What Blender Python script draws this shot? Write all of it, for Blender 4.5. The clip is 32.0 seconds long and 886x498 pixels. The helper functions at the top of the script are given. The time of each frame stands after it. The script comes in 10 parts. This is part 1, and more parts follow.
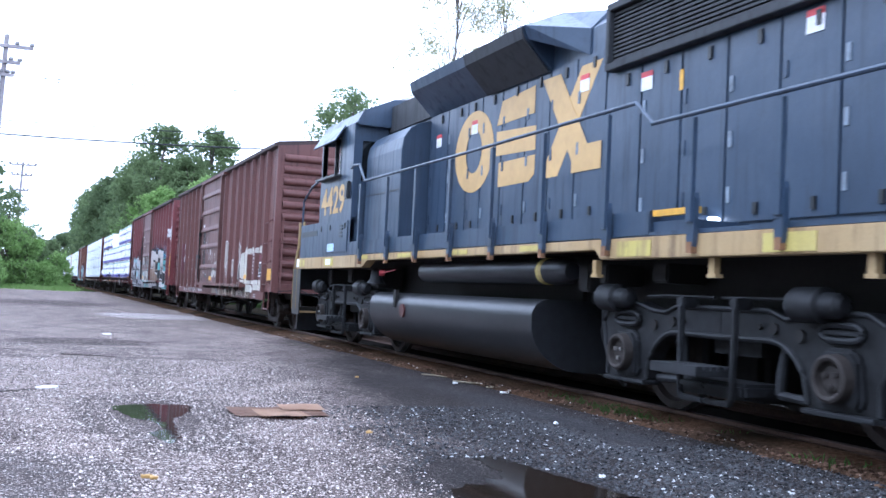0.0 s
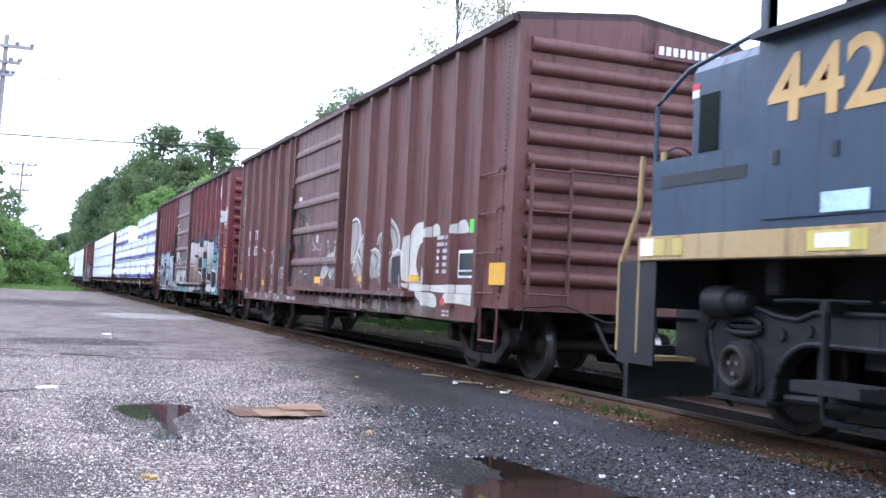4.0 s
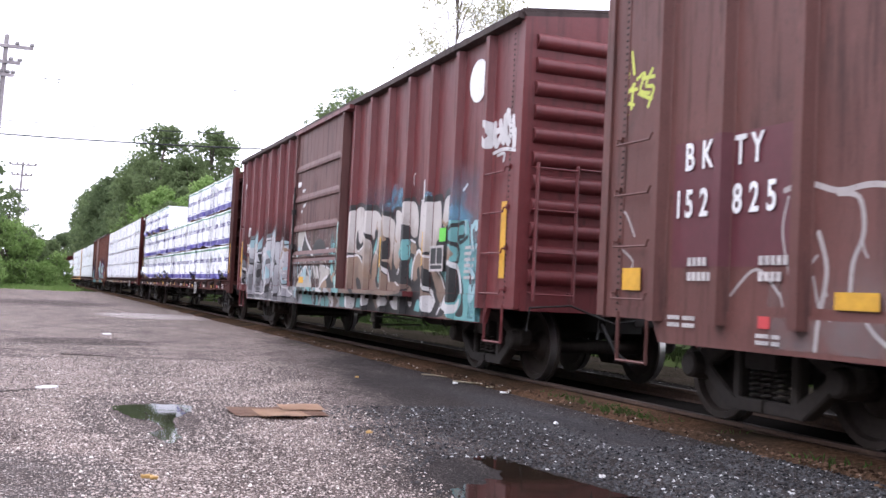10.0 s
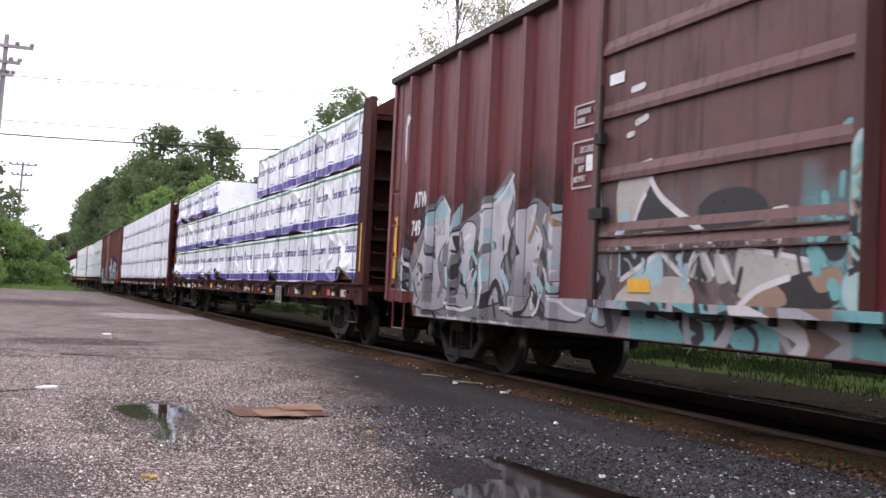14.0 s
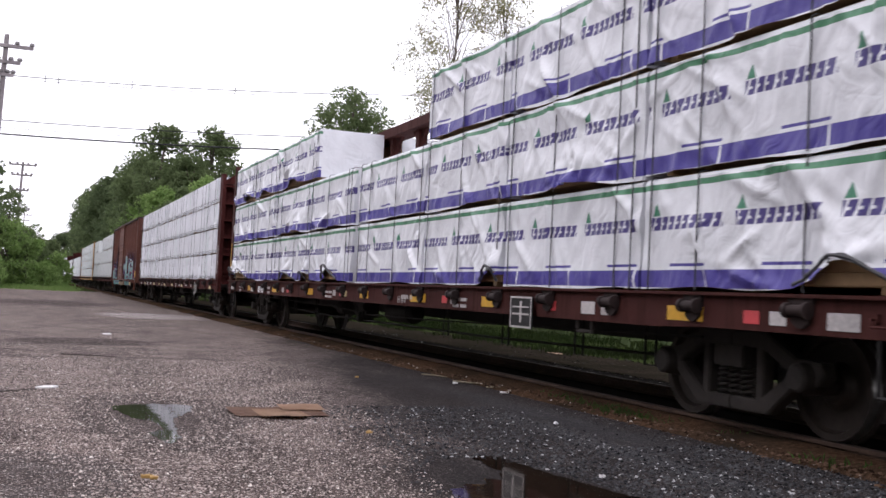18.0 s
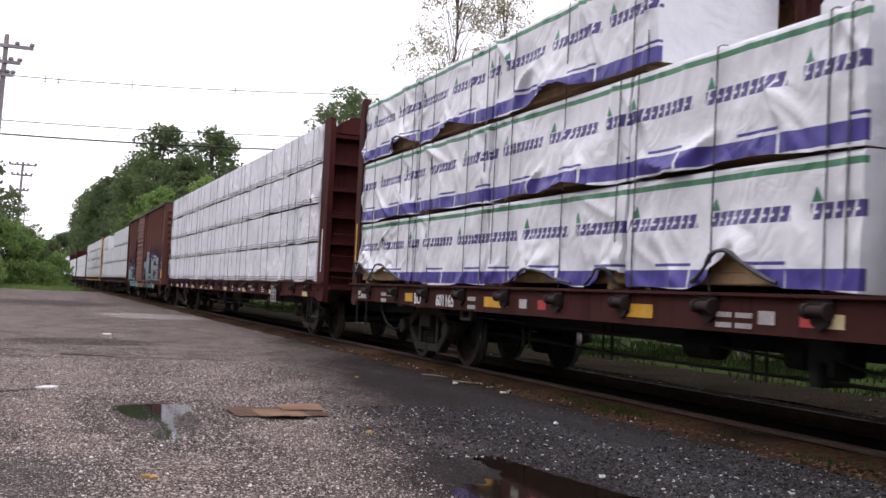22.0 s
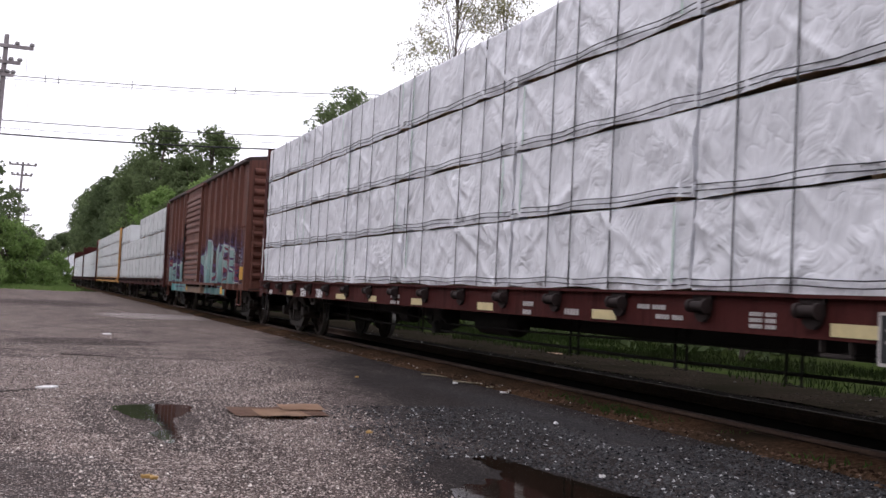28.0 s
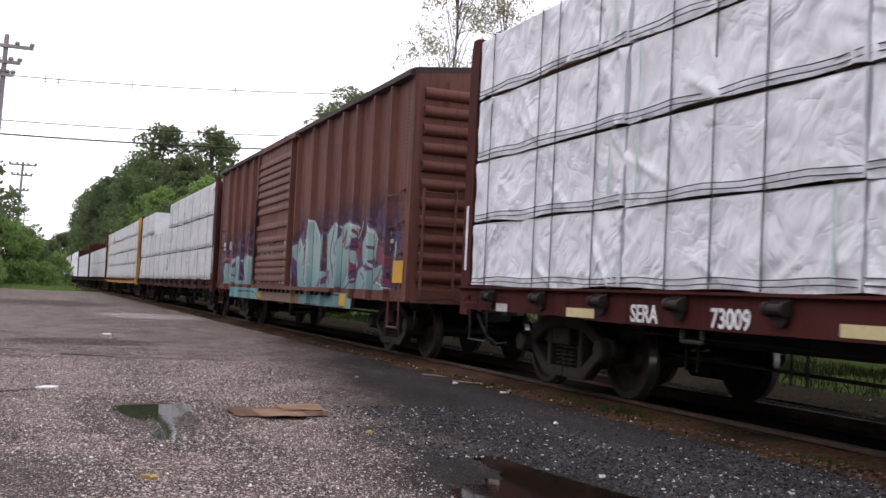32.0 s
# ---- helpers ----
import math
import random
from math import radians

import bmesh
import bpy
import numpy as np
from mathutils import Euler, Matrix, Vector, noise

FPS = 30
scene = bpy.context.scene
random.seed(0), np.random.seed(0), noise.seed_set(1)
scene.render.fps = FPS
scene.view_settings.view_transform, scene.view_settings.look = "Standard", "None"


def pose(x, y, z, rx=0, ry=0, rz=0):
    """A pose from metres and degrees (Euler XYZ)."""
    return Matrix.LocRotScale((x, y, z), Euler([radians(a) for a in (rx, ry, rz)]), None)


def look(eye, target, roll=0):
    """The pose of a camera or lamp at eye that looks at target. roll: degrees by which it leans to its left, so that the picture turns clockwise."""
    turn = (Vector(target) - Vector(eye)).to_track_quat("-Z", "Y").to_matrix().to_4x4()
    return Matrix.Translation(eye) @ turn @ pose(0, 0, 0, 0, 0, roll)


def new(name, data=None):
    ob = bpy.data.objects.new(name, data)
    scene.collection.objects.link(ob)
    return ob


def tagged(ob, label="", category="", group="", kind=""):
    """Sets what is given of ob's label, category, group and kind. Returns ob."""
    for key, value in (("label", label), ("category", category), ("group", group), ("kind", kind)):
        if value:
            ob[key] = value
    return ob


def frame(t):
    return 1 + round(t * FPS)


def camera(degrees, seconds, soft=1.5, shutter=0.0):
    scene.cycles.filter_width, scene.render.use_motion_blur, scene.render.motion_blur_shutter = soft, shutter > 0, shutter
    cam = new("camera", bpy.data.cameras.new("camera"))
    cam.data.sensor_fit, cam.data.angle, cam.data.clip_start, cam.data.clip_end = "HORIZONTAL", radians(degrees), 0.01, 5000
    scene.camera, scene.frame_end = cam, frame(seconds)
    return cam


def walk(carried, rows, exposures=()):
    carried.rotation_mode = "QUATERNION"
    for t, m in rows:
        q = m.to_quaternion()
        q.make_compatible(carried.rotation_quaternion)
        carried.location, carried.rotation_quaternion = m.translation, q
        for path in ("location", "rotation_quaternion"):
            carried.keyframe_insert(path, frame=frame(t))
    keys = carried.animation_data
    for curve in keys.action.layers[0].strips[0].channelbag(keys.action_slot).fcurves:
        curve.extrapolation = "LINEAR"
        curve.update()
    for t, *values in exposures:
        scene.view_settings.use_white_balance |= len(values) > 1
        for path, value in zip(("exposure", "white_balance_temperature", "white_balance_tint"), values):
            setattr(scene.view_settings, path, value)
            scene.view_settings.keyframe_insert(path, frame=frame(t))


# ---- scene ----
from mathutils.geometry import tessellate_polygon

# the track runs along y; the train comes towards smaller y
TRACK_X, RAIL_Z = 6.53, 0.12
EYE = Vector((0.0, 0.0, RAIL_Z + 0.974))
YAW, PITCH = 0.37658, 0.04437
AIM = Vector((math.sin(YAW) * math.cos(PITCH), math.cos(YAW) * math.cos(PITCH), math.sin(PITCH)))
cam = camera(46.29, 32.0, soft=1.5, shutter=0.35)
walk(cam, [(0, look(EYE, EYE + AIM, 2.766)), (32, look(EYE, EYE + AIM, 2.766))],
     [(0, 1.51, 5000, 12), (4, 1.53, 5250, 13), (9, 1.36, 5950, 19), (14, 0.86, 6250, 20), (19, 0.35, 6400, 19), (25, 0.35, 6420, 19), (29, 0.12, 6400, 19), (32, 0.36, 6400, 19)])

# ---- light: an overcast day
world = bpy.data.worlds.new("overcast_sky")
scene.world = world
world.use_nodes = True
wn, wl = world.node_tree.nodes, world.node_tree.links
sky = wn.new("ShaderNodeTexSky")
sky.sky_type, sky.sun_disc = "NISHITA", False
sky.sun_elevation, sky.sun_rotation = radians(52), radians(250)
cloud = wn.new("ShaderNodeMixRGB")
cloud.inputs[0].default_value = 0.93
cloud.inputs[2].default_value = (11.5, 11.6, 12.0, 1)
wl.new(sky.outputs[0], cloud.inputs[1])
wl.new(cloud.outputs[0], wn["Background"].inputs["Color"])
wn["Background"].inputs["Strength"].default_value = 0.115
sun = new("sun", bpy.data.lights.new("sun", "SUN"))
sun.data.energy, sun.data.angle, sun.data.color = 0.5, radians(40), (1.0, 0.97, 0.93)
sun.matrix_world = look((0, 0, 30), (15, -4, 0))


# ---- node materials
class Nodes:
    def __init__(self, name):
        self.m = bpy.data.materials.new(name)
        self.m.use_nodes = True
        self.t = self.m.node_tree
        self.b = self.t.nodes["Principled BSDF"]

    def n(self, kind, **values):
        node = self.t.nodes.new("ShaderNode" + kind)
        for k, v in values.items():
            setattr(node, k, v)
        return node

    def put(self, socket, value):
        if hasattr(value, "is_linked"):
            self.t.links.new(value, socket)
        elif isinstance(value, (tuple, list)) and len(value) == 3 and socket.type == "RGBA":
            socket.default_value = (*value, 1)
        else:
            socket.default_value = value

    def coord(self, kind="Object"):
        return self.n("TexCoord").outputs[kind]

    def mapped(self, vector, scale=(1, 1, 1), loc=(0, 0, 0)):
        node = self.n("Mapping")
        self.put(node.inputs["Vector"], vector)
        node.inputs["Scale"].default_value, node.inputs["Location"].default_value = scale, loc
        return node.outputs[0]

    def noise(self, vector, scale, detail=4, rough=0.55):
        node = self.n("TexNoise")
        self.put(node.inputs["Vector"], vector)
        for k, v in (("Scale", scale), ("Detail", detail), ("Roughness", rough)):
            node.inputs[k].default_value = v
        return node.outputs["Fac"]

    def ramp(self, fac, a, b, lo=0.0, hi=1.0):
        node = self.n("MapRange", clamp=True)
        self.put(node.inputs[0], fac)
        for i, v in enumerate((a, b, lo, hi)):
            node.inputs[i + 1].default_value = v
        return node.outputs[0]

    def mix(self, fac, a, b, blend="MIX"):
        node = self.n("MixRGB", blend_type=blend)
        for i, v in enumerate((fac, a, b)):
            self.put(node.inputs[i], v)
        return node.outputs[0]

    def math(self, op, a, b=0.0, c=0.0):
        node = self.n("Math", operation=op)
        for i, v in enumerate((a, b, c)):
            self.put(node.inputs[i], v)
        return node.outputs[0]

    def xyz(self, vector):
        node = self.n("SeparateXYZ")
        self.put(node.inputs[0], vector)
        return node.outputs

    def bump(self, height, strength=0.3, distance=0.01, normal=None):
        node = self.n("Bump")
        self.put(node.inputs["Height"], height)
        node.inputs["Strength"].default_value, node.inputs["Distance"].default_value = strength, distance
        if normal is not None:
            self.put(node.inputs["Normal"], normal)
        self.put(self.b.inputs["Normal"], node.outputs[0])
        return node.outputs[0]

    def end(self, color, rough=0.6, metal=0.0, spec=0.5):
        for k, v in (("Base Color", color), ("Roughness", rough), ("Metallic", metal), ("Specular IOR Level", spec)):
            self.put(self.b.inputs[k], v)
        return self.m


def shifted(k, co):
    """Object coordinates, moved by a different amount for each object."""
    add = k.n("VectorMath", operation="ADD")
    k.put(add.inputs[0], co)
    k.put(add.inputs[1], k.math("MULTIPLY", k.n("ObjectInfo").outputs["Random"], 37.0))
    return add.outputs[0]


def paint(name, base, worn, dirt, rough=0.5, streak=0.5, patch=0.35, vary=0.0, metal=0.0, spec=0.5):
    """Weathered paint: large fading, streaks that run down, rusty spots, fine grain."""
    k = Nodes(name)
    co = k.coord()
    v = shifted(k, co) if vary else co
    fade = k.ramp(k.noise(v, 0.55, 5), 0.35, 0.7)
    col = k.mix(k.math("MULTIPLY", fade, 0.75), base, worn)
    runs = k.ramp(k.noise(k.mapped(v, (5, 5, 0.35)), 1.6, 5, 0.65), 0.5, 0.78)
    col = k.mix(k.math("MULTIPLY", runs, streak), col, dirt)
    spots = k.ramp(k.noise(v, 7.0, 8, 0.72), 0.58, 0.72)
    col = k.mix(k.math("MULTIPLY", spots, patch), col, dirt)
    stain = k.ramp(k.math("ADD", k.math("MULTIPLY", k.noise(k.mapped(v, (1, 1, 0.6)), 1.3, 7, 0.68), 0.7), k.math("MULTIPLY", runs, 0.25)), 0.38, 0.52)
    col = k.mix(k.math("MULTIPLY", stain, patch * 0.75), col, dirt)
    chalk = k.ramp(k.noise(k.mapped(v, (1, 1, 0.55)), 2.6, 7, 0.7), 0.55, 0.70)
    col = k.mix(k.math("MULTIPLY", chalk, patch * 0.6), col, tuple(min(1, c * 1.25 + 0.003) for c in worn))
    fine = k.noise(v, 60, 3)
    col = k.mix(0.4, col, k.mix(fine, (0.25, 0.25, 0.25), (0.75, 0.75, 0.75)), "OVERLAY")
    dents = k.math("ADD", k.math("MULTIPLY", k.noise(v, 1.7, 3), 1.0), k.math("MULTIPLY", fine, 0.03))
    k.bump(dents, 0.45, 0.03)
    return k.end(col, k.ramp(runs, 0, 1, rough, min(1, rough + 0.25)), metal, spec)


def plain(name, color, rough=0.6, metal=0.0, grain=30, amount=0.35, spec=0.5):
    k = Nodes(name)
    v = shifted(k, k.coord())
    f = k.noise(v, grain, 5, 0.6)
    f2 = k.noise(v, grain * 0.08, 4)
    dark = tuple(c * (1 - amount) for c in color)
    light = tuple(min(1, c * (1 + amount)) for c in color)
    col = k.mix(k.ramp(k.math("ADD", k.math("MULTIPLY", f, 0.5), k.math("MULTIPLY", f2, 0.5)), 0.35, 0.65), dark, light)
    k.bump(f, 0.2, 0.004)
    return k.end(col, rough, metal, spec)


BROWN = paint("brown_boxcar_paint", (0.092, 0.031, 0.025), (0.135, 0.050, 0.041), (0.038, 0.015, 0.012), 0.6, 0.45, 0.75)
BROWN_DOOR = paint("faded_brown_door_paint", (0.092, 0.034, 0.028), (0.138, 0.064, 0.054), (0.038, 0.018, 0.015), 0.6, 0.5, 0.8)
RED = paint("red_boxcar_paint", (0.112, 0.017, 0.019), (0.15, 0.032, 0.033), (0.045, 0.014, 0.013), 0.5, 0.7, 0.5)
RED_DOOR = paint("dull_red_door_paint", (0.098, 0.038, 0.034), (0.13, 0.058, 0.051), (0.042, 0.02, 0.018), 0.6, 0.7, 0.55)
ROOF = paint("dark_brown_roof_paint", (0.035, 0.019, 0.016), (0.055, 0.032, 0.028), (0.018, 0.011, 0.010), 0.75, 0.6, 0.6)
RUST = paint("rusty_boxcar_paint", (0.105, 0.030, 0.018), (0.150, 0.054, 0.033), (0.045, 0.017, 0.012), 0.7, 0.7, 0.6)
CENTER_RED = paint("red_brown_flatcar_paint", (0.056, 0.013, 0.012), (0.078, 0.021, 0.018), (0.020, 0.0075, 0.0075), 0.7, 0.7, 0.6, spec=0.1)
CENTER_BROWN = paint("brown_flatcar_paint", (0.050, 0.017, 0.015), (0.076, 0.026, 0.022), (0.020, 0.009, 0.008), 0.75, 0.7, 0.5, spec=0.1)
CENTER_YELLOW = paint("yellow_flatcar_paint", (0.45, 0.22, 0.05), (0.5, 0.28, 0.09), (0.15, 0.07, 0.03), 0.6)
BLUE = paint("dark_blue_locomotive_paint", (0.029, 0.047, 0.080), (0.050, 0.071, 0.108), (0.017, 0.025, 0.039), 0.36, 0.6, 0.45)
BLUE_DARK = paint("soot_grey_panel", (0.022, 0.024, 0.028), (0.035, 0.037, 0.042), (0.015, 0.015, 0.016), 0.7)
YELLOW_SILL = paint("weathered_yellow_sill_paint", (0.36, 0.24, 0.10), (0.41, 0.31, 0.17), (0.12, 0.075, 0.04), 0.65, 0.8, 0.5)
YELLOW = plain("reflective_yellow", (0.62, 0.34, 0.03), 0.5, 0, 12, 0.2)
BRIGHT_YELLOW = paint("worn_yellow_tape", (0.52, 0.44, 0.09), (0.42, 0.32, 0.12), (0.26, 0.18, 0.08), 0.55, 0.7, 0.9, 1.0)
PALE_YELLOW = plain("pale_yellow_tape", (0.62, 0.52, 0.28), 0.55, 0, 12, 0.15)
LOGO = plain("ochre_lettering_paint", (0.50, 0.32, 0.115), 0.5, 0, 6, 0.14)
WHITE = plain("white_stencil_paint", (0.72, 0.72, 0.72), 0.6, 0, 25, 0.2)
GREY_WHITE = plain("dull_white_stencil_paint", (0.45, 0.42, 0.41), 0.7, 0, 25, 0.3)
RED_TAG = plain("red_tag", (0.50, 0.055, 0.06), 0.5, 0, 20, 0.15)
GREEN_TAG = plain("green_tag", (0.12, 0.55, 0.06), 0.5, 0, 20, 0.1)
STEEL = plain("grimy_black_steel", (0.014, 0.0125, 0.012), 0.72, 0.2, 18, 0.5)
TRUCK = plain("grimy_brown_cast_steel", (0.026, 0.020, 0.017), 0.8, 0.15, 14, 0.45)
WHEEL = plain("brown_wheel_steel", (0.034, 0.025, 0.021), 0.6, 0.4, 16, 0.4)
TREAD = plain("polished_tread_steel", (0.35, 0.34, 0.33), 0.35, 0.9, 20, 0.2)
BLACK = plain("black_painted_steel", (0.017, 0.018, 0.0205), 0.40, 0.0, 9, 0.45)
LOCO_TRUCK = plain("grey_black_cast_steel", (0.0125, 0.013, 0.015), 0.62, 0.2, 10, 0.8)
RAILTOP = plain("worn_rail_head", (0.045, 0.033, 0.028), 0.8, 0.1, 25, 0.3, 0.1)
RAILSIDE = plain("rusty_rail", (0.062, 0.036, 0.025), 0.9, 0.1, 25, 0.4)
GLASS_DARK = plain("dark_cab_window_glass", (0.012, 0.014, 0.016), 0.08, 0, 4, 0.2, 0.8)


# ---- mesh helpers
def box(bm, x0, x1, y0, y1, z0, z1):
    v = [bm.verts.new(p) for p in ((x0, y0, z0), (x1, y0, z0), (x1, y1, z0), (x0, y1, z0), (x0, y0, z1), (x1, y0, z1), (x1, y1, z1), (x0, y1, z1))]
    for f in ((0, 3, 2, 1), (4, 5, 6, 7), (0, 1, 5, 4), (1, 2, 6, 5), (2, 3, 7, 6), (3, 0, 4, 7)):
        bm.faces.new([v[i] for i in f])
    return v


def prism(bm, profile, axis, a, b):
    """A profile of (p, q) pairs drawn out along an axis from a to b."""
    def at(p, q, h):
        return {"x": (h, p, q), "y": (p, h, q), "z": (p, q, h)}[axis]
    lo = [bm.verts.new(at(p, q, a)) for p, q in profile]
    hi = [bm.verts.new(at(p, q, b)) for p, q in profile]
    n = len(profile)
    for i in range(n):
        bm.faces.new((lo[i], lo[(i + 1) % n], hi[(i + 1) % n], hi[i]))
    flat = [Vector((p, q, 0)) for p, q in profile]
    for tri in tessellate_polygon([flat]):
        for ring in (lo, hi):
            try:
                bm.faces.new([ring[i] for i in tri])
            except ValueError:
                pass
    return bm


def tube(bm, points, r, n=8):
    """A round bar along points."""
    rings = []
    pts = [Vector(p) for p in points]
    for i, p in enumerate(pts):
        d = (pts[min(i + 1, len(pts) - 1)] - pts[max(i - 1, 0)]).normalized()
        u = d.cross(Vector((0, 0, 1)) if abs(d.z) < 0.9 else Vector((1, 0, 0))).normalized()
        w = d.cross(u)
        rr = r[i] if isinstance(r, (list, tuple)) else r
        rings.append([bm.verts.new(p + u * rr * math.cos(2 * math.pi * k / n) + w * rr * math.sin(2 * math.pi * k / n)) for k in range(n)])
    for a, b in zip(rings, rings[1:]):
        for k in range(n):
            bm.faces.new((a[k], a[(k + 1) % n], b[(k + 1) % n], b[k]))
    bm.faces.new(rings[0][::-1])
    bm.faces.new(rings[-1])
    return bm


def mesh_of(name, bm, material, smooth=False, bevel=0.0):
    bmesh.ops.recalc_face_normals(bm, faces=bm.faces)
    if bevel:
        edges = [e for e in bm.edges if len(e.link_faces) == 2 and e.calc_face_angle(0) > 0.6]
        bmesh.ops.bevel(bm, geom=edges, offset=bevel, segments=2, affect="EDGES", clamp_overlap=True)
    me = bpy.data.meshes.new(name)
    bm.to_mesh(me)
    bm.free()
    for m in (material if isinstance(material, (list, tuple)) else [material]):
        me.materials.append(m)
    if smooth:
        me.polygons.foreach_set("use_smooth", [True] * len(me.polygons))
        me.set_sharp_from_angle(angle=radians(35))
    return me


def put(name, me, parent=None, label="", at=None):
    ob = new(name, me)
    if parent is not None:
        ob.parent = parent
    if at is not None:
        ob.matrix_basis = at
    return tagged(ob, label)


def part(name, bm, material, parent, label="", smooth=False, bevel=0.0, at=None):
    return put(name, mesh_of(name, bm, material, smooth, bevel), parent, label, at)


def boxes(*many):
    bm = bmesh.new()
    for b in many:
        box(bm, *b)
    return bm


def thing(name, label, category, at=None, group=""):
    ob = new(name)
    ob.empty_display_size = 0.2
    if at is not None:
        ob.matrix_basis = at
    return tagged(ob, label, category, group)


def words(text, size, depth=0.002, squeeze=1.0):
    """Flat lettering that faces -x, its lower left corner (as read) at the origin."""
    cu = bpy.data.curves.new("text", "FONT")
    cu.body, cu.size, cu.extrude, cu.offset = text, size, depth, size * 0.02
    tmp = bpy.data.objects.new("text", cu)
    me = bpy.data.meshes.new_from_object(tmp)
    bpy.data.objects.remove(tmp)
    # reading direction is -y when seen from -x
    me.transform(Matrix(((0, 0, -1, 0), (-squeeze, 0, 0, 0), (0, 1, 0, 0), (0, 0, 0, 1))))
    return me


def lettering(name, text, size, material, parent, x, y, z, squeeze=1.0, label=""):
    if name == "car_number" and len(text) > 1:      # numerals one by one, each behind the last
        for i, mark in enumerate(text):
            end = min(v.co.y for v in words(text[:i + 1], size, 0.002, squeeze).vertices)
            own = min(v.co.y for v in words(mark, size, 0.002, squeeze).vertices)
            lettering(name, mark, size, material, parent, x, y + end - own, z, squeeze, label)
        return None
    me = words(text, size, 0.002, squeeze)
    me.materials.append(material)
    return put(name, me, parent, label, Matrix.Translation((x, y, z)))


def marks(name, rects, material, parent, x, label="", thick=0.004):
    """Flat plates or stencil bars (y0, y1, z0, z1) on the side that faces -x."""
    return part(name, boxes(*[(x - thick, x, a, b, c, d) for a, b, c, d in rects]), material, parent, label)


# ---- the train's way
SPEEDS = [3.107, 3.101, 3.101, 3.043, 2.966, 2.907, 2.935, 3.017, 3.127]
WAY = [0.0]
for step in range(640):
    now = step * 0.05 + 0.025
    WAY.append(WAY[-1] + 0.05 * float(np.interp(now, np.arange(9) * 4.0, SPEEDS)))


def travel(t):
    return float(np.interp(t, np.arange(641) * 0.05, WAY))


def place_at(u, t, dx=0.0, dz=0.0):
    return Matrix.Translation((TRACK_X + dx, u - travel(t), RAIL_Z + dz))


MOVERS = []      # (thing, u, lateral, height)
WHEELS = []      # (wheelset, radius, place in its truck, step)


# ---- trucks
def ring_profile(bm, profile, n=28):
    """Turn (x, r) pairs about the x axis."""
    rings = []
    for x, r in profile:
        rings.append([bm.verts.new((x, r * math.cos(2 * math.pi * k / n), r * math.sin(2 * math.pi * k / n))) for k in range(n)])
    for a, b in zip(rings, rings[1:]):
        for k in range(n):
            bm.faces.new((a[k], a[(k + 1) % n], b[(k + 1) % n], b[k]))
    bm.faces.new(rings[0][::-1])
    bm.faces.new(rings[-1])
    return rings


def wheelset_mesh(name, r):
    bm = bmesh.new()
    tread = set()
    for s in (-1, 1):
        pr = [(0.64, 0.10), (0.66, 0.12), (0.66, r * 0.45), (0.685, r * 0.8), (0.675, r * 0.84), (0.675, r + 0.026), (0.70, r + 0.024), (0.715, r), (0.80, r - 0.006), (0.80, r * 0.85), (0.745, r * 0.8), (0.725, r * 0.45), (0.79, 0.13), (0.79, 0.09)]
        start = len(bm.faces)
        ring_profile(bm, [(s * x, q) for x, q in pr], 32)
        bm.faces.ensure_lookup_table()
        for f in list(bm.faces)[start:]:
            c = f.calc_center_median()
            if math.hypot(c.y, c.z) > r - 0.02 and abs(c.x) > 0.71:
                tread.add(f)
    ring_profile(bm, [(-0.64, 0.085), (0.64, 0.085)], 14)
    ring_profile(bm, [(-1.05, 0.07), (-0.79, 0.075)], 14)
    ring_profile(bm, [(0.79, 0.075), (1.05, 0.07)], 14)
    for f in tread:
        f.material_index = 1
    return mesh_of(name, bm, [WHEEL, TREAD], True)


WHEEL_R, BASE = 0.42, 0.89
WHEELSET = wheelset_mesh("wheelset", WHEEL_R)


def side_frame_mesh():
    bm = bmesh.new()
    outer = [(-1.10, 0.50), (-1.06, 0.60), (-0.78, 0.62), (-0.42, 0.80), (0.42, 0.80), (0.78, 0.62), (1.06, 0.60), (1.10, 0.50), (1.02, 0.42), (0.72, 0.44),
             (0.40, 0.17), (-0.40, 0.17), (-0.72, 0.44), (-1.02, 0.42)]
    # the frame as two arms and a window with a spring nest
    for s in (-1, 1):
        prism(bm, [(s * 1.10, 0.50), (s * 1.06, 0.60), (s * 0.78, 0.62), (s * 0.42, 0.80), (s * 0.0, 0.80), (s * 0.0, 0.67), (s * 0.38, 0.67), (s * 0.68, 0.52), (s * 0.74, 0.44), (s * 1.02, 0.42)], "x", -1.06, -0.93)
        prism(bm, [(s * 0.72, 0.50), (s * 0.80, 0.42), (s * 0.46, 0.15), (s * 0.0, 0.15), (s * 0.0, 0.26), (s * 0.36, 0.26)], "x", -1.06, -0.93)
        prism(bm, [(s * 0.30, 0.70), (s * 0.40, 0.70), (s * 0.40, 0.22), (s * 0.30, 0.22)], "x", -1.05, -0.94)
    return mesh_of("side_frame", bm, TRUCK, bevel=0.012)


def spring_mesh():
    bm = bmesh.new()
    for k in (-1, 0, 1):
        pts = []
        for i in range(49):
            a = i * 2 * math.pi / 8
            pts.append((-0.99 + 0.055 * math.cos(a), k * 0.15 + 0.06 * math.sin(a), 0.27 + i * 0.27 / 48))
        tube(bm, pts, 0.013, 6)
    return mesh_of("spring_nest", bm, TRUCK, True)


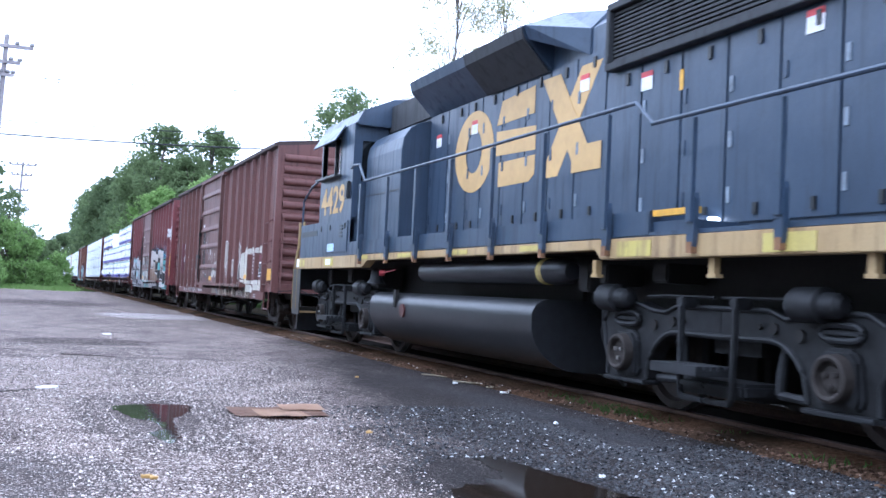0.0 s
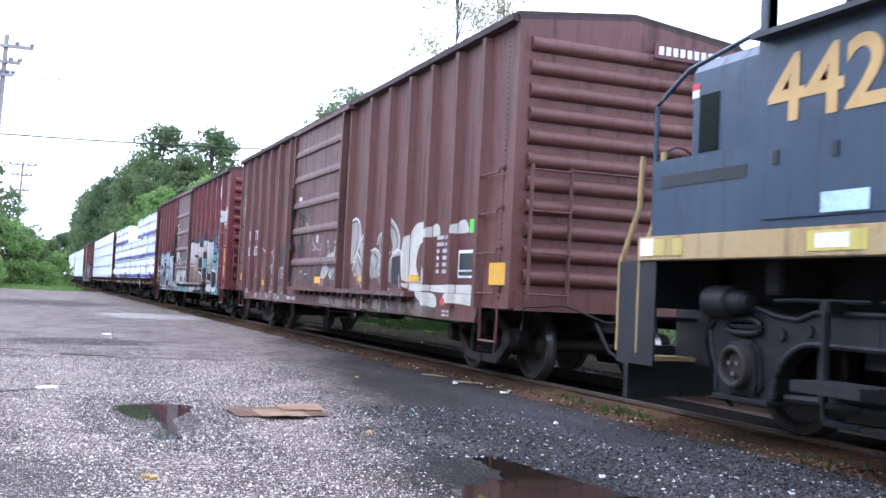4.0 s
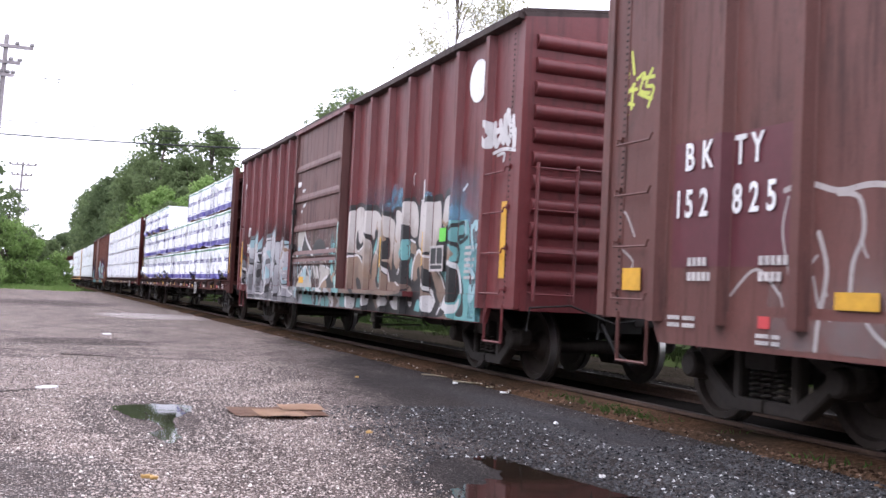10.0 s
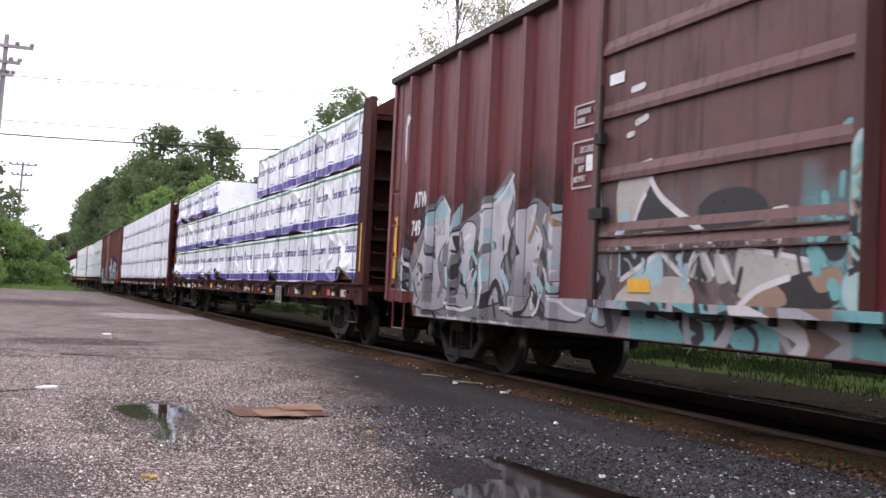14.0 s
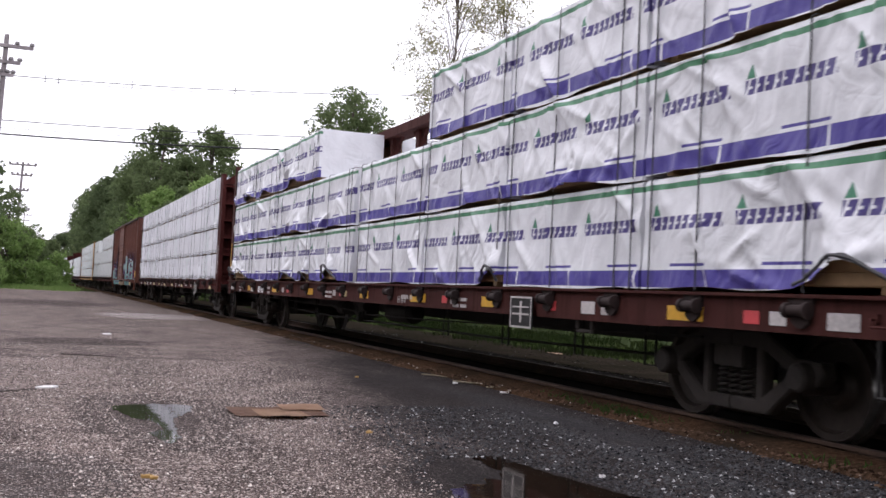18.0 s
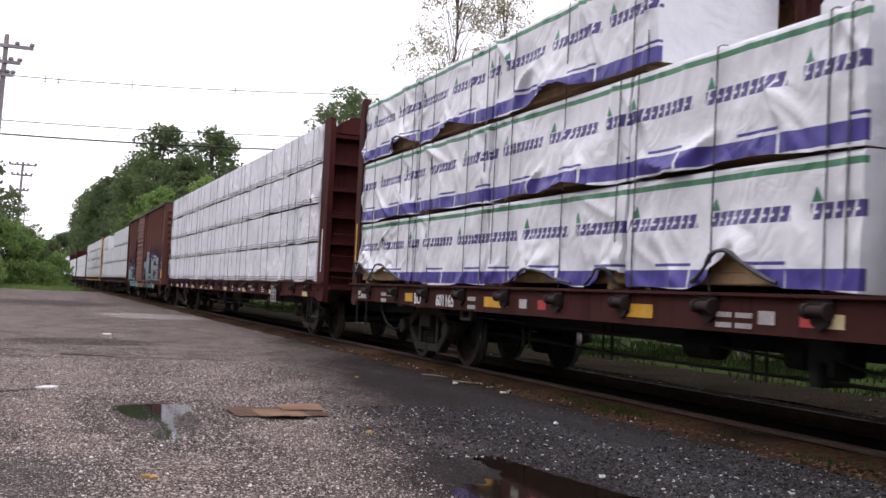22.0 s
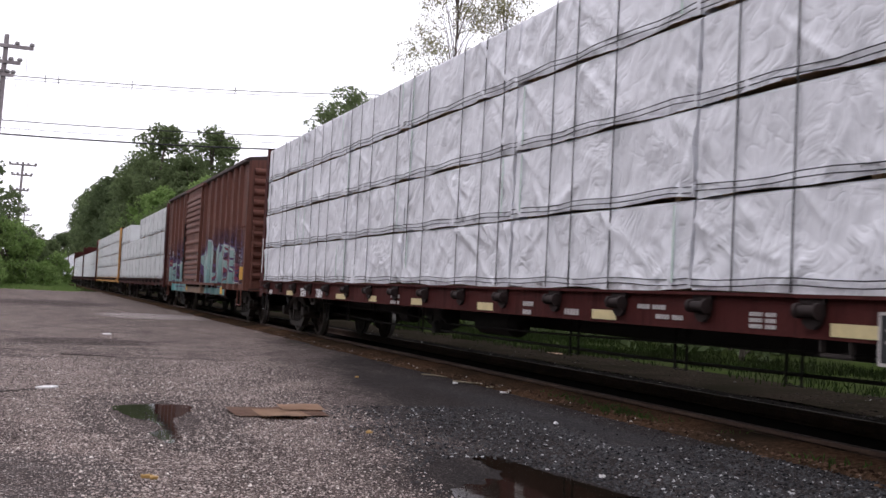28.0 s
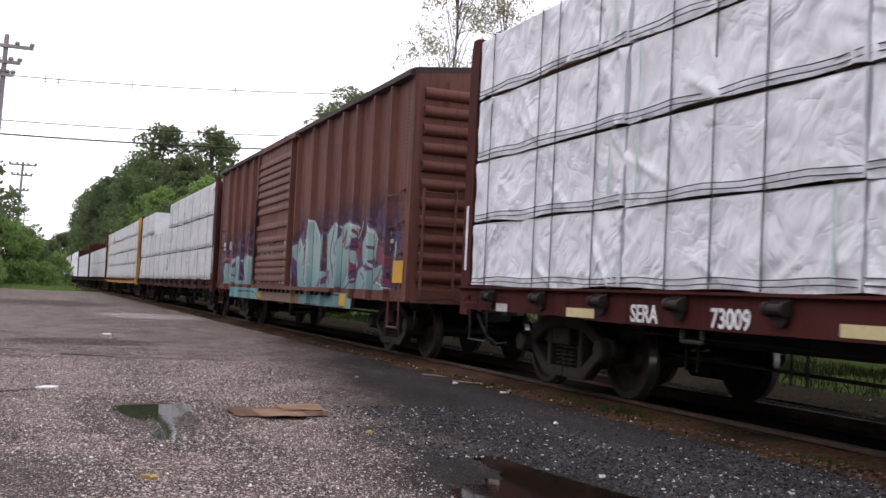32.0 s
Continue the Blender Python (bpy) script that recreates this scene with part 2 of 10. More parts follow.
SIDE_FRAME, SPRINGS = side_frame_mesh(), spring_mesh()
MIRROR = Matrix.Rotation(math.pi, 4, "Z")
bm = boxes((-1.1, 1.1, -0.2, 0.2, 0.5, 0.68), (-0.4, 0.4, -0.24, 0.24, 0.6, 0.78))
BOLSTER = mesh_of("bolster", bm, TRUCK, bevel=0.015)
bm = bmesh.new()
ring_profile(bm, [(-1.16, 0.02), (-1.16, 0.09), (-1.14, 0.11), (-1.04, 0.12)], 16)
BEARING = mesh_of("bearing_cap", bm, TRUCK, True)
bm = boxes((-0.78, 0.78, -0.05, 0.05, 0.36, 0.46), (-0.80, -0.68, -0.03, 0.10, 0.26, 0.55), (0.68, 0.80, -0.03, 0.10, 0.26, 0.55))
BRAKE = mesh_of("brake_beam", bm, STEEL, bevel=0.01)


def freight_truck(car, y, step):
    tr = new("truck")
    tr.parent = car
    tr.location = (0, y, 0)
    for m in (None, MIRROR):
        put("side_frame", SIDE_FRAME, tr, "", m)
        put("spring_nest", SPRINGS, tr, "", m)
        for b in (-BASE, BASE):
            put("bearing_cap", BEARING, tr, "", (m or Matrix()) @ Matrix.Translation((0, b, WHEEL_R + 0.06)))
    put("bolster", BOLSTER, tr)
    for b in (-0.36, 0.36):
        put("brake_beam", BRAKE, tr, "", pose(0, b, 0, 0, 0, 0 if b < 0 else 180))
    for b in (-BASE, BASE):
        w = put("wheelset", WHEELSET, tr, "steel wheelset with polished treads", Matrix.Translation((0, b, WHEEL_R)))
        WHEELS.append((w, WHEEL_R, (0, b, WHEEL_R), step))
    return tr


def coupler_mesh():
    bm = boxes((-0.08, 0.08, 0.0, 0.55, 0.78, 0.95))
    prism(bm, [(-0.16, -0.02), (-0.14, -0.26), (-0.02, -0.30), (0.06, -0.18), (0.17, -0.14), (0.16, 0.02)], "z", 0.72, 1.0)
    return mesh_of("coupler", bm, STEEL, bevel=0.015)


COUPLER = coupler_mesh()


def hose(car, y, s):
    bm = bmesh.new()
    pts = [(-0.35, y, 0.72), (-0.36, y + s * 0.12, 0.62), (-0.33, y + s * 0.28, 0.42), (-0.22, y + s * 0.42, 0.30), (-0.1, y + s * 0.5, 0.33)]
    tube(bm, pts, 0.022)
    part("brake_hose", bm, STEEL, car, "black rubber brake hose", True)


def grab(bm, x, y0, y1, z, out=0.07, r=0.011):
    """A grab iron on the side that faces -x."""
    tube(bm, [(x, y0, z + 0.055), (x - out, y0, z + 0.05), (x - out - 0.005, y0 + 0.02, z), (x - out - 0.005, y1 - 0.02, z), (x - out, y1, z + 0.05), (x, y1, z + 0.055)], r, 6)
    for e in (y0, y1):
        box(bm, x - out * 0.5, x, e - 0.025, e + 0.025, z + 0.03, z + 0.085)


def end_grab(bm, y, s, x0, x1, z, out=0.07, r=0.011):
    tube(bm, [(x0, y, z + 0.03), (x0, y + s * out, z), (x1, y + s * out, z), (x1, y, z + 0.03)], r, 6)


def clip_strip(poly, a, b):
    """The part of a polygon of (y, z) between y = a and y = b."""
    for lim, keep in ((a, 1), (b, -1)):
        out = []
        for i, p in enumerate(poly):
            q = poly[(i + 1) % len(poly)]
            pin, qin = (p[0] - lim) * keep >= 0, (q[0] - lim) * keep >= 0
            if pin:
                out.append(p)
            if pin != qin:
                f = (lim - p[0]) / (q[0] - p[0])
                out.append((lim, p[1] + f * (q[1] - p[1])))
        poly = out
        if len(poly) < 3:
            return []
    return poly


def blob(rng, cy, cz, w, h, lean=0.0, knots=9, rough=0.18, square=0.6):
    """A rounded letter-like outline."""
    keys = [1 + rng.uniform(-rough, rough) for _ in range(knots)]
    pts = []
    for i in range(56):
        a = 2 * math.pi * i / 56
        t = a / (2 * math.pi) * knots
        k0, k1 = keys[int(t) % knots], keys[(int(t) + 1) % knots]
        f = t - int(t)
        f = f * f * (3 - 2 * f)
        r = k0 * (1 - f) + k1 * f
        c, s = math.cos(a), math.sin(a)
        c = math.copysign(abs(c) ** square, c)
        s = math.copysign(abs(s) ** square, s)
        z = s * r * h / 2
        pts.append((cy + c * r * w / 2 + lean * z, cz + z))
    return pts


def stroke(points, w):
    """A ribbon round a line of (y, z) points, with blunt ends, as quads."""
    pts = [Vector(p) for p in points]
    sides = []
    for i, p in enumerate(pts):
        d = (pts[min(i + 1, len(pts) - 1)] - pts[max(i - 1, 0)]).normalized()
        n = Vector((-d.y, d.x)) * w / 2
        sides.append((p + n, p - n))
    return [[tuple(a[0]), tuple(b[0]), tuple(b[1]), tuple(a[1])] for a, b in zip(sides, sides[1:])]


def smooth_line(points, n=8):
    out = []
    P = [points[0]] + list(points) + [points[-1]]
    for i in range(1, len(P) - 2):
        for k in range(n):
            t = k / n
            out.append(tuple(0.5 * (2 * P[i][j] + (P[i + 1][j] - P[i - 1][j]) * t + (2 * P[i - 1][j] - 5 * P[i][j] + 4 * P[i + 1][j] - P[i + 2][j]) * t * t
                                    + (3 * P[i][j] - P[i - 1][j] - 3 * P[i + 1][j] + P[i + 2][j]) * t ** 3) for j in (0, 1)))
    out.append(tuple(points[-1]))
    return out


def spray(name, car, strips, layers, label):
    """Sprayed shapes on a ribbed side. strips: (y0, y1, x) faces; layers: (material, polygons), later ones over earlier ones."""
    bm = bmesh.new()
    mats = []
    for order, (m, polys) in enumerate(layers):
        if m not in mats:
            mats.append(m)
        for nth, poly in enumerate(polys):
            for a, b, xa, *xb in strips:
                xb = xb[0] if xb else xa
                cut = clip_strip(poly, a, b)
                if len(cut) < 3:
                    continue
                vs = [bm.verts.new((xa + (xb - xa) * (y - a) / (b - a) - 0.001 - 0.00016 * order - 0.000004 * (nth % 20), y, z)) for y, z in cut]
                for tri in tessellate_polygon([[Vector((y, z, 0)) for y, z in cut]]):
                    try:
                        f = bm.faces.new([vs[i] for i in tri])
                        f.material_index = mats.index(m)
                    except ValueError:
                        pass
    for f in bm.faces:
        if f.normal.x > 0:
            f.normal_flip()
    me = bpy.data.meshes.new(name)
    bm.normal_update()
    flip = [f for f in bm.faces if f.normal.x > 0]
    bmesh.ops.reverse_faces(bm, faces=flip)
    bm.to_mesh(me)
    bm.free()
    for m in mats:
        me.materials.append(m)
    return put(name, me, car, label)


# ---- boxcars
def boxcar(label, u0, u1, posts, door, skin, door_skin, trucks, low, step, ribs=(1.39, 1.75, 2.06, 2.57, 3.08, 3.62), gear=0.0):
    """u0, u1: ends along the train; posts: u of the side posts; door: u range; low: u range of the deep side sill."""
    U = (u0 + u1) / 2
    car = thing("boxcar", label, "boxcar", place_at(U, 0), "freight cars of the train")
    a, b = u0 - U, u1 - U
    d0, d1 = door[0] - U, door[1] - U
    l0, l1 = low[0] - U, low[1] - U
    X, TOP = 1.49, 4.17
    for s in (-1, 1):
        part("side_sheet", boxes((min(s * X, s * (X - 0.05)), max(s * X, s * (X - 0.05)), a, b, 0.95, TOP)), skin, car)
        lo = [(a, 0.95), (a, 0.85), (l0 - 0.1, 0.85), (l0, 0.66), (l1, 0.66), (l1 + 0.1, 0.85), (b, 0.85), (b, 0.95)]
        part("side_sill", prism(bmesh.new(), lo, "x", s * 1.50, s * 1.45), skin, car)
        # Eave takes the roof's dark brown, a dark line along the top
        part("eave", prism(bmesh.new(), [(s * 1.47, 4.12), (s * 1.60, 4.15), (s * 1.60, 4.23), (s * 1.47, 4.25)], "y", a - 0.02, b + 0.02), ROOF, car)
    part("floor", boxes((-1.44, 1.44, a + 0.05, b - 0.05, 0.98, 1.06), (-0.25, 0.25, a + 0.1, b - 0.1, 0.62, 0.98)), STEEL, car)
    # roof with cross seams
    roof = bmesh.new()
    prism(roof, [(-1.55, 4.22), (0, 4.40), (1.55, 4.22), (1.5, 4.16), (-1.5, 4.16)], "y", a - 0.04, b + 0.04)
    n = 14
    for i in range(n + 1):
        y = a + (b - a) * i / n
        prism(roof, [(-1.54, 4.225), (0, 4.405), (1.54, 4.225), (1.54, 4.26), (0, 4.44), (-1.54, 4.26)], "y", y - 0.04, y + 0.04)
    part("roof", roof, ROOF, car, "dark brown ribbed roof")
    # side posts, one mesh for all
    pm = bmesh.new()
    prism(pm, [(-1.49, -0.085), (-1.50, -0.075), (-1.585, -0.045), (-1.585, 0.045), (-1.50, 0.075), (-1.49, 0.085)], "z", 0.84, 4.12)
    pm = mesh_of("side_post", pm, skin)
    for u in posts:
        put("side_post", pm, car, "", Matrix.Translation((0, u - U, 0)))
        put("side_post", pm, car, "", pose(0, -(u - U), 0, 0, 0, 180))
    strips = []
    marksat = sorted(u - U for u in posts)
    edges = [a]
    for y in marksat:
        strips += [(y - 0.045, y + 0.045, -1.585), (y - 0.078, y - 0.045, -1.497, -1.585), (y + 0.045, y + 0.078, -1.585, -1.497)]
        strips.append((edges[-1], y - 0.078, -1.49))
        edges.append(y + 0.078)
    strips.append((edges[-1], b, -1.49))
    # corner posts and ribbed ends
    for s, y in ((-1, a), (1, b)):
        for x in (-1, 1):
            part("corner_post", boxes((x * 1.45 - 0.075, x * 1.45 + 0.075, y - 0.06, y + 0.06, 0.86, 4.16)), skin, car)
        part("end_sheet", prism(bmesh.new(), [(-1.47, 0.95), (1.47, 0.95), (1.47, 4.17), (0, 4.35), (-1.47, 4.17)], "y", y - s * 0.02, y + s * 0.045), skin, car)
        rib = bmesh.new()
        prism(rib, [(0, -0.10)] + [(s * 0.095 * math.cos(q) ** 0.8, 0.088 * math.sin(q)) for q in np.linspace(-1.35, 1.35, 9)] + [(0, 0.11)], "x", -1.37, 1.37)
        rib = mesh_of("end_rib", rib, skin, True)
        for i in range(11):
            put("end_rib", rib, car, "", Matrix.Translation((0, y + s * 0.02, 1.22 + i * 0.268)))
        part("end_sill", boxes((-1.46, 1.46, y - 0.08, y + 0.08, 0.84, 1.06)), skin, car)
        c = put("coupler", COUPLER, car, "", pose(0, y + s * 0.35, 0, 0, 0, 0 if s < 0 else 180))
        hose(car, y, s)
        lad = bmesh.new()
        for dx in (-1.36, -0.86):
            tube(lad, [(dx, y + s * 0.2, 0.95), (dx, y + s * 0.2, 2.5)], 0.022, 6)
        for i in range(4):
            end_grab(lad, y + s * 0.02, s, -1.36, -0.86, 1.03 + i * 0.47, 0.2)
        end_grab(lad, y + s * 0.02, s, -0.84, 0.3, 2.46, 0.2)
        part("end_ladder", lad, skin, car)
        lever = bmesh.new()
        tube(lever, [(-1.42, y + s * 0.2, 0.62), (-1.40, y + s * 0.22, 0.88), (-0.9, y + s * 0.24, 0.92), (-0.4, y + s * 0.34, 0.74), (-0.05, y + s * 0.42, 0.8)], 0.013, 6)
        part("uncoupling_lever", lever, STEEL, car)
        # riveted corner plates
        inner = y - s * 0.30
        for x in (-1, 1):
            part("corner_plate", boxes((min(x * 1.49, x * 1.497), max(x * 1.49, x * 1.497), min(inner, y), max(inner, y), 0.86, 4.12)), skin, car)
            rivets = bmesh.new()
            for i in range(52):
                z = 0.92 + i * 0.061
                c0 = [rivets.verts.new((x * 1.497, inner + s * 0.04 + 0.014 * math.cos(q), z + 0.014 * math.sin(q))) for q in (0, 1.05, 2.09, 3.14, 4.19, 5.24)]
                tip = rivets.verts.new((x * 1.509, inner + s * 0.04, z))
                for q in range(6):
                    rivets.faces.new((c0[q], c0[(q + 1) % 6], tip))
            tagged(part("rivet_row", rivets, STEEL, car), kind="stuff")
        y0, y1 = (y + 0.24, y + 0.82) if s < 0 else (y - 0.82, y - 0.24)
        g = bmesh.new()
        grab(g, -1.49, y0, y1, 0)
        g = mesh_of("grab_iron", g, skin)
        q = bmesh.new()
        tube(q, [(-1.5, y0 + 0.05, 0.9), (-1.5, y0 + 0.05, 0.46), (-1.5, y1 - 0.05, 0.46), (-1.5, y1 - 0.05, 0.9)], 0.02, 6)
        q = mesh_of("step", q, skin)
        for flip in (Matrix(), Matrix.Diagonal((-1, 1, 1, 1))):
            for i in range(4):
                put("grab_iron", g, car, "", flip @ Matrix.Translation((0, 0, 1.02 + i * 0.47)))
            put("step", q, car, "", flip)
    # brake wheel on the leading end
    bw = bmesh.new()
    pts = [(0.55 + 0.26 * math.cos(q), a - 0.24, 2.6 + 0.26 * math.sin(q)) for q in [2 * math.pi * i / 20 for i in range(21)]]
    tube(bw, pts, 0.014, 6)
    for i in range(4):
        q = math.pi / 4 + i * math.pi / 2
        tube(bw, [(0.55, a - 0.22, 2.6), (0.55 + 0.26 * math.cos(q), a - 0.24, 2.6 + 0.26 * math.sin(q))], 0.01, 5)
    part("brake_wheel", bw, STEEL, car)
    # sliding doors
    for s in (-1, 1):
        dm = bmesh.new()
        box(dm, -1.60, -1.50, d0, d1, 1.0, 4.10)
        dd = part("door", dm, door_skin, car, "", at=None if s < 0 else Matrix.Diagonal((-1, 1, 1, 1)))
        rib = bmesh.new()
        prism(rib, [(-1.595, -0.04), (-1.635, -0.032), (-1.635, 0.02), (-1.607, 0.10), (-1.595, 0.10)], "y", d0 + 0.05, d1 - 0.05)
        rib = mesh_of("door_rib", rib, door_skin)
        for z in ribs:
            put("door_rib", rib, dd, "", Matrix.Translation((0, 0, z)))
        for e in (d0, d1 - 0.09):
            part("door_edge", boxes((-1.65, -1.595, e, e + 0.09, 1.0, 4.1)), door_skin, dd)
        lk = bmesh.new()
        tube(lk, [(-1.67, d1 - 0.16, 1.1), (-1.67, d1 - 0.16, 3.0)], 0.02, 6)
        box(lk, -1.70, -1.63, d1 - 0.3, d1 - 0.05, 1.75, 1.85)
        box(lk, -1.70, -1.63, d1 - 0.22, d1 - 0.1, 2.45, 2.55)
        part("door_lock", lk, STEEL, dd)
        span = d1 - d0
        part("door_track", boxes((-1.66, -1.49, d0 - span * 1.02, d1 + 0.05, 0.93, 1.0)), skin, car, "", at=None if s < 0 else Matrix.Diagonal((-1, 1, 1, 1)))
        part("door_header", boxes((-1.66, -1.49, d0 - span * 0.1, d1 + 0.1, 4.08, 4.15)), skin, car, "", at=None if s < 0 else Matrix.Diagonal((-1, 1, 1, 1)))
    strips = [q for q in strips if not (d0 - 0.02 < (q[0] + q[1]) / 2 < d1 + 0.02)]
    strips.append((d0 + 0.1, d1 - 0.1, -1.603))
    tab = mesh_of("track_bracket", boxes((-1.56, -1.49, -0.022, 0.022, 0.86, 0.93)), TRUCK)
    for i in range(17):
        put("track_bracket", tab, car, "", Matrix.Translation((0, d0 - (d1 - d0) + i * 0.4, 0)))
    # underframe gear
    g = bmesh.new()
    tube(g, [(-0.6, a + 2.4, 0.55), (-0.6, -2.2, 0.6), (-0.5, 2.5, 0.6), (-0.4, b - 2.4, 0.55)], 0.02, 6)
    tube(g, [(-0.95, gear - 1.0, 0.50), (-0.9, gear + 1.1, 0.42), (-0.7, gear + 2.0, 0.5)], 0.016, 6)
    tube(g, [(-1.05, gear - 1.0, 0.58), (-1.0, gear + 1.2, 0.56)], 0.014, 6)
    for y in (-1.9, -1.1, 0.2, 1.6):
        tube(g, [(-0.95, gear + y, 0.98), (-0.95, gear + y, 0.56), (-0.85, gear + y + 0.08, 0.5)], 0.014, 5)
    part("air_reservoir", tube(bmesh.new(), [(-0.75, gear - 2.3, 0.72), (-0.75, gear - 2.22, 0.72), (-0.75, gear - 1.08, 0.72), (-0.75, gear - 1.0, 0.72)], 0.2, 14), STEEL, car, smooth=True)
    part("brake_cylinder", boxes((-1.0, -0.6, gear + 1.85, gear + 2.35, 0.57, 0.95)), STEEL, car)
    part("brake_lever", prism(bmesh.new(), [(gear + 1.02, 0.98), (gear + 1.42, 0.98), (gear + 1.34, 0.5), (gear + 1.26, 0.34), (gear + 1.18, 0.34), (gear + 1.12, 0.5)], "x", -0.98, -0.86), STEEL, car)
    part("brake_lever", prism(bmesh.new(), [(gear + 1.5, 0.98), (gear + 1.62, 0.98), (gear + 1.58, 0.42), (gear + 1.52, 0.42)], "x", -0.8, -0.74), STEEL, car)
    part("brake_gear", g, STEEL, car, smooth=True)
    for t in trucks:
        freight_truck(car, t - U, step)
    MOVERS.append((car, U, 0, 0))
    return car, U, strips


B_POSTS = [23.89, 24.74, 25.64, 26.52, 27.45, 28.39, 29.5, 34.0, 35.0, 35.9, 36.83, 37.74, 38.62]
boxcar_b, UB, strips_b = boxcar("weathered brown ribbed boxcar with sliding door and sprayed lettering, on rails", 23.06, 39.55, B_POSTS, (29.75, 33.3), BROWN, BROWN_DOOR, (24.72, 37.75), (24.0, 38.6), 0.1, (1.46, 2.08, 2.60, 3.12, 3.64))
S_PIPE = plain("pale_painted_pipe", (0.42, 0.42, 0.38), 0.6, 0, 12, 0.3)
C_POSTS = [42.35, 43.3, 44.22, 45.14, 46.05, 46.96, 47.86, 52.67, 53.51, 54.43, 55.41, 56.32, 57.23]
boxcar_c, UC, strips_c = boxcar("dark red ribbed boxcar covered in sprayed lettering, coupled in the train", 41.5, 58.07, C_POSTS, (48.3, 51.75), RED, RED_DOOR, (43.2, 56.2), (42.3, 56.9), 0.1, (1.47, 1.61, 2.13, 2.72, 3.33), -2.9)
part("drain_pipe", tube(tube(bmesh.new(), [(-1.2, 47.51 - UC, 0.97), (-1.2, 47.51 - UC, 0.5)], 0.028, 8), [(-1.2, 47.46 - UC, 0.5), (-1.2, 47.6 - UC, 0.49)], 0.022, 6), S_PIPE, boxcar_c, "pale drain pipe under the floor")
E_POSTS = [111.7, 112.55, 113.5, 114.35, 115.35, 116.4, 117.65, 122.3, 123.4, 124.5, 125.5]
boxcar_e, UE, strips_e = boxcar("rusty brown boxcar with teal and purple sprayed lettering", 110.85, 126.9, E_POSTS, (117.9, 121.3), RUST, RUST, (112.7, 125.2), (113.6, 124.6), 0.1, (1.13, 1.3, 1.45, 1.6, 1.78, 2.0, 2.3, 2.66, 2.87, 3.06, 3.23, 3.41, 3.57, 3.75))


# ---- centre-beam flatcars with lumber
WINCH = plain("grimy_dark_winch_steel", (0.016, 0.007, 0.006), 0.85, 0.0, 14, 0.5)


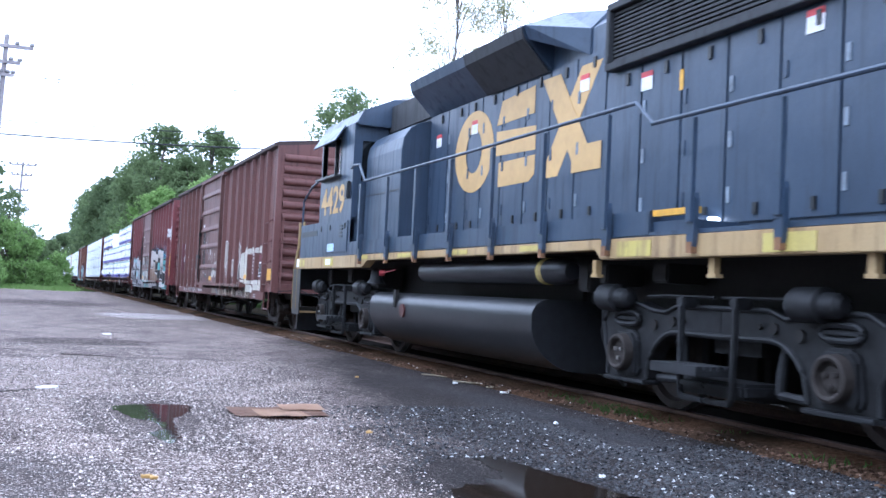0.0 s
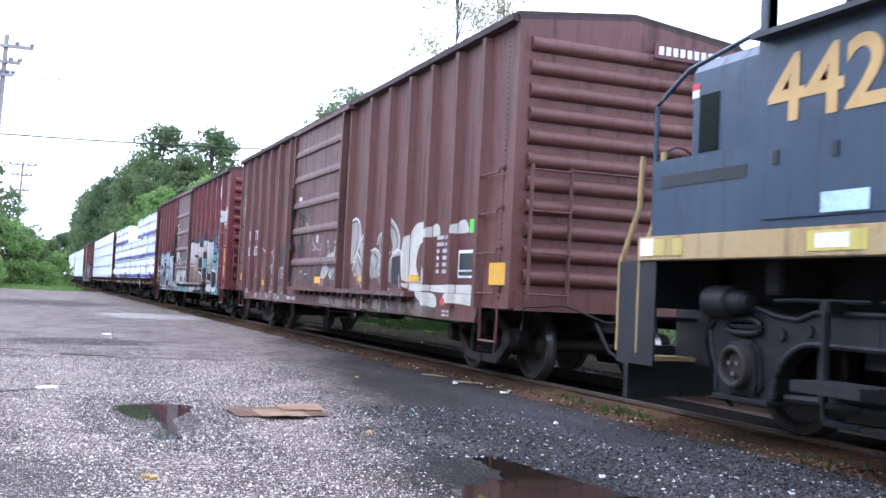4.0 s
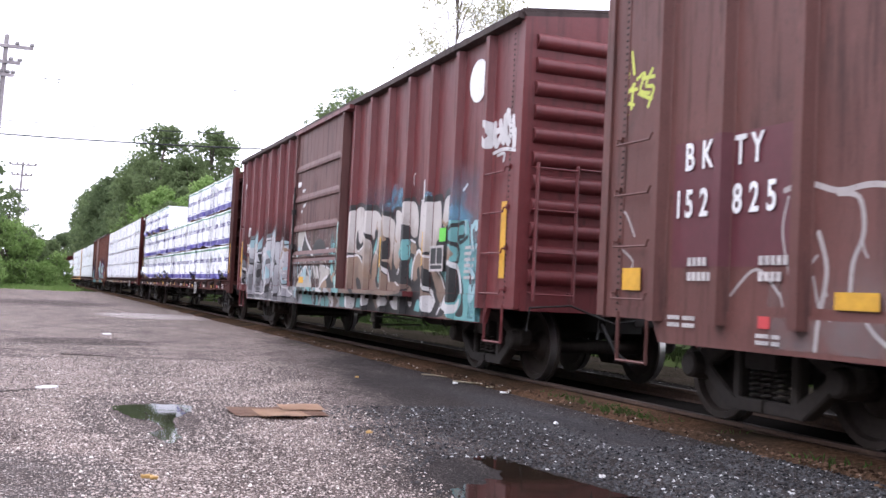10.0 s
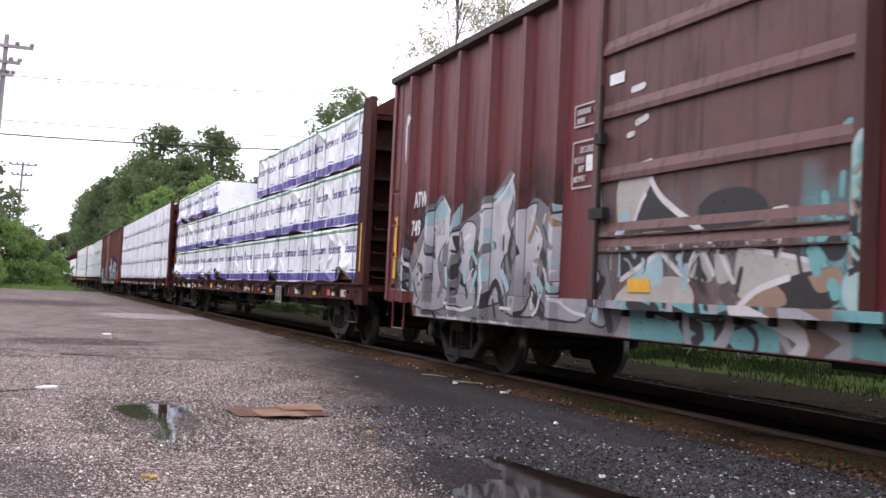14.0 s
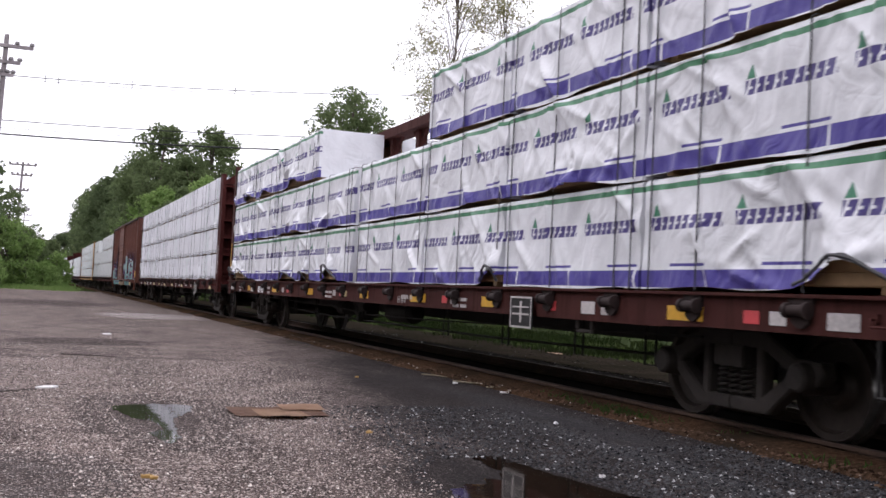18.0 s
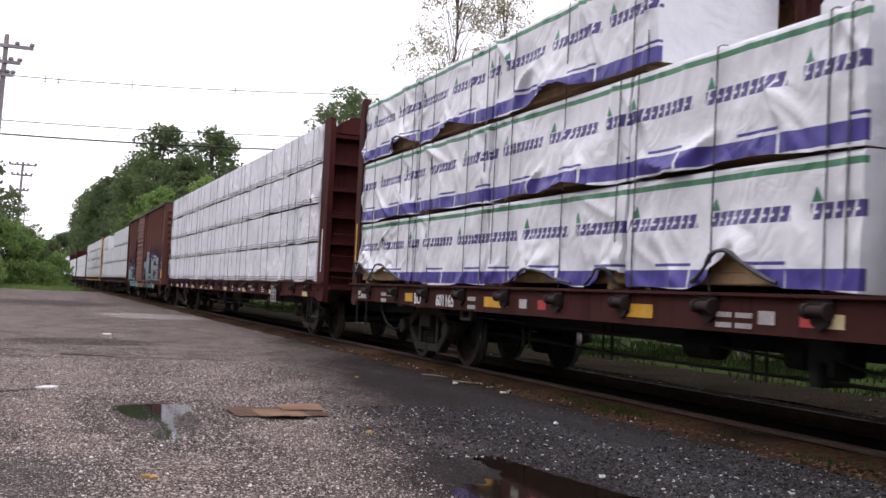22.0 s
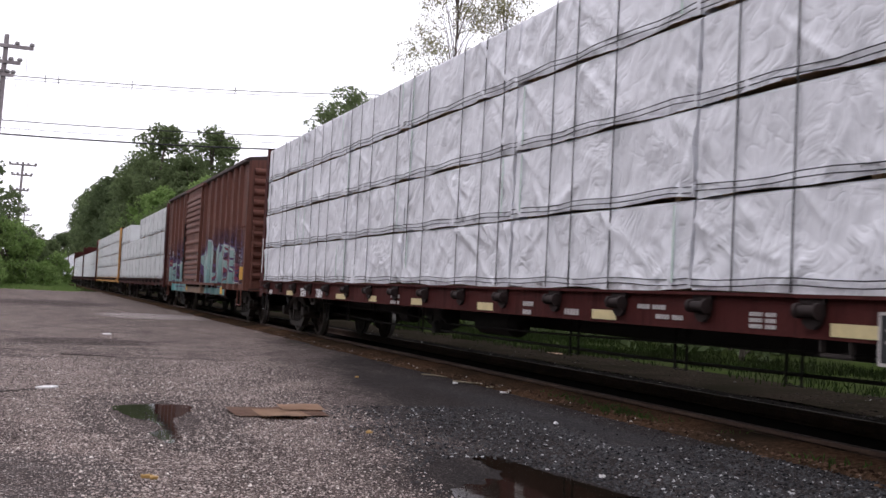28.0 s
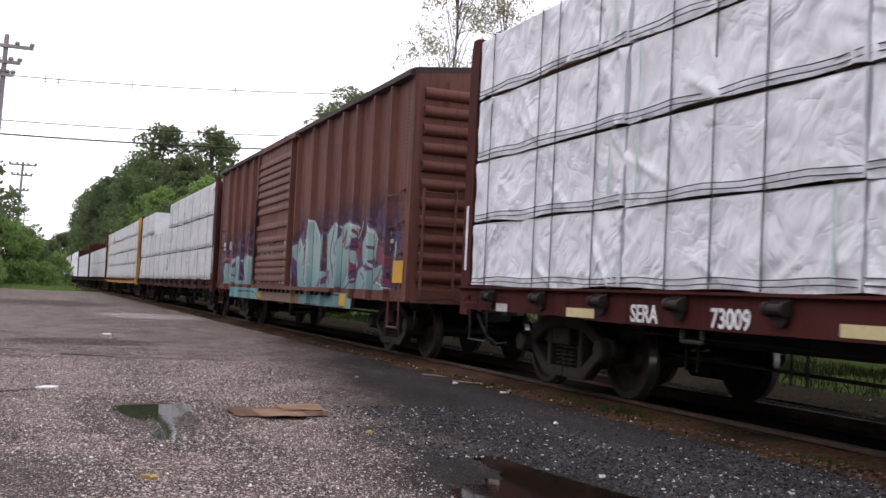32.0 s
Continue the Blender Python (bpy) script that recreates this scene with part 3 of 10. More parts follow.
def wrap_material(name, tint, printed, dark=(0.075, 0.06, 0.27)):
    """Woven plastic lumber wrap; the printed kind has a coloured hem, a green top line and rows of illegible print."""
    k = Nodes(name)
    co = k.coord()
    x, y, z = k.xyz(co)
    wr = k.noise(k.mapped(shifted(k, co), (1, 1.3, 0.8)), 2.2, 6, 0.6)
    col = k.mix(k.ramp(wr, 0.3, 0.7), tint, tuple(c * 0.86 for c in tint))
    if printed:
        rnd = k.math("MULTIPLY", k.n("ObjectInfo").outputs["Random"], 5.0)
        yy = k.math("ADD", y, rnd)

        def band(v, lo, hi):
            return k.math("MULTIPLY", k.math("GREATER_THAN", v, lo), k.math("LESS_THAN", v, hi))
        face = k.math("LESS_THAN", x, 0.03)
        plain_ = col
        hem = band(z, 0.02, 0.17)
        gap = k.math("GREATER_THAN", k.math("FRACT", k.math("MULTIPLY", yy, 1 / 1.22)), 0.022)
        col = k.mix(k.math("MULTIPLY", hem, gap), col, dark)
        col = k.mix(band(z, 0.87, 0.92), col, (0.07, 0.22, 0.12))
        # words of slanted strokes, then a green triangle over each gap
        word = k.math("FRACT", k.math("MULTIPLY", yy, 1 / 1.16))
        slant = k.math("ADD", yy, k.math("MULTIPLY", z, 0.3))
        letter = k.math("MULTIPLY", slant, 1 / 0.105)
        f = k.math("FRACT", letter)
        dice = k.n("TexWhiteNoise", noise_dimensions="1D")
        k.put(dice.inputs["W"], k.math("FLOOR", letter))
        slot = k.math("MULTIPLY", k.math("GREATER_THAN", f, k.ramp(dice.outputs["Value"], 0, 1, 0.36, 0.60)), band(z, 0.558, 0.580))
        stroke_ = k.math("LESS_THAN", f, k.ramp(dice.outputs["Value"], 0, 1, 0.70, 0.86))
        hole = k.math("SUBTRACT", 1.0, slot)
        txt = k.math("MULTIPLY", k.math("MULTIPLY", band(z, 0.515, 0.630), k.math("LESS_THAN", word, 0.86)), k.math("MULTIPLY", stroke_, hole))
        col = k.mix(txt, col, (0.07, 0.055, 0.19))
        tri = k.math("LESS_THAN", k.math("ABSOLUTE", k.math("SUBTRACT", word, 0.80)), k.math("MULTIPLY", k.math("SUBTRACT", 0.755, z), 0.42))
        col = k.mix(k.math("MULTIPLY", tri, band(z, 0.64, 0.755)), col, (0.05, 0.20, 0.12))
        small = k.math("MULTIPLY", band(z, 0.20, 0.225), k.math("LESS_THAN", k.math("FRACT", k.math("MULTIPLY", yy, 1 / 1.22)), 0.42))
        col = k.mix(small, col, dark)
        col = k.mix(face, plain_, col)
    v = shifted(k, co)
    warp = k.n("VectorMath", operation="ADD")
    k.put(warp.inputs[0], v)
    wn_ = k.n("TexNoise")
    k.put(wn_.inputs["Vector"], v)
    wn_.inputs["Scale"].default_value = 1.3
    k.put(warp.inputs[1], wn_.outputs["Color"])
    # sharp creases: folded noise, stretched up and down and again slantwise
    c1 = k.math("ABSOLUTE", k.math("SUBTRACT", k.noise(k.mapped(warp.outputs[0], (1, 1.5, 0.55)), 1.3, 3, 0.45), 0.5))
    c2 = k.math("ABSOLUTE", k.math("SUBTRACT", k.noise(k.mapped(warp.outputs[0], (1, 0.5, 1.1)), 1.5, 3, 0.45), 0.5))
    h = k.math("ADD", k.math("MULTIPLY", k.ramp(c1, 0.0, 0.10), 0.10 if printed else 0.30), k.math("MULTIPLY", k.ramp(c2, 0.0, 0.07), 0.06 if printed else 0.16))
    c3 = k.math("ABSOLUTE", k.math("SUBTRACT", k.noise(k.mapped(warp.outputs[0], (1, 5.5, 1.3)), 1.2, 2, 0.4), 0.5))
    c4 = k.math("ABSOLUTE", k.math("SUBTRACT", k.noise(k.mapped(warp.outputs[0], (1, 2.6, 3.4)), 1.3, 2, 0.4), 0.5))
    h = k.math("ADD", h, k.math("ADD", k.math("MULTIPLY", k.ramp(c3, 0.0, 0.05), 0.06 if printed else 0.16), k.math("MULTIPLY", k.ramp(c4, 0.0, 0.05), 0.04 if printed else 0.12)))
    h = k.math("ADD", h, k.math("MULTIPLY", wr, 0.9 if printed else 0.45))
    # clusters of narrow parallel pleats that run slantwise and nearly upright
    for turn, freq, at, deep in ((0.7, 9.0, 3.0, 0.22), (-0.9, 8.0, 11.0, 0.20), (1.35, 12.0, 23.0, 0.26)):
        spin = k.n("VectorRotate", rotation_type="X_AXIS")
        k.put(spin.inputs["Vector"], warp.outputs[0])
        spin.inputs["Angle"].default_value = turn
        pleat = k.noise(k.mapped(spin.outputs[0], (1, 0.55, freq), (at, at, at)), 1.0, 2, 0.4)
        where = k.ramp(k.noise(k.mapped(v, (1, 1.1, 1.1), (at * 2, 0, at)), 1.1, 2), 0.47, 0.62)
        h = k.math("ADD", h, k.math("MULTIPLY", k.math("MULTIPLY", pleat, where), deep * (4.2 if printed else 7.5)))
    k.bump(h, 0.7, 0.03)
    return k.end(col, 0.42 if printed else 0.55, 0, 0.4 if printed else 0.25)


WRAP_PRINT = wrap_material("printed_white_lumber_wrap", (0.76, 0.77, 0.80), True)
WRAP_WHITE = wrap_material("plain_white_lumber_wrap", (0.77, 0.78, 0.82), False)
WRAP_GREY = wrap_material("pale_grey_printed_lumber_wrap", (0.60, 0.62, 0.62), False)
STRAP = plain("grey_strap", (0.055, 0.055, 0.06), 0.8, 0, 20, 0.2, 0.2)
WOOD = plain("fresh_sawn_lumber", (0.42, 0.28, 0.15), 0.75, 0, 9, 0.3)
TAPE = plain("pale_green_tape", (0.50, 0.62, 0.56), 0.6, 0, 9, 0.2)
INNER = plain("dark_wrap_lining", (0.05, 0.05, 0.055), 0.6, 0, 9, 0.3)


def bundle(name, rng, length, height, material, straps, hem=0.03, torn=0.0, depth=1.28, fine=True, lifts=(), strap_at=None):
    """One wrapped stack of lumber: boards inside, a creased sheet outside on the side, top and ends. Its side faces -x, its base at z = 0, its middle at y = 0."""
    label = {"p": "white plastic-wrapped lumber bundle with purple hem, strapped on flatcar", "w": "plain white plastic-wrapped lumber bundle, strapped on flatcar"}[name]
    ob = thing("lumber_bundle", label, "lumber bundle", group="wrapped lumber bundles")
    a, b = -length / 2, length / 2
    n = max(3, int(height / 0.09))
    prof = [(depth, 0.05), (0.05, 0.05)]
    for i in range(n):
        z0, z1 = 0.06 + (height - 0.1) * i / n, 0.06 + (height - 0.1) * (i + 1) / n
        ins = rng.uniform(0, 0.010)
        prof += [(0.035 + ins, z0 + 0.002), (0.035 + ins, z1 - 0.005), (0.055, z1 - 0.004), (0.055, z1)]
    core = prism(bmesh.new(), prof + [(depth, height - 0.04)], "y", a + 0.05, b - 0.05)
    for i in range(max(2, int(length / 1.2))):
        y = a + 0.3 + i * (length - 0.6) / max(1, int(length / 1.2) - 1)
        part("bearer", boxes((0.04, depth - 0.02, y - 0.045, y + 0.045, 0.0, 0.05)), WOOD, ob)
    part("lumber_core", core, WOOD, ob, "pale sawn boards")
    # the sheet: a grid over side and top, with folds that gather at its ends and hem
    ny, nz, nx = (max(12, int(length / 0.032)), 30, 4) if fine else (max(10, int(length / 0.2)), 6, 3)
    seed = rng.uniform(0, 90)
    bm = bmesh.new()
    rows = []
    ys = a + length * np.arange(ny + 1) / ny
    fs = np.arange(nz + 1) / nz
    drops = []
    for y in ys:
        drop = hem + 0.035 * noise.noise((y * 1.1 + seed, 3.1, seed)) + torn * max(0.0, noise.noise((y * 0.9 + seed, 9.7, 0.3)))
        for yc, wd, up in lifts:
            drop += up * math.exp(-((y - yc) / wd) ** 2) * (1 + 0.25 * noise.noise((y * 5, seed, 2.0)))
        drops.append(drop)
    Z = np.array(drops)[:, None] + (height - np.array(drops)[:, None]) * fs[None]
    Y = np.repeat(ys[:, None], nz + 1, 1)
    push = np.zeros_like(Y)
    if fine:
        folds = []
        for _ in range(int(length * 12)):      # gathers near the ends, short folds along hem and top
            if rng.random() < 0.5:
                yc, zc = rng.choice((-1, 1)) * (length / 2 - abs(rng.gauss(0, 0.28))), rng.uniform(0, height)
            else:
                yc, zc = rng.uniform(a, b), rng.choice((0.08, height - 0.08)) + rng.gauss(0, 0.08)
            folds.append((yc, zc, rng.gauss(math.pi / 2, 0.5), rng.uniform(0.10, 0.4), rng.uniform(0.026, 0.045), rng.uniform(0.006, 0.018)))
        for _ in range(max(3, int(length * 2.0))):     # fans of long slanting folds that spread from one pull
            y0, z0 = rng.uniform(a, b), rng.choice((0.0, height, height, rng.uniform(0.2, 0.7)))
            lean = rng.choice((0.55, 0.9, -0.5, 1.2)) + (math.pi if z0 > height * 0.5 else 0)
            for _ in range(rng.randint(2, 5)):
                ang, ln = lean + rng.gauss(0, 0.22), rng.uniform(0.25, 0.55)
                folds.append((y0 + math.cos(ang) * ln, z0 + math.sin(ang) * ln, ang, ln, rng.uniform(0.034, 0.055), rng.uniform(0.006, 0.020) * (1.5 if name == "p" else 0.6)))
        for yc, zc, ang, ln, wd, am in folds:
            c_, s_ = math.cos(ang), math.sin(ang)
            al, ac = (Y - yc) * c_ + (Z - zc) * s_, -(Y - yc) * s_ + (Z - zc) * c_
            push += am * np.exp(-(ac / wd) ** 2 - (al / ln) ** 4)
    for j, y in enumerate(ys):
        col = []
        for i in range(nz + 1):
            z, f = Z[j, i], 1 - fs[i]
            w = (0.022 if name == "p" else 0.010) * noise.noise((y * 1.7 + seed, z * 2.6, seed)) + 0.006 * noise.noise((y * 5 + z * 4 + seed, z * 2.0 - y, seed * 2))
            flare = 0.05 * f * f * abs(noise.noise((y * 2.3 + seed, 0.4, seed))) + sum(0.16 * f ** 3 * math.exp(-((y - yc) / wd) ** 2) * (0.4 + abs(noise.noise((y * 6, z * 5, seed)))) for yc, wd, up in lifts)
            col.append(bm.verts.new((-0.004 - w - flare - push[j, i] if i < nz else 0.015, y, z)))
        for i in range(1, nx + 1):
            x = 0.02 + (depth - 0.02) * i / nx
            col.append(bm.verts.new((x, y, height + 0.01 * noise.noise((y * 2 + seed, x * 3, 1.0)))))
        rows.append(col)
    for c0, c1 in zip(rows, rows[1:]):
        for i in range(len(c0) - 1):
            bm.faces.new((c0[i], c1[i], c1[i + 1], c0[i + 1]))
    for col, y, s in ((rows[0], a, 1), (rows[-1], b, -1)):
        inner = [bm.verts.new((depth, y + 0.0, v.co.z)) for v in col[: nz + 1]]
        for i in range(nz):
            bm.faces.new((col[i], col[i + 1], inner[i + 1], inner[i]))
    part("wrap", bm, material, ob, "creased woven plastic wrap", True)
    for yc, wd, up in lifts:      # the rolled dark edge of a torn hem
        if up < 0.15:
            continue
        ed = bmesh.new()
        ys_ = [yc + wd * (-1.5 + 3.0 * i / 16) for i in range(17)]
        tube(ed, [(-0.05 - 0.12 * math.exp(-((y - yc) / wd) ** 2) - 0.02 * noise.noise((y * 9, seed, 1)), max(a + 0.03, min(b - 0.03, y)), 0.03 + up * math.exp(-((y - yc) / wd) ** 2) + 0.02 * noise.noise((y * 7, seed, 4))) for y in ys_],
             [0.012 + 0.022 * abs(noise.noise((y * 8, seed, 7))) for y in ys_], 6)
        part("torn_edge", ed, INNER, ob, "rolled dark torn edge of the wrap", True)
    if fine and name == "w":
        for zc in (0.045, 0.095):
            cd = bmesh.new()
            tube(cd, [(-0.042 - 0.012 * math.sin(i * 2.1 + seed), a + length * i / 12, zc + 0.012 * math.sin(i * 1.3 + seed)) for i in range(13)], 0.0055, 5)
            part("cord", cd, STRAP, ob)
        tp = rng.choice((-1, 1)) * (length / 2 - 0.22)
        part("stitched_tape", boxes((-0.05, -0.044, tp - 0.012, tp + 0.012, 0.06, height - 0.04)), TAPE, ob, "pale green stitched tape")
    st = bmesh.new()
    tube_pts = [(-0.036, 0, 0.0), (-0.036, 0, height * 0.5), (-0.034, 0, height - 0.01), (0.0, 0, height + 0.014), (depth, 0, height + 0.016)]
    prof = [(p[0], p[2]) for p in tube_pts]
    for q0, q1 in zip(prof, prof[1:]):
        d = Vector((q1[0] - q0[0], q1[1] - q0[1])).normalized()
        nrm = Vector((-d.y, d.x)) * 0.006
        prism(st, [(q0[0], q0[1]), (q1[0], q1[1]), (q1[0] + nrm.x, q1[1] + nrm.y), (q0[0] + nrm.x, q0[1] + nrm.y)], "y", -0.008, 0.008)
    st = mesh_of("strap", st, STRAP)
    for i in range(straps if strap_at is None else len(strap_at)):
        y = a + length * (i + 0.5) / straps + rng.uniform(-0.06, 0.06) if strap_at is None else strap_at[i]
        put("strap", st, ob, "", Matrix.Translation((0, y, 0)))
    return ob


def center_beam(label, u0, u1, skin, trucks, step, stake_gap=1.27, tape=None, stake_from=0.7, end_skin=None):
    U = (u0 + u1) / 2
    a, b = u0 - U, u1 - U
    car = thing("center_beam_flatcar", label, "flatcar", place_at(U, 0), "freight cars of the train")
    part("deck", boxes((-1.42, 1.42, a, b, 1.0, 1.08)), skin, car)
    part("center_sill", boxes((-0.3, 0.3, a + 0.1, b - 0.1, 0.6, 1.0)), STEEL, car)
    lo = [(a, 1.08), (a, 0.82), (a + 2.6, 0.82), (a + 3.4, 0.795), (b - 3.4, 0.795), (b - 2.6, 0.82), (b, 0.82), (b, 1.08)]
    for s in (-1, 1):
        part("side_sill", prism(bmesh.new(), lo, "x", s * 1.50, s * 1.42), skin, car)
        part("sill_flange", boxes((min(s * 1.4, s * 1.55), max(s * 1.4, s * 1.55), a, b, 1.075, 1.10)), skin, car)
    # winches under the deck edge
    wm = bmesh.new()
    tube(wm, [(-1.555, -0.12, 0.985), (-1.555, -0.115, 0.985), (-1.555, -0.085, 0.985), (-1.555, -0.08, 0.985), (-1.555, 0.08, 0.985), (-1.555, 0.085, 0.985), (-1.555, 0.12, 0.985)], [0.02, 0.06, 0.06, 0.04, 0.04, 0.055, 0.055], 12)
    prism(wm, [(-0.13, 1.075), (0.13, 1.075), (0.09, 0.90), (0.03, 0.86), (-0.03, 0.86), (-0.09, 0.90)], "x", -1.53, -1.50)
    wm = mesh_of("winch", wm, WINCH, True)
    for i in range(int((b - a - stake_from - 0.3) / stake_gap) + 1):
        y = b - stake_from - i * stake_gap
        put("winch", wm, car, "", Matrix.Translation((0, y, 0)))
        put("winch", wm, car, "", pose(0, y, 0, 0, 0, 180))
    # end bulkheads
    for s, y in ((-1, a), (1, b)):
        bh = bmesh.new()
        yo = y
        dp = 0.46 if s < 0 else 0.26
        box(bh, -1.44, 1.44, min(yo - s * (dp - 0.16), yo - s * (dp - 0.22)), max(yo - s * (dp - 0.16), yo - s * (dp - 0.22)), 1.08, 4.05)
        part("bulkhead_plate", bh, end_skin or skin, car)
        for x in (-1, 1):
            part("bulkhead_post", prism(bmesh.new(), [(yo, 0.75), (yo, 3.95), (yo - s * 0.06, 4.2), (yo - s * (dp - 0.04), 4.2), (yo - s * dp, 4.1), (yo - s * dp, 0.75)], "x", x * 1.40, x * 1.50), skin, car)
            part("inner_post", boxes((x * 0.5 - 0.05, x * 0.5 + 0.05, min(yo, yo - s * (dp - 0.22)), max(yo, yo - s * (dp - 0.22)), 1.08, 4.1)), end_skin or skin, car)
        part("bulkhead_cap", prism(bmesh.new(), [(-1.44, 4.0), (-1.1, 4.22), (1.1, 4.22), (1.44, 4.0), (1.44, 3.9), (-1.44, 3.9)], "y", yo, yo - s * (dp - 0.04)), skin, car)
        rib = boxes((-1.40, 1.40, min(yo - s * 0.02, yo - s * (dp - 0.22)), max(yo - s * 0.02, yo - s * (dp - 0.22)), -0.035, 0.035))
        rib = mesh_of("bulkhead_rib", rib, end_skin or skin)
        for i in range(6):
            put("bulkhead_rib", rib, car, "", Matrix.Translation((0, 0, 1.35 + i * 0.5)))
        for i in range(4):
            g = bmesh.new()
            end_grab(g, y, s, -1.35, -0.9, 1.2 + i * 0.4)
            part("end_grab_iron", g, skin, car)
        y0 = y - s * 0.55
        g = bmesh.new()
        grab(g, -1.5, y0 - 0.2, y0 + 0.25, 0.90)
        part("grab_iron", g, skin, car)
        g = bmesh.new()
        tube(g, [(-1.48, y0 - 0.25, 0.85), (-1.48, y0 - 0.25, 0.45), (-1.48, y0 + 0.25, 0.45), (-1.48, y0 + 0.25, 0.85)], 0.018, 6)
        part("step", g, STEEL, car)
        put("coupler", COUPLER, car, "", pose(0, y + s * 0.35, 0, 0, 0, 0 if s < 0 else 180))
        hose(car, y, s)
        part("end_platform", boxes((-1.42, 1.42, min(y, y + s * 0.25), max(y, y + s * 0.25), 0.98, 1.03)), skin, car)
        tape_y = y - s * dp / 2
        marks("reflector_strip", [(tape_y - 0.03, tape_y + 0.03, 1.3, 2.1)], tape or WHITE, car, -1.503, "reflective tape strip")
    # centre truss
    tr = bmesh.new()
    box(tr, -0.2, 0.2, a + 0.3, b - 0.3, 4.0, 4.17)
    part("top_chord", tr, skin, car)
    post = mesh_of("truss_post", boxes((-0.09, 0.09, -0.07, 0.07, 1.08, 4.0)), skin)
    m = 16
    for i in range(m + 1):
        y = a + 0.5 + (b - a - 1.0) * i / m
        put("truss_post", post, car, "", Matrix.Translation((0, y, 0)))
    gap = (b - a - 1.0) / m
    for s in (-1, 1):
        gus = mesh_of("gusset", prism(bmesh.new(), [(s * gap / 2, 4.0), (s * gap / 2, 3.65), (s * (gap / 2 - 0.12), 3.78), (s * (gap / 2 - 0.42), 4.0)], "x", -0.03, 0.03), skin)
        for i in range(m):
            put("gusset", gus, car, "", Matrix.Translation((0, a + 0.5 + gap * (i + 0.5), 0)))
    # air brake gear: reservoir, valve, cylinder, long rods and their hangers
    g = bmesh.new()
    tube(g, [(-0.85, -1.02, 0.66), (-0.85, -0.95, 0.66), (-0.85, 0.05, 0.66), (-0.85, 0.12, 0.66)], [0.07, 0.17, 0.17, 0.07], 16)
    part("air_reservoir", g, STEEL, car, smooth=True)
    g = boxes((-1.0, -0.7, 1.30, 1.62, 0.50, 0.86), (-1.06, -0.76, 1.40, 1.52, 0.42, 0.60))
    tube(g, [(-0.9, 1.66, 0.62), (-0.9, 1.9, 0.62)], 0.10, 12)
    tube(g, [(-0.95, 1.18, 0.70), (-0.95, 1.32, 0.70)], 0.09, 12)
    part("brake_valve", g, STEEL, car, bevel=0.015)
    g = bmesh.new()
    tube(g, [(-0.8, 2.9, 0.64), (-0.8, 2.95, 0.64), (-0.8, 3.35, 0.64), (-0.8, 3.4, 0.64), (-0.8, 3.9, 0.64)], [0.06, 0.13, 0.13, 0.03, 0.02], 14)
    part("brake_cylinder", g, STEEL, car, smooth=True)
    for pts, rr in (([(-0.5, a + 2.5, 0.5), (-0.95, -4, 0.46), (-0.95, 4, 0.46), (-0.5, b - 2.5, 0.5)], 0.018), ([(-1.1, a + 3.2, 0.72), (-1.12, -2, 0.60), (-1.12, 0.8, 0.58), (-0.95, 1.3, 0.62)], 0.013), ([(-1.0, 1.8, 0.60), (-1.12, 2.6, 0.66), (-1.1, b - 3.2, 0.72)], 0.013)):
        g = bmesh.new()
        tube(g, pts, rr, 6)
        part("brake_rod", g, STEEL, car)
    loop = bmesh.new()
    tube(loop, [(-0.97, -0.09, 0.98), (-0.97, -0.09, 0.40), (-0.97, 0.09, 0.40), (-0.97, 0.09, 0.98)], 0.013, 6)
    loop = mesh_of("rod_hanger", loop, STEEL)
    for y in (a + 4.2, a + 5.6, -4.6, -2.6, 2.2, 4.6, b - 5.6, b - 4.2):
        put("rod_hanger", loop, car, "", Matrix.Translation((0, y, 0)))
    pad = mesh_of("tow_loop", boxes((-1.49, -1.45, -0.16, -0.12, 0.70, 0.82), (-1.49, -1.45, 0.12, 0.16, 0.70, 0.82), (-1.49, -1.45, -0.16, 0.16, 0.67, 0.705)), TRUCK, bevel=0.012)
    for y in (a + 4.6, b - 4.9):
        put("tow_loop", pad, car, "", Matrix.Translation((0, y, 0)))
    for t in trucks:
        freight_truck(car, t - U, step)
    MOVERS.append((car, U, 0, 0))
    return car, U


def load(ob, u, z, side=-1):
    """Lay a bundle on the car: its middle at u along the train, base at z above the rail."""
    if side < 0:
        ob.matrix_basis = place_at(u, 0, -1.47, z)
        MOVERS.append((ob, u, -1.47, z))
    else:
        ob.matrix_basis = place_at(u, 0, 1.47, z) @ MIRROR
        MOVERS.append((ob, u, 1.47, z, True))


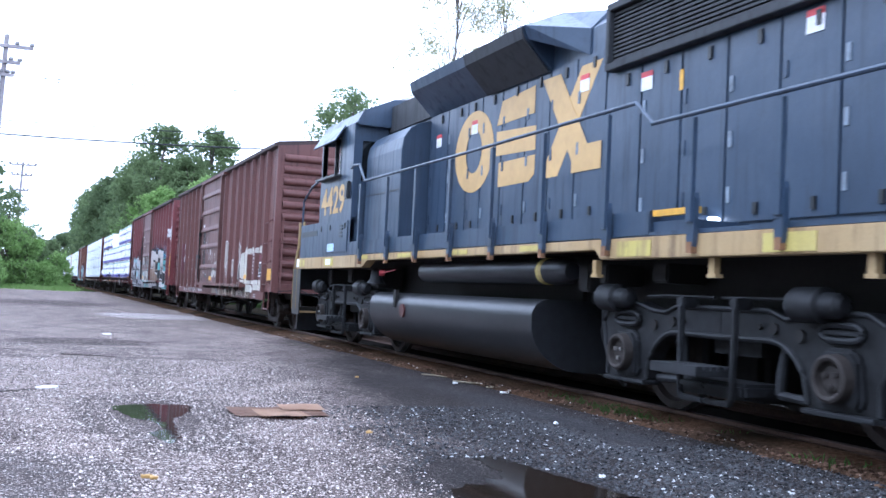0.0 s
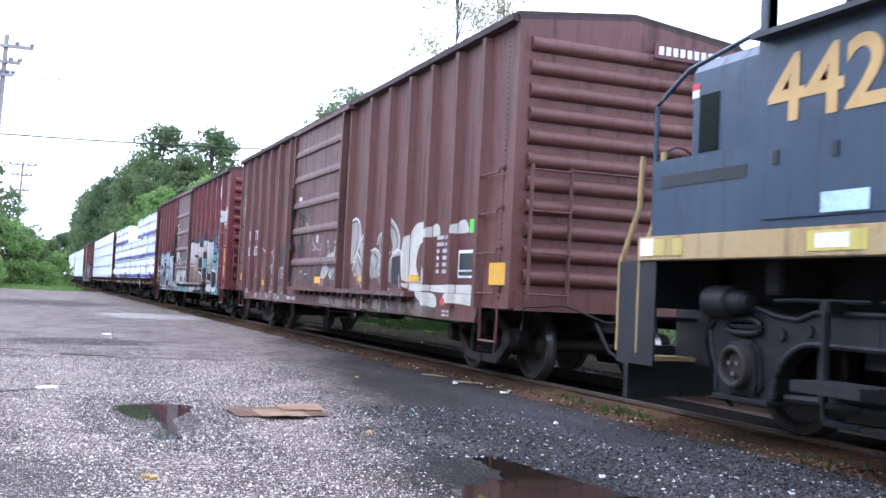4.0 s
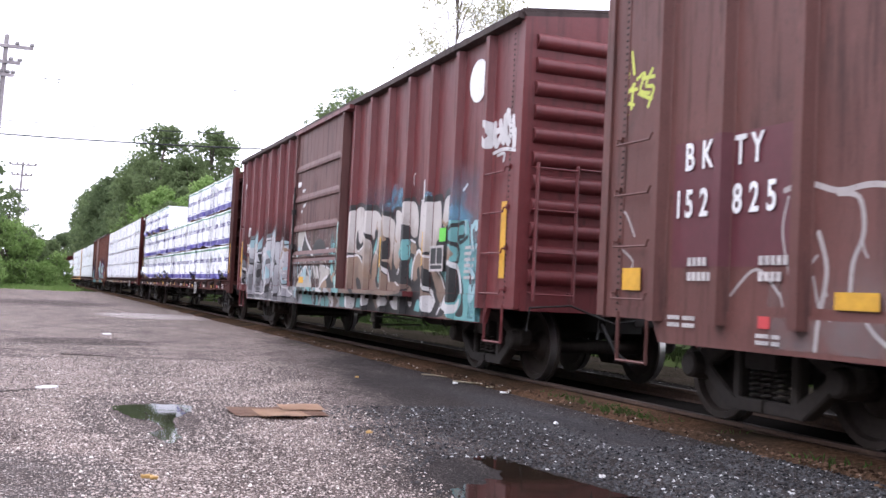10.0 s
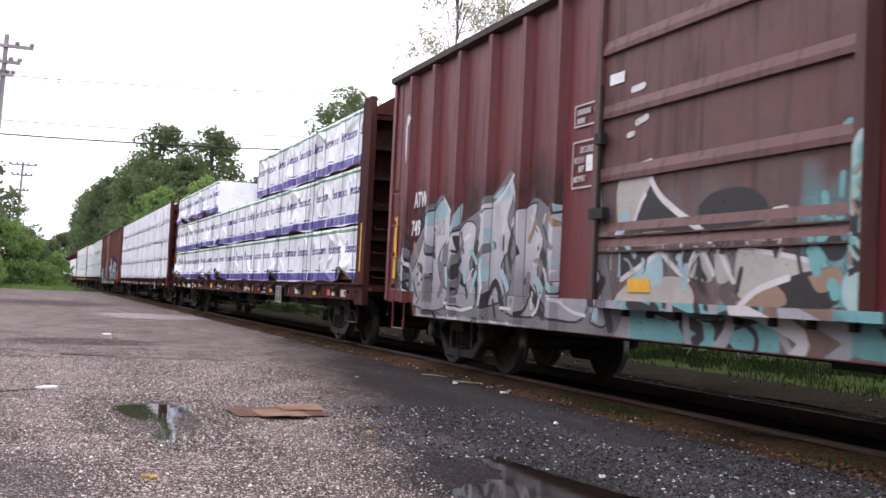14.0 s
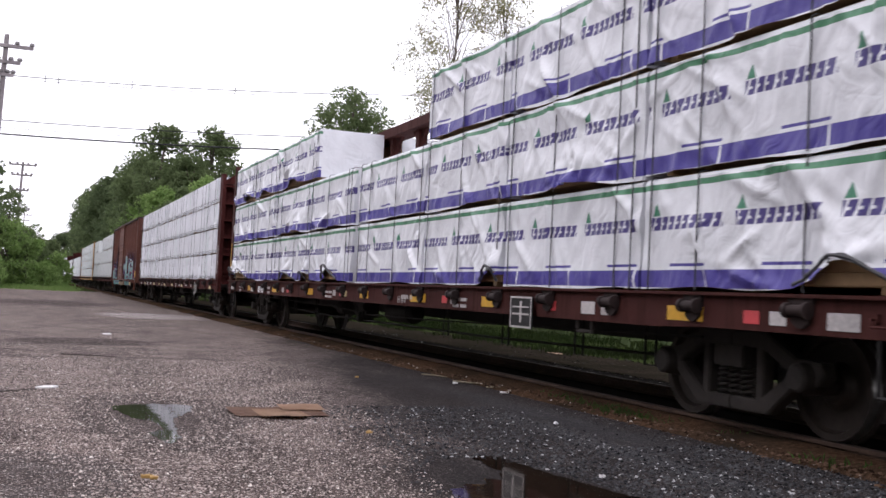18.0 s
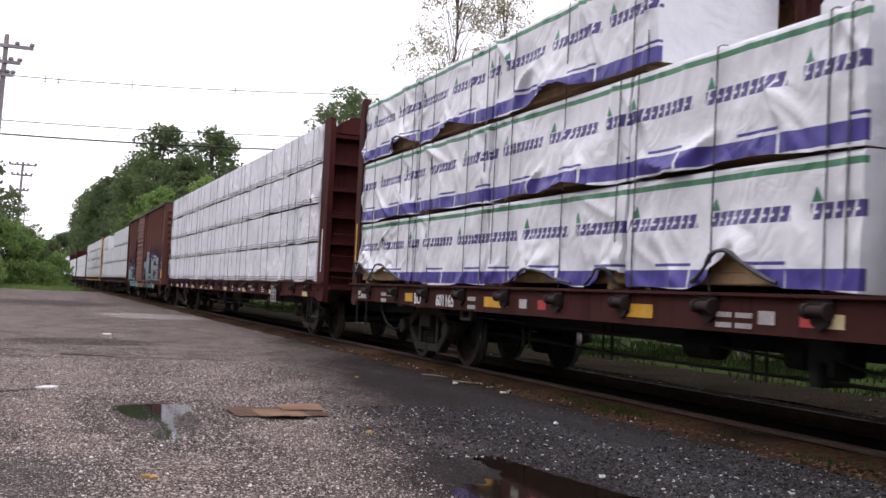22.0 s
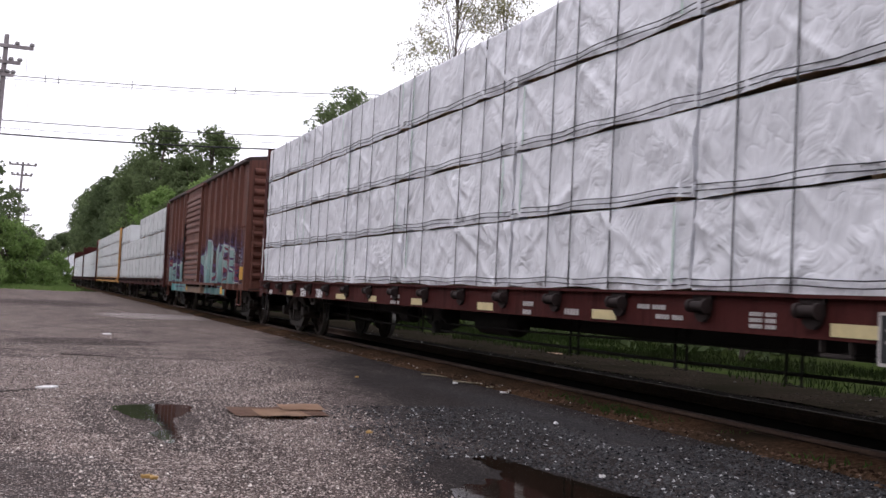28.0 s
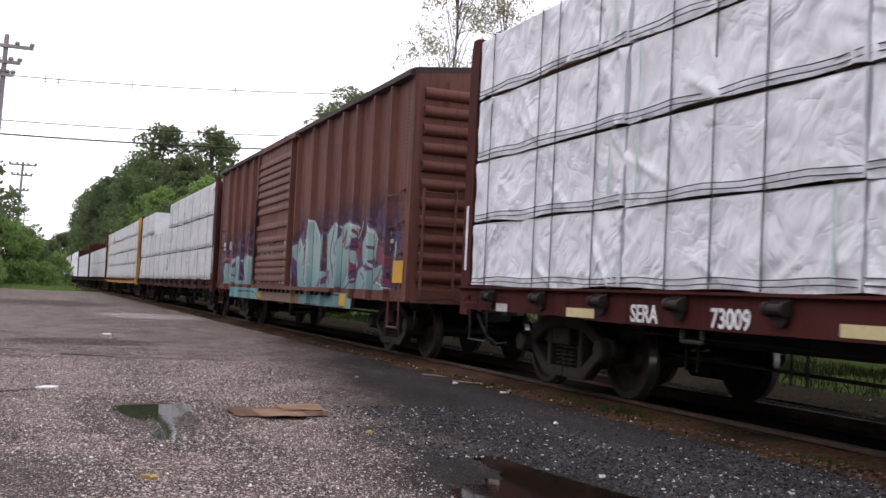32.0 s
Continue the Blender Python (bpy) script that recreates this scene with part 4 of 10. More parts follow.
rng = random.Random(5)
# End steel darkened to stand in for shade between the cars
beam_d, UD = center_beam("dark brown centre-beam flatcar loaded with wrapped lumber", 59.35, 83.5, CENTER_BROWN, (62.2, 81.0), 0.1, 1.275, YELLOW, 0.98, end_skin=plain("shade_darkened_steel", (0.030, 0.013, 0.012), 0.8, 0, 6, 0.5, 0.1))
ROW_D = [(59.85, 62.95), (63.0, 65.85), (65.9, 68.5), (68.55, 71.7), (72.0, 74.9), (74.95, 78.0), (78.05, 80.6), (80.65, 83.2)]
STAKES = [83.5 - 0.98 - i * 1.275 for i in range(19)]
LIFTS = {(0, 7): ((81.75, 0.55, 0.26), (82.85, 0.42, 0.30)), (0, 4): ((73.3, 0.35, 0.28),), (0, 2): ((66.05, 0.28, 0.2),), (0, 0): ((60.4, 0.35, 0.22),), (0, 5): ((76.6, 0.5, 0.16), (75.1, 0.3, 0.16)), (1, 5): ((76.0, 0.5, 0.09),), (2, 6): ((79.3, 0.5, 0.12),), (2, 5): ((76.4, 0.5, 0.14),), (2, 7): ((81.2, 0.4, 0.15),), (1, 1): ((64.2, 0.6, 0.05),)}
for tier, z in enumerate((1.11, 2.11, 3.11)):
    for i, (p, q) in enumerate(ROW_D):
        if tier == 2 and i in (3, 4):
            continue
        if tier == 2 and i == 5:
            p = 74.5
        mid = (p + q) / 2
        at = [u - mid for u in STAKES if p + 0.08 < u < q - 0.08] + [mid * 0 + r_ for r_ in ((q - p) / 2 - 0.14, -(q - p) / 2 + 0.12)]
        for side in (-1, 1):
            load(bundle("p", rng, q - p, 0.97, WRAP_PRINT, 3, 0.0, 0.05, fine=side < 0, lifts=[(u - mid, w, h) for u, w, h in LIFTS.get((tier, i), ())] if side < 0 else (), strap_at=at), mid, z, side)

beam_w, UW = center_beam("red-brown centre-beam flatcar loaded with plain white wrapped lumber", 85.37, 108.8, CENTER_RED, (87.9, 106.85), 0.1, 1.262, None, 0.97)
STRAPS_W = [108.07 - 1.262 * i for i in range(18)] + [106.4, 103.66, 101.16, 98.63, 96.01, 93.7, 91.08, 88.5]
ROW_W = [(85.98, 87.75), (87.8, 91.6), (91.65, 95.1), (95.15, 98.8), (98.85, 102.0), (102.05, 105.0), (105.05, 108.5)]
for tier in range(4):
    for p, q in ROW_W:
        for side in (-1, 1):
            mid = (p + q) / 2
            at = [u - mid for u in STRAPS_W if p + 0.05 < u < q - 0.05]
            load(bundle("w", rng, q - p, 0.755, WRAP_WHITE, 3, 0.0, 0.03, fine=side < 0, strap_at=at), mid, 1.11 + tier * 0.765, side)

# the cars far behind
far_cars = [(128.0, 151.0, CENTER_BROWN, 3, WRAP_GREY), (152.2, 175.0, CENTER_YELLOW, 4, WRAP_GREY), (176.6, 199.6, CENTER_RED, 2, WRAP_GREY), (201.2, 224.2, CENTER_BROWN, 2, WRAP_GREY),
            (225.8, 248.8, CENTER_RED, 3, WRAP_WHITE), (250.4, 273.4, CENTER_BROWN, 3, WRAP_GREY), (275.0, 298.0, CENTER_RED, 2, WRAP_WHITE), (299.6, 322.6, CENTER_BROWN, 3, WRAP_GREY), (324.2, 347.2, CENTER_RED, 3, WRAP_WHITE)]
for i, (p, q, skin, tiers, wrap) in enumerate(far_cars):
    center_beam("centre-beam flatcar with pale wrapped lumber, far back in the train", p, q, skin, (p + 2.8, q - 2.8), 0.2, 1.6)
    h = {2: 1.1, 3: 0.98, 4: 0.74}[tiers]
    top = tiers - 1 if i == 0 else tiers
    for tier in range(tiers):
        n = 4
        for j in range(n):
            if i == 0 and tier == 2 and j > 1 and j < 3:
                continue
            y0, y1 = p + 0.6 + (q - p - 1.2) * j / n, p + 0.6 + (q - p - 1.2) * (j + 1) / n
            load(bundle("w", rng, y1 - y0 - 0.06 - rng.uniform(0, 0.12), h, wrap, 3, 0.0, 0.04, fine=i < 2), (y0 + y1) / 2, 1.11 + tier * (h + 0.015))


# ---- the locomotive: long hood towards the viewer, cab at its far end
UL = 12.15
loco = thing("locomotive", "dark blue diesel locomotive with yellow sill stripe and handrails, on rails", "locomotive", place_at(UL, 0))
MOVERS.append((loco, UL, 0, 0))


def L(u):
    return u - UL


def span(u1, u0):
    """u range, high to low, as local y, low to high."""
    return L(min(u0, u1)), L(max(u0, u1))


# frame and stripe
part("deck", boxes((-1.40, 1.40, L(3.6), L(20.6), 1.50, 1.56)), STEEL, loco)
part("underframe", boxes((-0.75, 0.75, L(3.7), L(20.5), 0.95, 1.50)), STEEL, loco)
sill = [(L(3.6), 1.57), (L(3.6), 1.38), (L(8.55), 1.38), (L(8.65), 1.47), (L(15.85), 1.47), (L(16.15), 1.36), (L(20.6), 1.36), (L(20.6), 1.57)]
for s in (-1, 1):
    part("sill_stripe", prism(bmesh.new(), sill, "x", s * 1.55, s * 1.40), YELLOW_SILL, loco, "weathered yellow stripe along the frame", bevel=0.008)
    p, q = span(16.95, 7.74)
    part("raised_walkway", boxes((min(s * 0.9, s * 1.54), max(s * 0.9, s * 1.54), p, q, 1.575, 1.80)), BLUE, loco, bevel=0.01)
    p, q = span(7.74, 3.6)
    part("walkway", boxes((min(s * 0.9, s * 1.54), max(s * 0.9, s * 1.54), p, q, 1.575, 1.61)), BLUE, loco)
    p, q = span(7.735, 7.15)
    part("step_box", boxes((min(s * 0.95, s * 1.50), max(s * 0.95, s * 1.50), p, q, 1.612, 1.70)), BLUE, loco)
bm = bmesh.new()
p, q = span(7.72, 7.1)
part("step_lip", boxes((-1.52, -1.46, p, q, 1.745, 1.80)), YELLOW, loco, "worn yellow step edge")
for i in range(16):
    u = 20.2 - i * 1.02
    z0, z1 = (1.39, 1.55) if u > 16.2 or u < 8.5 else (1.48, 1.56)
    if i % 2 == 0:
        marks("reflector", [(L(u) - 0.28, L(u) + 0.28, z0 + 0.01, z1 - 0.01)], BRIGHT_YELLOW, loco, -1.552, "bright yellow reflective tape")
marks("sill_plate", [(L(20.45) - 0.1, L(20.45) + 0.1, 1.4, 1.55)], WHITE, loco, -1.553, "white data plate")
marks("sill_plate", [(L(18.2) - 0.16, L(18.2) + 0.16, 1.42, 1.52)], WHITE, loco, -1.553, "white data plate")

# long hood with its doors
part("long_hood", boxes((-0.90, 0.90, L(3.75), L(17.0), 1.58, 3.80)), BLUE, loco)
roofp = [(-0.90, 3.80), (-0.90, 4.02), (-0.72, 4.22), (-0.3, 4.30), (0.3, 4.30), (0.72, 4.22), (0.90, 4.02), (0.90, 3.80)]
part("hood_roof", prism(bmesh.new(), roofp, "y", L(3.75), L(17.0)), BLUE, loco)
WORN_HINGE = plain("worn_pale_blue_hinge", (0.17, 0.20, 0.24), 0.6, 0, 14, 0.5)
DOOR_U = [14.95, 14.2, 13.45, 12.95, 12.3, 11.6, 10.95, 10.3, 9.65, 8.95, 8.25, 7.55, 6.85, 6.15, 5.45, 4.75, 4.05]
for i, (p, q) in enumerate(zip(DOOR_U, DOOR_U[1:])):
    z0, z1 = (1.86, 3.72) if p > 9.7 else (1.72, 3.40)
    y0, y1 = L(q) + 0.012, L(p) - 0.012
    d = part("hood_door", boxes((-0.925, -0.90, y0, y1, z0, z1)), BLUE, loco, bevel=0.006)
    part("latch", boxes((-0.945, -0.924, y0 + 0.22, y0 + 0.27, z1 - 0.17, z1 - 0.05)), BLACK, d)
    part("latch", boxes((-0.945, -0.924, y0 + 0.22, y0 + 0.27, z0 + 0.06, z0 + 0.16)), BLACK, d)
    hin = bmesh.new()
    for z in (z0 + 0.25, (z0 + z1) / 2 - 0.1, z1 - 0.45):
        hm = boxes((-0.936, -0.925, y1 - 0.08, y1 - 0.03, z - 0.07, z + 0.07))
        part("hinge", hm, WORN_HINGE if i % 2 else BLUE, d)
    part("hood_door", boxes((0.90, 0.925, y0, y1, z0, z1)), BLUE, loco)
# dark upper panels: air filter screen, dynamic brake flare, radiator grille
p, q = span(17.02, 14.97)
part("filter_panel", boxes((-0.935, 0.935, p, q, 3.72, 4.16)), BLUE_DARK, loco, "soot-dark air filter panel")
p, q = span(14.95, 10.95)
flare = [(-0.92, 3.70), (-1.27, 4.06), (-1.31, 4.20), (-0.80, 4.44), (0.80, 4.44), (1.31, 4.20), (1.27, 4.06), (0.92, 3.70)]
part("brake_housing", prism(bmesh.new(), flare, "y", p, q), BLUE, loco, "flared dynamic brake housing", bevel=0.012)
scoop = bmesh.new()
p, q = span(12.75, 10.98)
prism(scoop, [(-0.94, 3.70), (-1.285, 4.055), (-1.325, 4.195), (-1.335, 4.19), (-1.30, 4.05), (-0.955, 3.69)], "y", p, q)
part("brake_grille", scoop, BLUE_DARK, loco, "sooty dark grille panel")
nar = bmesh.new()
y0, y1 = span(10.94, 10.05)
lo, hi = [(-0.92, 3.72), (-0.92, 4.02), (-0.74, 4.26), (0.74, 4.26), (0.92, 4.02), (0.92, 3.72)], [(-1.25, 4.04), (-1.31, 4.2), (-0.8, 4.43), (0.8, 4.43), (1.31, 4.2), (1.25, 4.04)]
va, vb = [nar.verts.new((x, y0, z)) for x, z in lo], [nar.verts.new((x, y1, z)) for x, z in hi]
for i in range(6):
    nar.faces.new((va[i], va[(i + 1) % 6], vb[(i + 1) % 6], vb[i]))
nar.faces.new(va)
nar.faces.new(vb)
part("housing_end", nar, BLUE, loco)
p, q = span(9.55, 4.3)
fr = boxes((-1.02, -0.90, p, q, 3.42, 3.50), (-1.02, -0.90, p, q, 4.06, 4.14), (-1.02, -0.90, p, p + 0.07, 3.5, 4.06), (-1.02, -0.90, q - 0.07, q, 3.5, 4.06))
part("radiator_frame", fr, BLUE_DARK, loco, bevel=0.008)
part("radiator_core", boxes((-0.93, 0.93, p + 0.07, q - 0.07, 3.5, 4.06)), BLUE_DARK, loco)
slat = mesh_of("shutter_slat", boxes((-0.965, -0.93, p + 0.08, q - 0.08, -0.012, 0.012)), BLUE_DARK)
for i in range(12):
    put("shutter_slat", slat, loco, "", Matrix.Translation((0, 0, 3.53 + i * 0.045)))
for u, r in ((14.6, 0.55), (13.2, 0.55), (8.6, 0.6), (7.2, 0.6), (5.8, 0.6)):
    f = bmesh.new()
    tube(f, [(0, L(u), 4.25), (0, L(u), 4.42 if u < 10 else 4.52)], r, 24)
    part("roof_fan", f, BLUE, loco)
ex = bmesh.new()
tube(ex, [(0, L(10.0), 4.25), (0, L(10.0), 4.55)], 0.22, 16)
part("exhaust_stack", ex, BLACK, loco)

# the rounded cabinet behind the cab
cab_box = [(-0.90, 1.8), (-1.36, 1.8), (-1.36, 3.2), (-1.33, 3.38), (-1.22, 3.54), (-1.08, 3.62), (-0.90, 3.66)]
p, q = span(16.75, 14.98)
part("blower_cabinet", prism(bmesh.new(), cab_box, "y", p, q), BLUE, loco, "rounded blower cabinet beside the hood", bevel=0.01)
part("cabinet_seam", boxes((-1.366, -1.355, p + 0.02, q - 0.02, 2.56, 2.575)), BLACK, loco)
part("blower_cabinet", prism(bmesh.new(), [(-x, z) for x, z in cab_box], "y", p, q), BLUE, loco)

# cab
p, q = span(19.06, 16.98)
wall = 0.06
CE = 3.84
cabroof = [(-1.53, CE), (-1.42, 4.06), (-0.9, 4.30), (0, 4.38), (0.9, 4.30), (1.42, 4.06), (1.53, CE)]
part("cab_roof", prism(bmesh.new(), cabroof + [(1.47, CE - 0.04), (-1.47, CE - 0.04)], "y", p - 0.12, q + 0.1), BLUE, loco, bevel=0.01)
w0, w1, wz0, wz1 = L(17.78), L(18.95), 3.05, 3.68
CLEAR = Nodes("clear_cab_glass")
CLEAR.end((0.8, 0.86, 0.9), 0.03, 0, 0.5)
CLEAR.b.inputs["Transmission Weight"].default_value = 1.0
CLEAR.b.inputs["IOR"].default_value = 1.2
for s in (-1, 1):
    a_, b_ = sorted((s * 1.53, s * 1.46))
    part("cab_side", boxes((a_, b_, p, q, 1.58, wz0), (a_, b_, p, q, wz1, CE), (a_, b_, p, w0, wz0, wz1), (a_, b_, w1, q, wz0, wz1)), BLUE, loco)
    part("window_pane", boxes((min(s * 1.49, s * 1.485), max(s * 1.49, s * 1.485), w0, w0 + 0.36, wz0, wz1)), CLEAR.m, loco).visible_shadow = False
    part("window_frame", boxes((a_ - 0.01, b_ + 0.01, w0 - 0.03, w0, wz0 - 0.03, wz1 + 0.03), (a_ - 0.01, b_ + 0.01, w1, w1 + 0.03, wz0 - 0.03, wz1 + 0.03), (a_ - 0.01, b_ + 0.01, w0, w1, wz1, wz1 + 0.03), (a_ - 0.01, b_ + 0.01, w0, w1, wz0 - 0.03, wz0), (a_, b_, w0 + 0.36, w0 + 0.40, wz0, wz1)), BLACK, loco)
    part("arm_rest", boxes((min(s * 1.53, s * 1.66), max(s * 1.53, s * 1.66), w0 - 0.1, w1 + 0.05, wz0 - 0.07, wz0 - 0.03)), BLACK, loco)
    aw = bmesh.new()
    prism(aw, [(s * 1.53, 3.86), (s * 1.545, 3.88), (s * 1.72, 3.60), (s * 1.71, 3.58)], "y", w0 - 0.25, w1 + 0.06)
    part("sun_visor", aw, BLUE, loco, "dark blue sun visor over the cab window")
    part("lower_cab_box", boxes((a_, b_ if s < 0 else b_, L(16.98), L(20.42), 1.575, 2.22)), BLUE, loco)
part("cab_floor", boxes((-1.45, 1.45, L(16.98), L(20.4), 2.14, 2.20)), BLUE, loco)
part("cab_rear_wall", boxes((-1.46, -0.90, p, p + wall, 1.58, 2.85), (-1.46, -1.38, p, p + wall, 2.85, 3.55), (-1.0, -0.9, p, p + wall, 2.85, 3.55), (-1.46, 1.46, p, p + wall, 3.55, CE), (0.9, 1.46, p, p + wall, 1.58, 3.55)), BLUE, loco)
part("rear_window_pane", boxes((-1.38, -1.0, p + 0.02, p + 0.03, 2.85, 3.55)), GLASS_DARK, loco)
part("cab_rear_door", boxes((-1.42, -0.96, p - 0.02, p, 1.85, 2.80)), BLUE, loco, bevel=0.006)
part("cab_front_wall", boxes((-1.46, 1.46, q - wall, q, 2.2, 3.02), (-1.46, 1.46, q - wall, q, 3.68, CE), (-0.12, 0.12, q - wall, q, 3.05, 3.68)), BLUE, loco)
nose = [(-1.08, 2.2), (-1.08, 3.08), (-1.0, 3.2), (1.0, 3.2), (1.08, 3.08), (1.08, 2.2)]
p2, q2 = span(20.56, 19.06)
part("short_hood", prism(bmesh.new(), nose, "y", p2, q2), BLUE, loco, bevel=0.03)
part("nose_window", boxes((-1.09, -1.08, L(20.15), L(20.42), 2.35, 2.86)), GLASS_DARK, loco)
marks("paper_tag", [(L(20.44), L(20.54), 2.92, 2.98)], RED_TAG, loco, -1.082, "red strip of a small tag")
marks("paper_tag", [(L(20.44), L(20.54), 2.85, 2.918)], WHITE, loco, -1.082, "small white tag")
# lower cab details: louvre slot, door seams, vents
part("slot", boxes((-1.535, -1.529, L(20.3), L(19.15), 1.98, 2.08)), BLACK, loco)
part("box_door", boxes((-1.545, -1.53, L(18.95), L(17.1), 1.64, 2.18)), BLUE, loco, bevel=0.005)
for i in range(4):
    part("louvre", boxes((-1.556, -1.544, L(17.55), L(17.38), 1.9 + i * 0.06, 1.93 + i * 0.06)), BLACK, loco)
for u in (18.8, 18.2, 17.25):
    part("box_latch", boxes((-1.556, -1.544, L(u) - 0.03, L(u) + 0.03, 2.04, 2.14)), BLACK, loco)
part("mirror_box", boxes((-1.60, -1.53, L(17.22), L(17.05), 2.55, 2.85)), BLACK, loco, bevel=0.015)
lettering("cab_number", "4429", 0.66, LOGO, loco, -1.535, L(18.9), 2.36, 1.14, "ochre painted numerals")
marks("sign", [(L(18.1) - 0.22, L(18.1) + 0.22, 1.66, 1.80)], plain("pale_blue_sign", (0.45, 0.6, 0.8), 0.5), loco, -1.55, "pale blue and white sign")
antenna = boxes((-0.6, 0.6, L(18.4), L(17.5), 4.36, 4.48), (-0.3, -0.2, L(18.1), L(18.0), 4.4, 4.62))
part("roof_equipment", antenna, GREY_WHITE, loco)
horn = bmesh.new()
for i in range(3):
    tube(horn, [(-0.5 + i * 0.12, L(17.3), 4.50), (-0.5 + i * 0.12, L(17.05), 4.5), (-0.5 + i * 0.12, L(16.9), 4.5)], [0.02, 0.03, 0.07], 10)
part("horn", horn, GREY_WHITE, loco)

# big plain ochre shapes on the hood: a ring, a stack of joined bars, crossed bars
def flat_shape(name, polys, x, label):
    bm = bmesh.new()
    for poly in polys:
        bm.faces.new([bm.verts.new((x, L(u), z)) for u, z in poly])
    bmesh.ops.remove_doubles(bm, verts=bm.verts[:], dist=0.001)
    bmesh.ops.solidify(bm, geom=bm.faces[:], thickness=0.003)
    return part(name, bm, LOGO, loco, label)


ring = []
cu, cz = 13.2, 2.98
for i in range(40):
    t0, t1 = 2 * math.pi * i / 40, 2 * math.pi * (i + 1) / 40
    ring.append([(cu + 0.66 * math.cos(t0), cz + 0.57 * math.sin(t0)), (cu + 0.66 * math.cos(t1), cz + 0.57 * math.sin(t1)),
                 (cu + 0.28 * math.cos(t1), cz + 0.30 * math.sin(t1)), (cu + 0.28 * math.cos(t0), cz + 0.30 * math.sin(t0))])
flat_shape("painted_ring", ring, -0.928, "large ochre painted ring")
for poly in ([(12.35, 2.42), (11.45, 2.42), (11.3, 2.5), (11.3, 2.74), (12.35, 2.74)], [(12.45, 2.84), (11.3, 2.80), (11.3, 3.10), (12.45, 3.16)], [(12.45, 3.24), (12.3, 3.55), (11.35, 3.6), (11.35, 3.26)]):
    flat_shape("painted_bar", [poly], -0.928, "large ochre painted bar")
for i, poly in enumerate(([(11.15, 2.42), (10.7, 2.42), (9.75, 3.62), (10.2, 3.62)], [(11.15, 3.62), (10.7, 3.62), (9.78, 2.42), (10.25, 2.42)])):
    flat_shape("painted_bar", [poly], -0.928 - 0.002 * i, "large slanted ochre painted bar")
flat_shape("painted_bar", [[(10.35, 2.42), (10.35, 2.72), (9.7, 2.72), (9.7, 2.42)]], -0.932, "large ochre painted bar")
for u, z in ((14.55, 3.30), (13.2, 3.33), (10.12, 3.42), (8.85, 3.22), (6.45, 3.28)):
    n_ = marks("notice", [(L(u) - 0.1, L(u) + 0.1, z - 0.1, z + 0.035)], WHITE, loco, -0.9285, "white notice with red top")
    part("notice_top", boxes((-0.9335, -0.9285, L(u) - 0.1, L(u) + 0.1, z + 0.035, z + 0.09)), RED_TAG, n_)
marks("yellow_tag", [(L(8.25) - 0.03, L(8.25) + 0.03, 3.02, 3.22)], YELLOW, loco, -0.9285, "small yellow tag")
LAMP_U = 7.63
lamp = bmesh.new()
tube(lamp, [(-1.0, L(LAMP_U), 1.74), (-0.9, L(LAMP_U), 1.74)], 0.04, 12)
k = Nodes("lit_step_lamp")
k.b.inputs["Emission Color"].default_value, k.b.inputs["Emission Strength"].default_value = (1, 1, 1, 1), 3.0
part("step_lamp", lamp, k.end((0.9, 0.9, 0.9), 0.3), loco, "small lit white step lamp")

# handrails and stanchions
RUSTY_FOOT = plain("rusty_brown_foot", (0.20, 0.10, 0.045), 0.8, 0, 20, 0.4)
HAND = [16.2, 14.85, 13.58, 12.3, 11.0, 9.7, 8.4]
LOWH = [7.05, 5.98, 4.9, 3.9]
for s in (-1, 1):
    m_ = None if s < 0 else Matrix.Diagonal((-1, 1, 1, 1))
    rail_ = bmesh.new()
    tube(rail_, [(-1.55, L(17.0), 3.06), (-1.62, L(16.6), 3.07), (-1.62, L(16.3), 3.05), (-1.62, L(15.95), 2.75), (-1.62, L(12), 2.745), (-1.62, L(7.9), 2.76), (-1.62, L(7.62), 2.54), (-1.62, L(3.7), 2.55)], 0.021, 8)
    part("handrail", rail_, BLUE, loco, "blue painted pipe handrail", True, at=m_)
    for u in HAND + LOWH:
        top = 2.75 if u > 7.8 else 2.54
        st = bmesh.new()
        box(st, -1.625, -1.585, L(u) - 0.036, L(u) + 0.036, 1.66, top - 0.03)
        c_ = L(u)
        prism(st, [(c_ - 0.045, 1.50), (c_ - 0.035, 1.46), (c_ + 0.035, 1.46), (c_ + 0.045, 1.50), (c_ + 0.055, 1.85), (c_ + 0.04, 1.9), (c_ - 0.04, 1.9), (c_ - 0.055, 1.85)], "x", -1.60, -1.553)
        sp = part("stanchion", st, BLUE, loco, at=m_)
        ft = part("stanchion_foot", boxes((-1.606, -1.553, L(u) - 0.034, L(u) + 0.034, 1.41, 1.50)), RUSTY_FOOT, sp, "rusty brown foot")
    e = bmesh.new()
    tube(e, [(-1.5, L(20.45), 1.5), (-1.5, L(20.45), 2.72), (-1.48, L(20.35), 2.80), (-1.45, L(20.05), 2.98), (-1.45, L(19.1), 3.12)], 0.02, 8)
    part("cab_handrail", e, BLUE, loco, smooth=True, at=m_)
    for u in (20.62, 20.95):
        g = bmesh.new()
        x = -1.5
        tube(g, [(x, L(u), 0.55), (x, L(u), 1.35), (x, L(u - 0.28), 1.85), (x, L(u - 0.3), 2.3)], 0.026, 8)
        part("stair_handrail", g, YELLOW_SILL, loco, "brass-yellow stair handrail", True, at=m_)
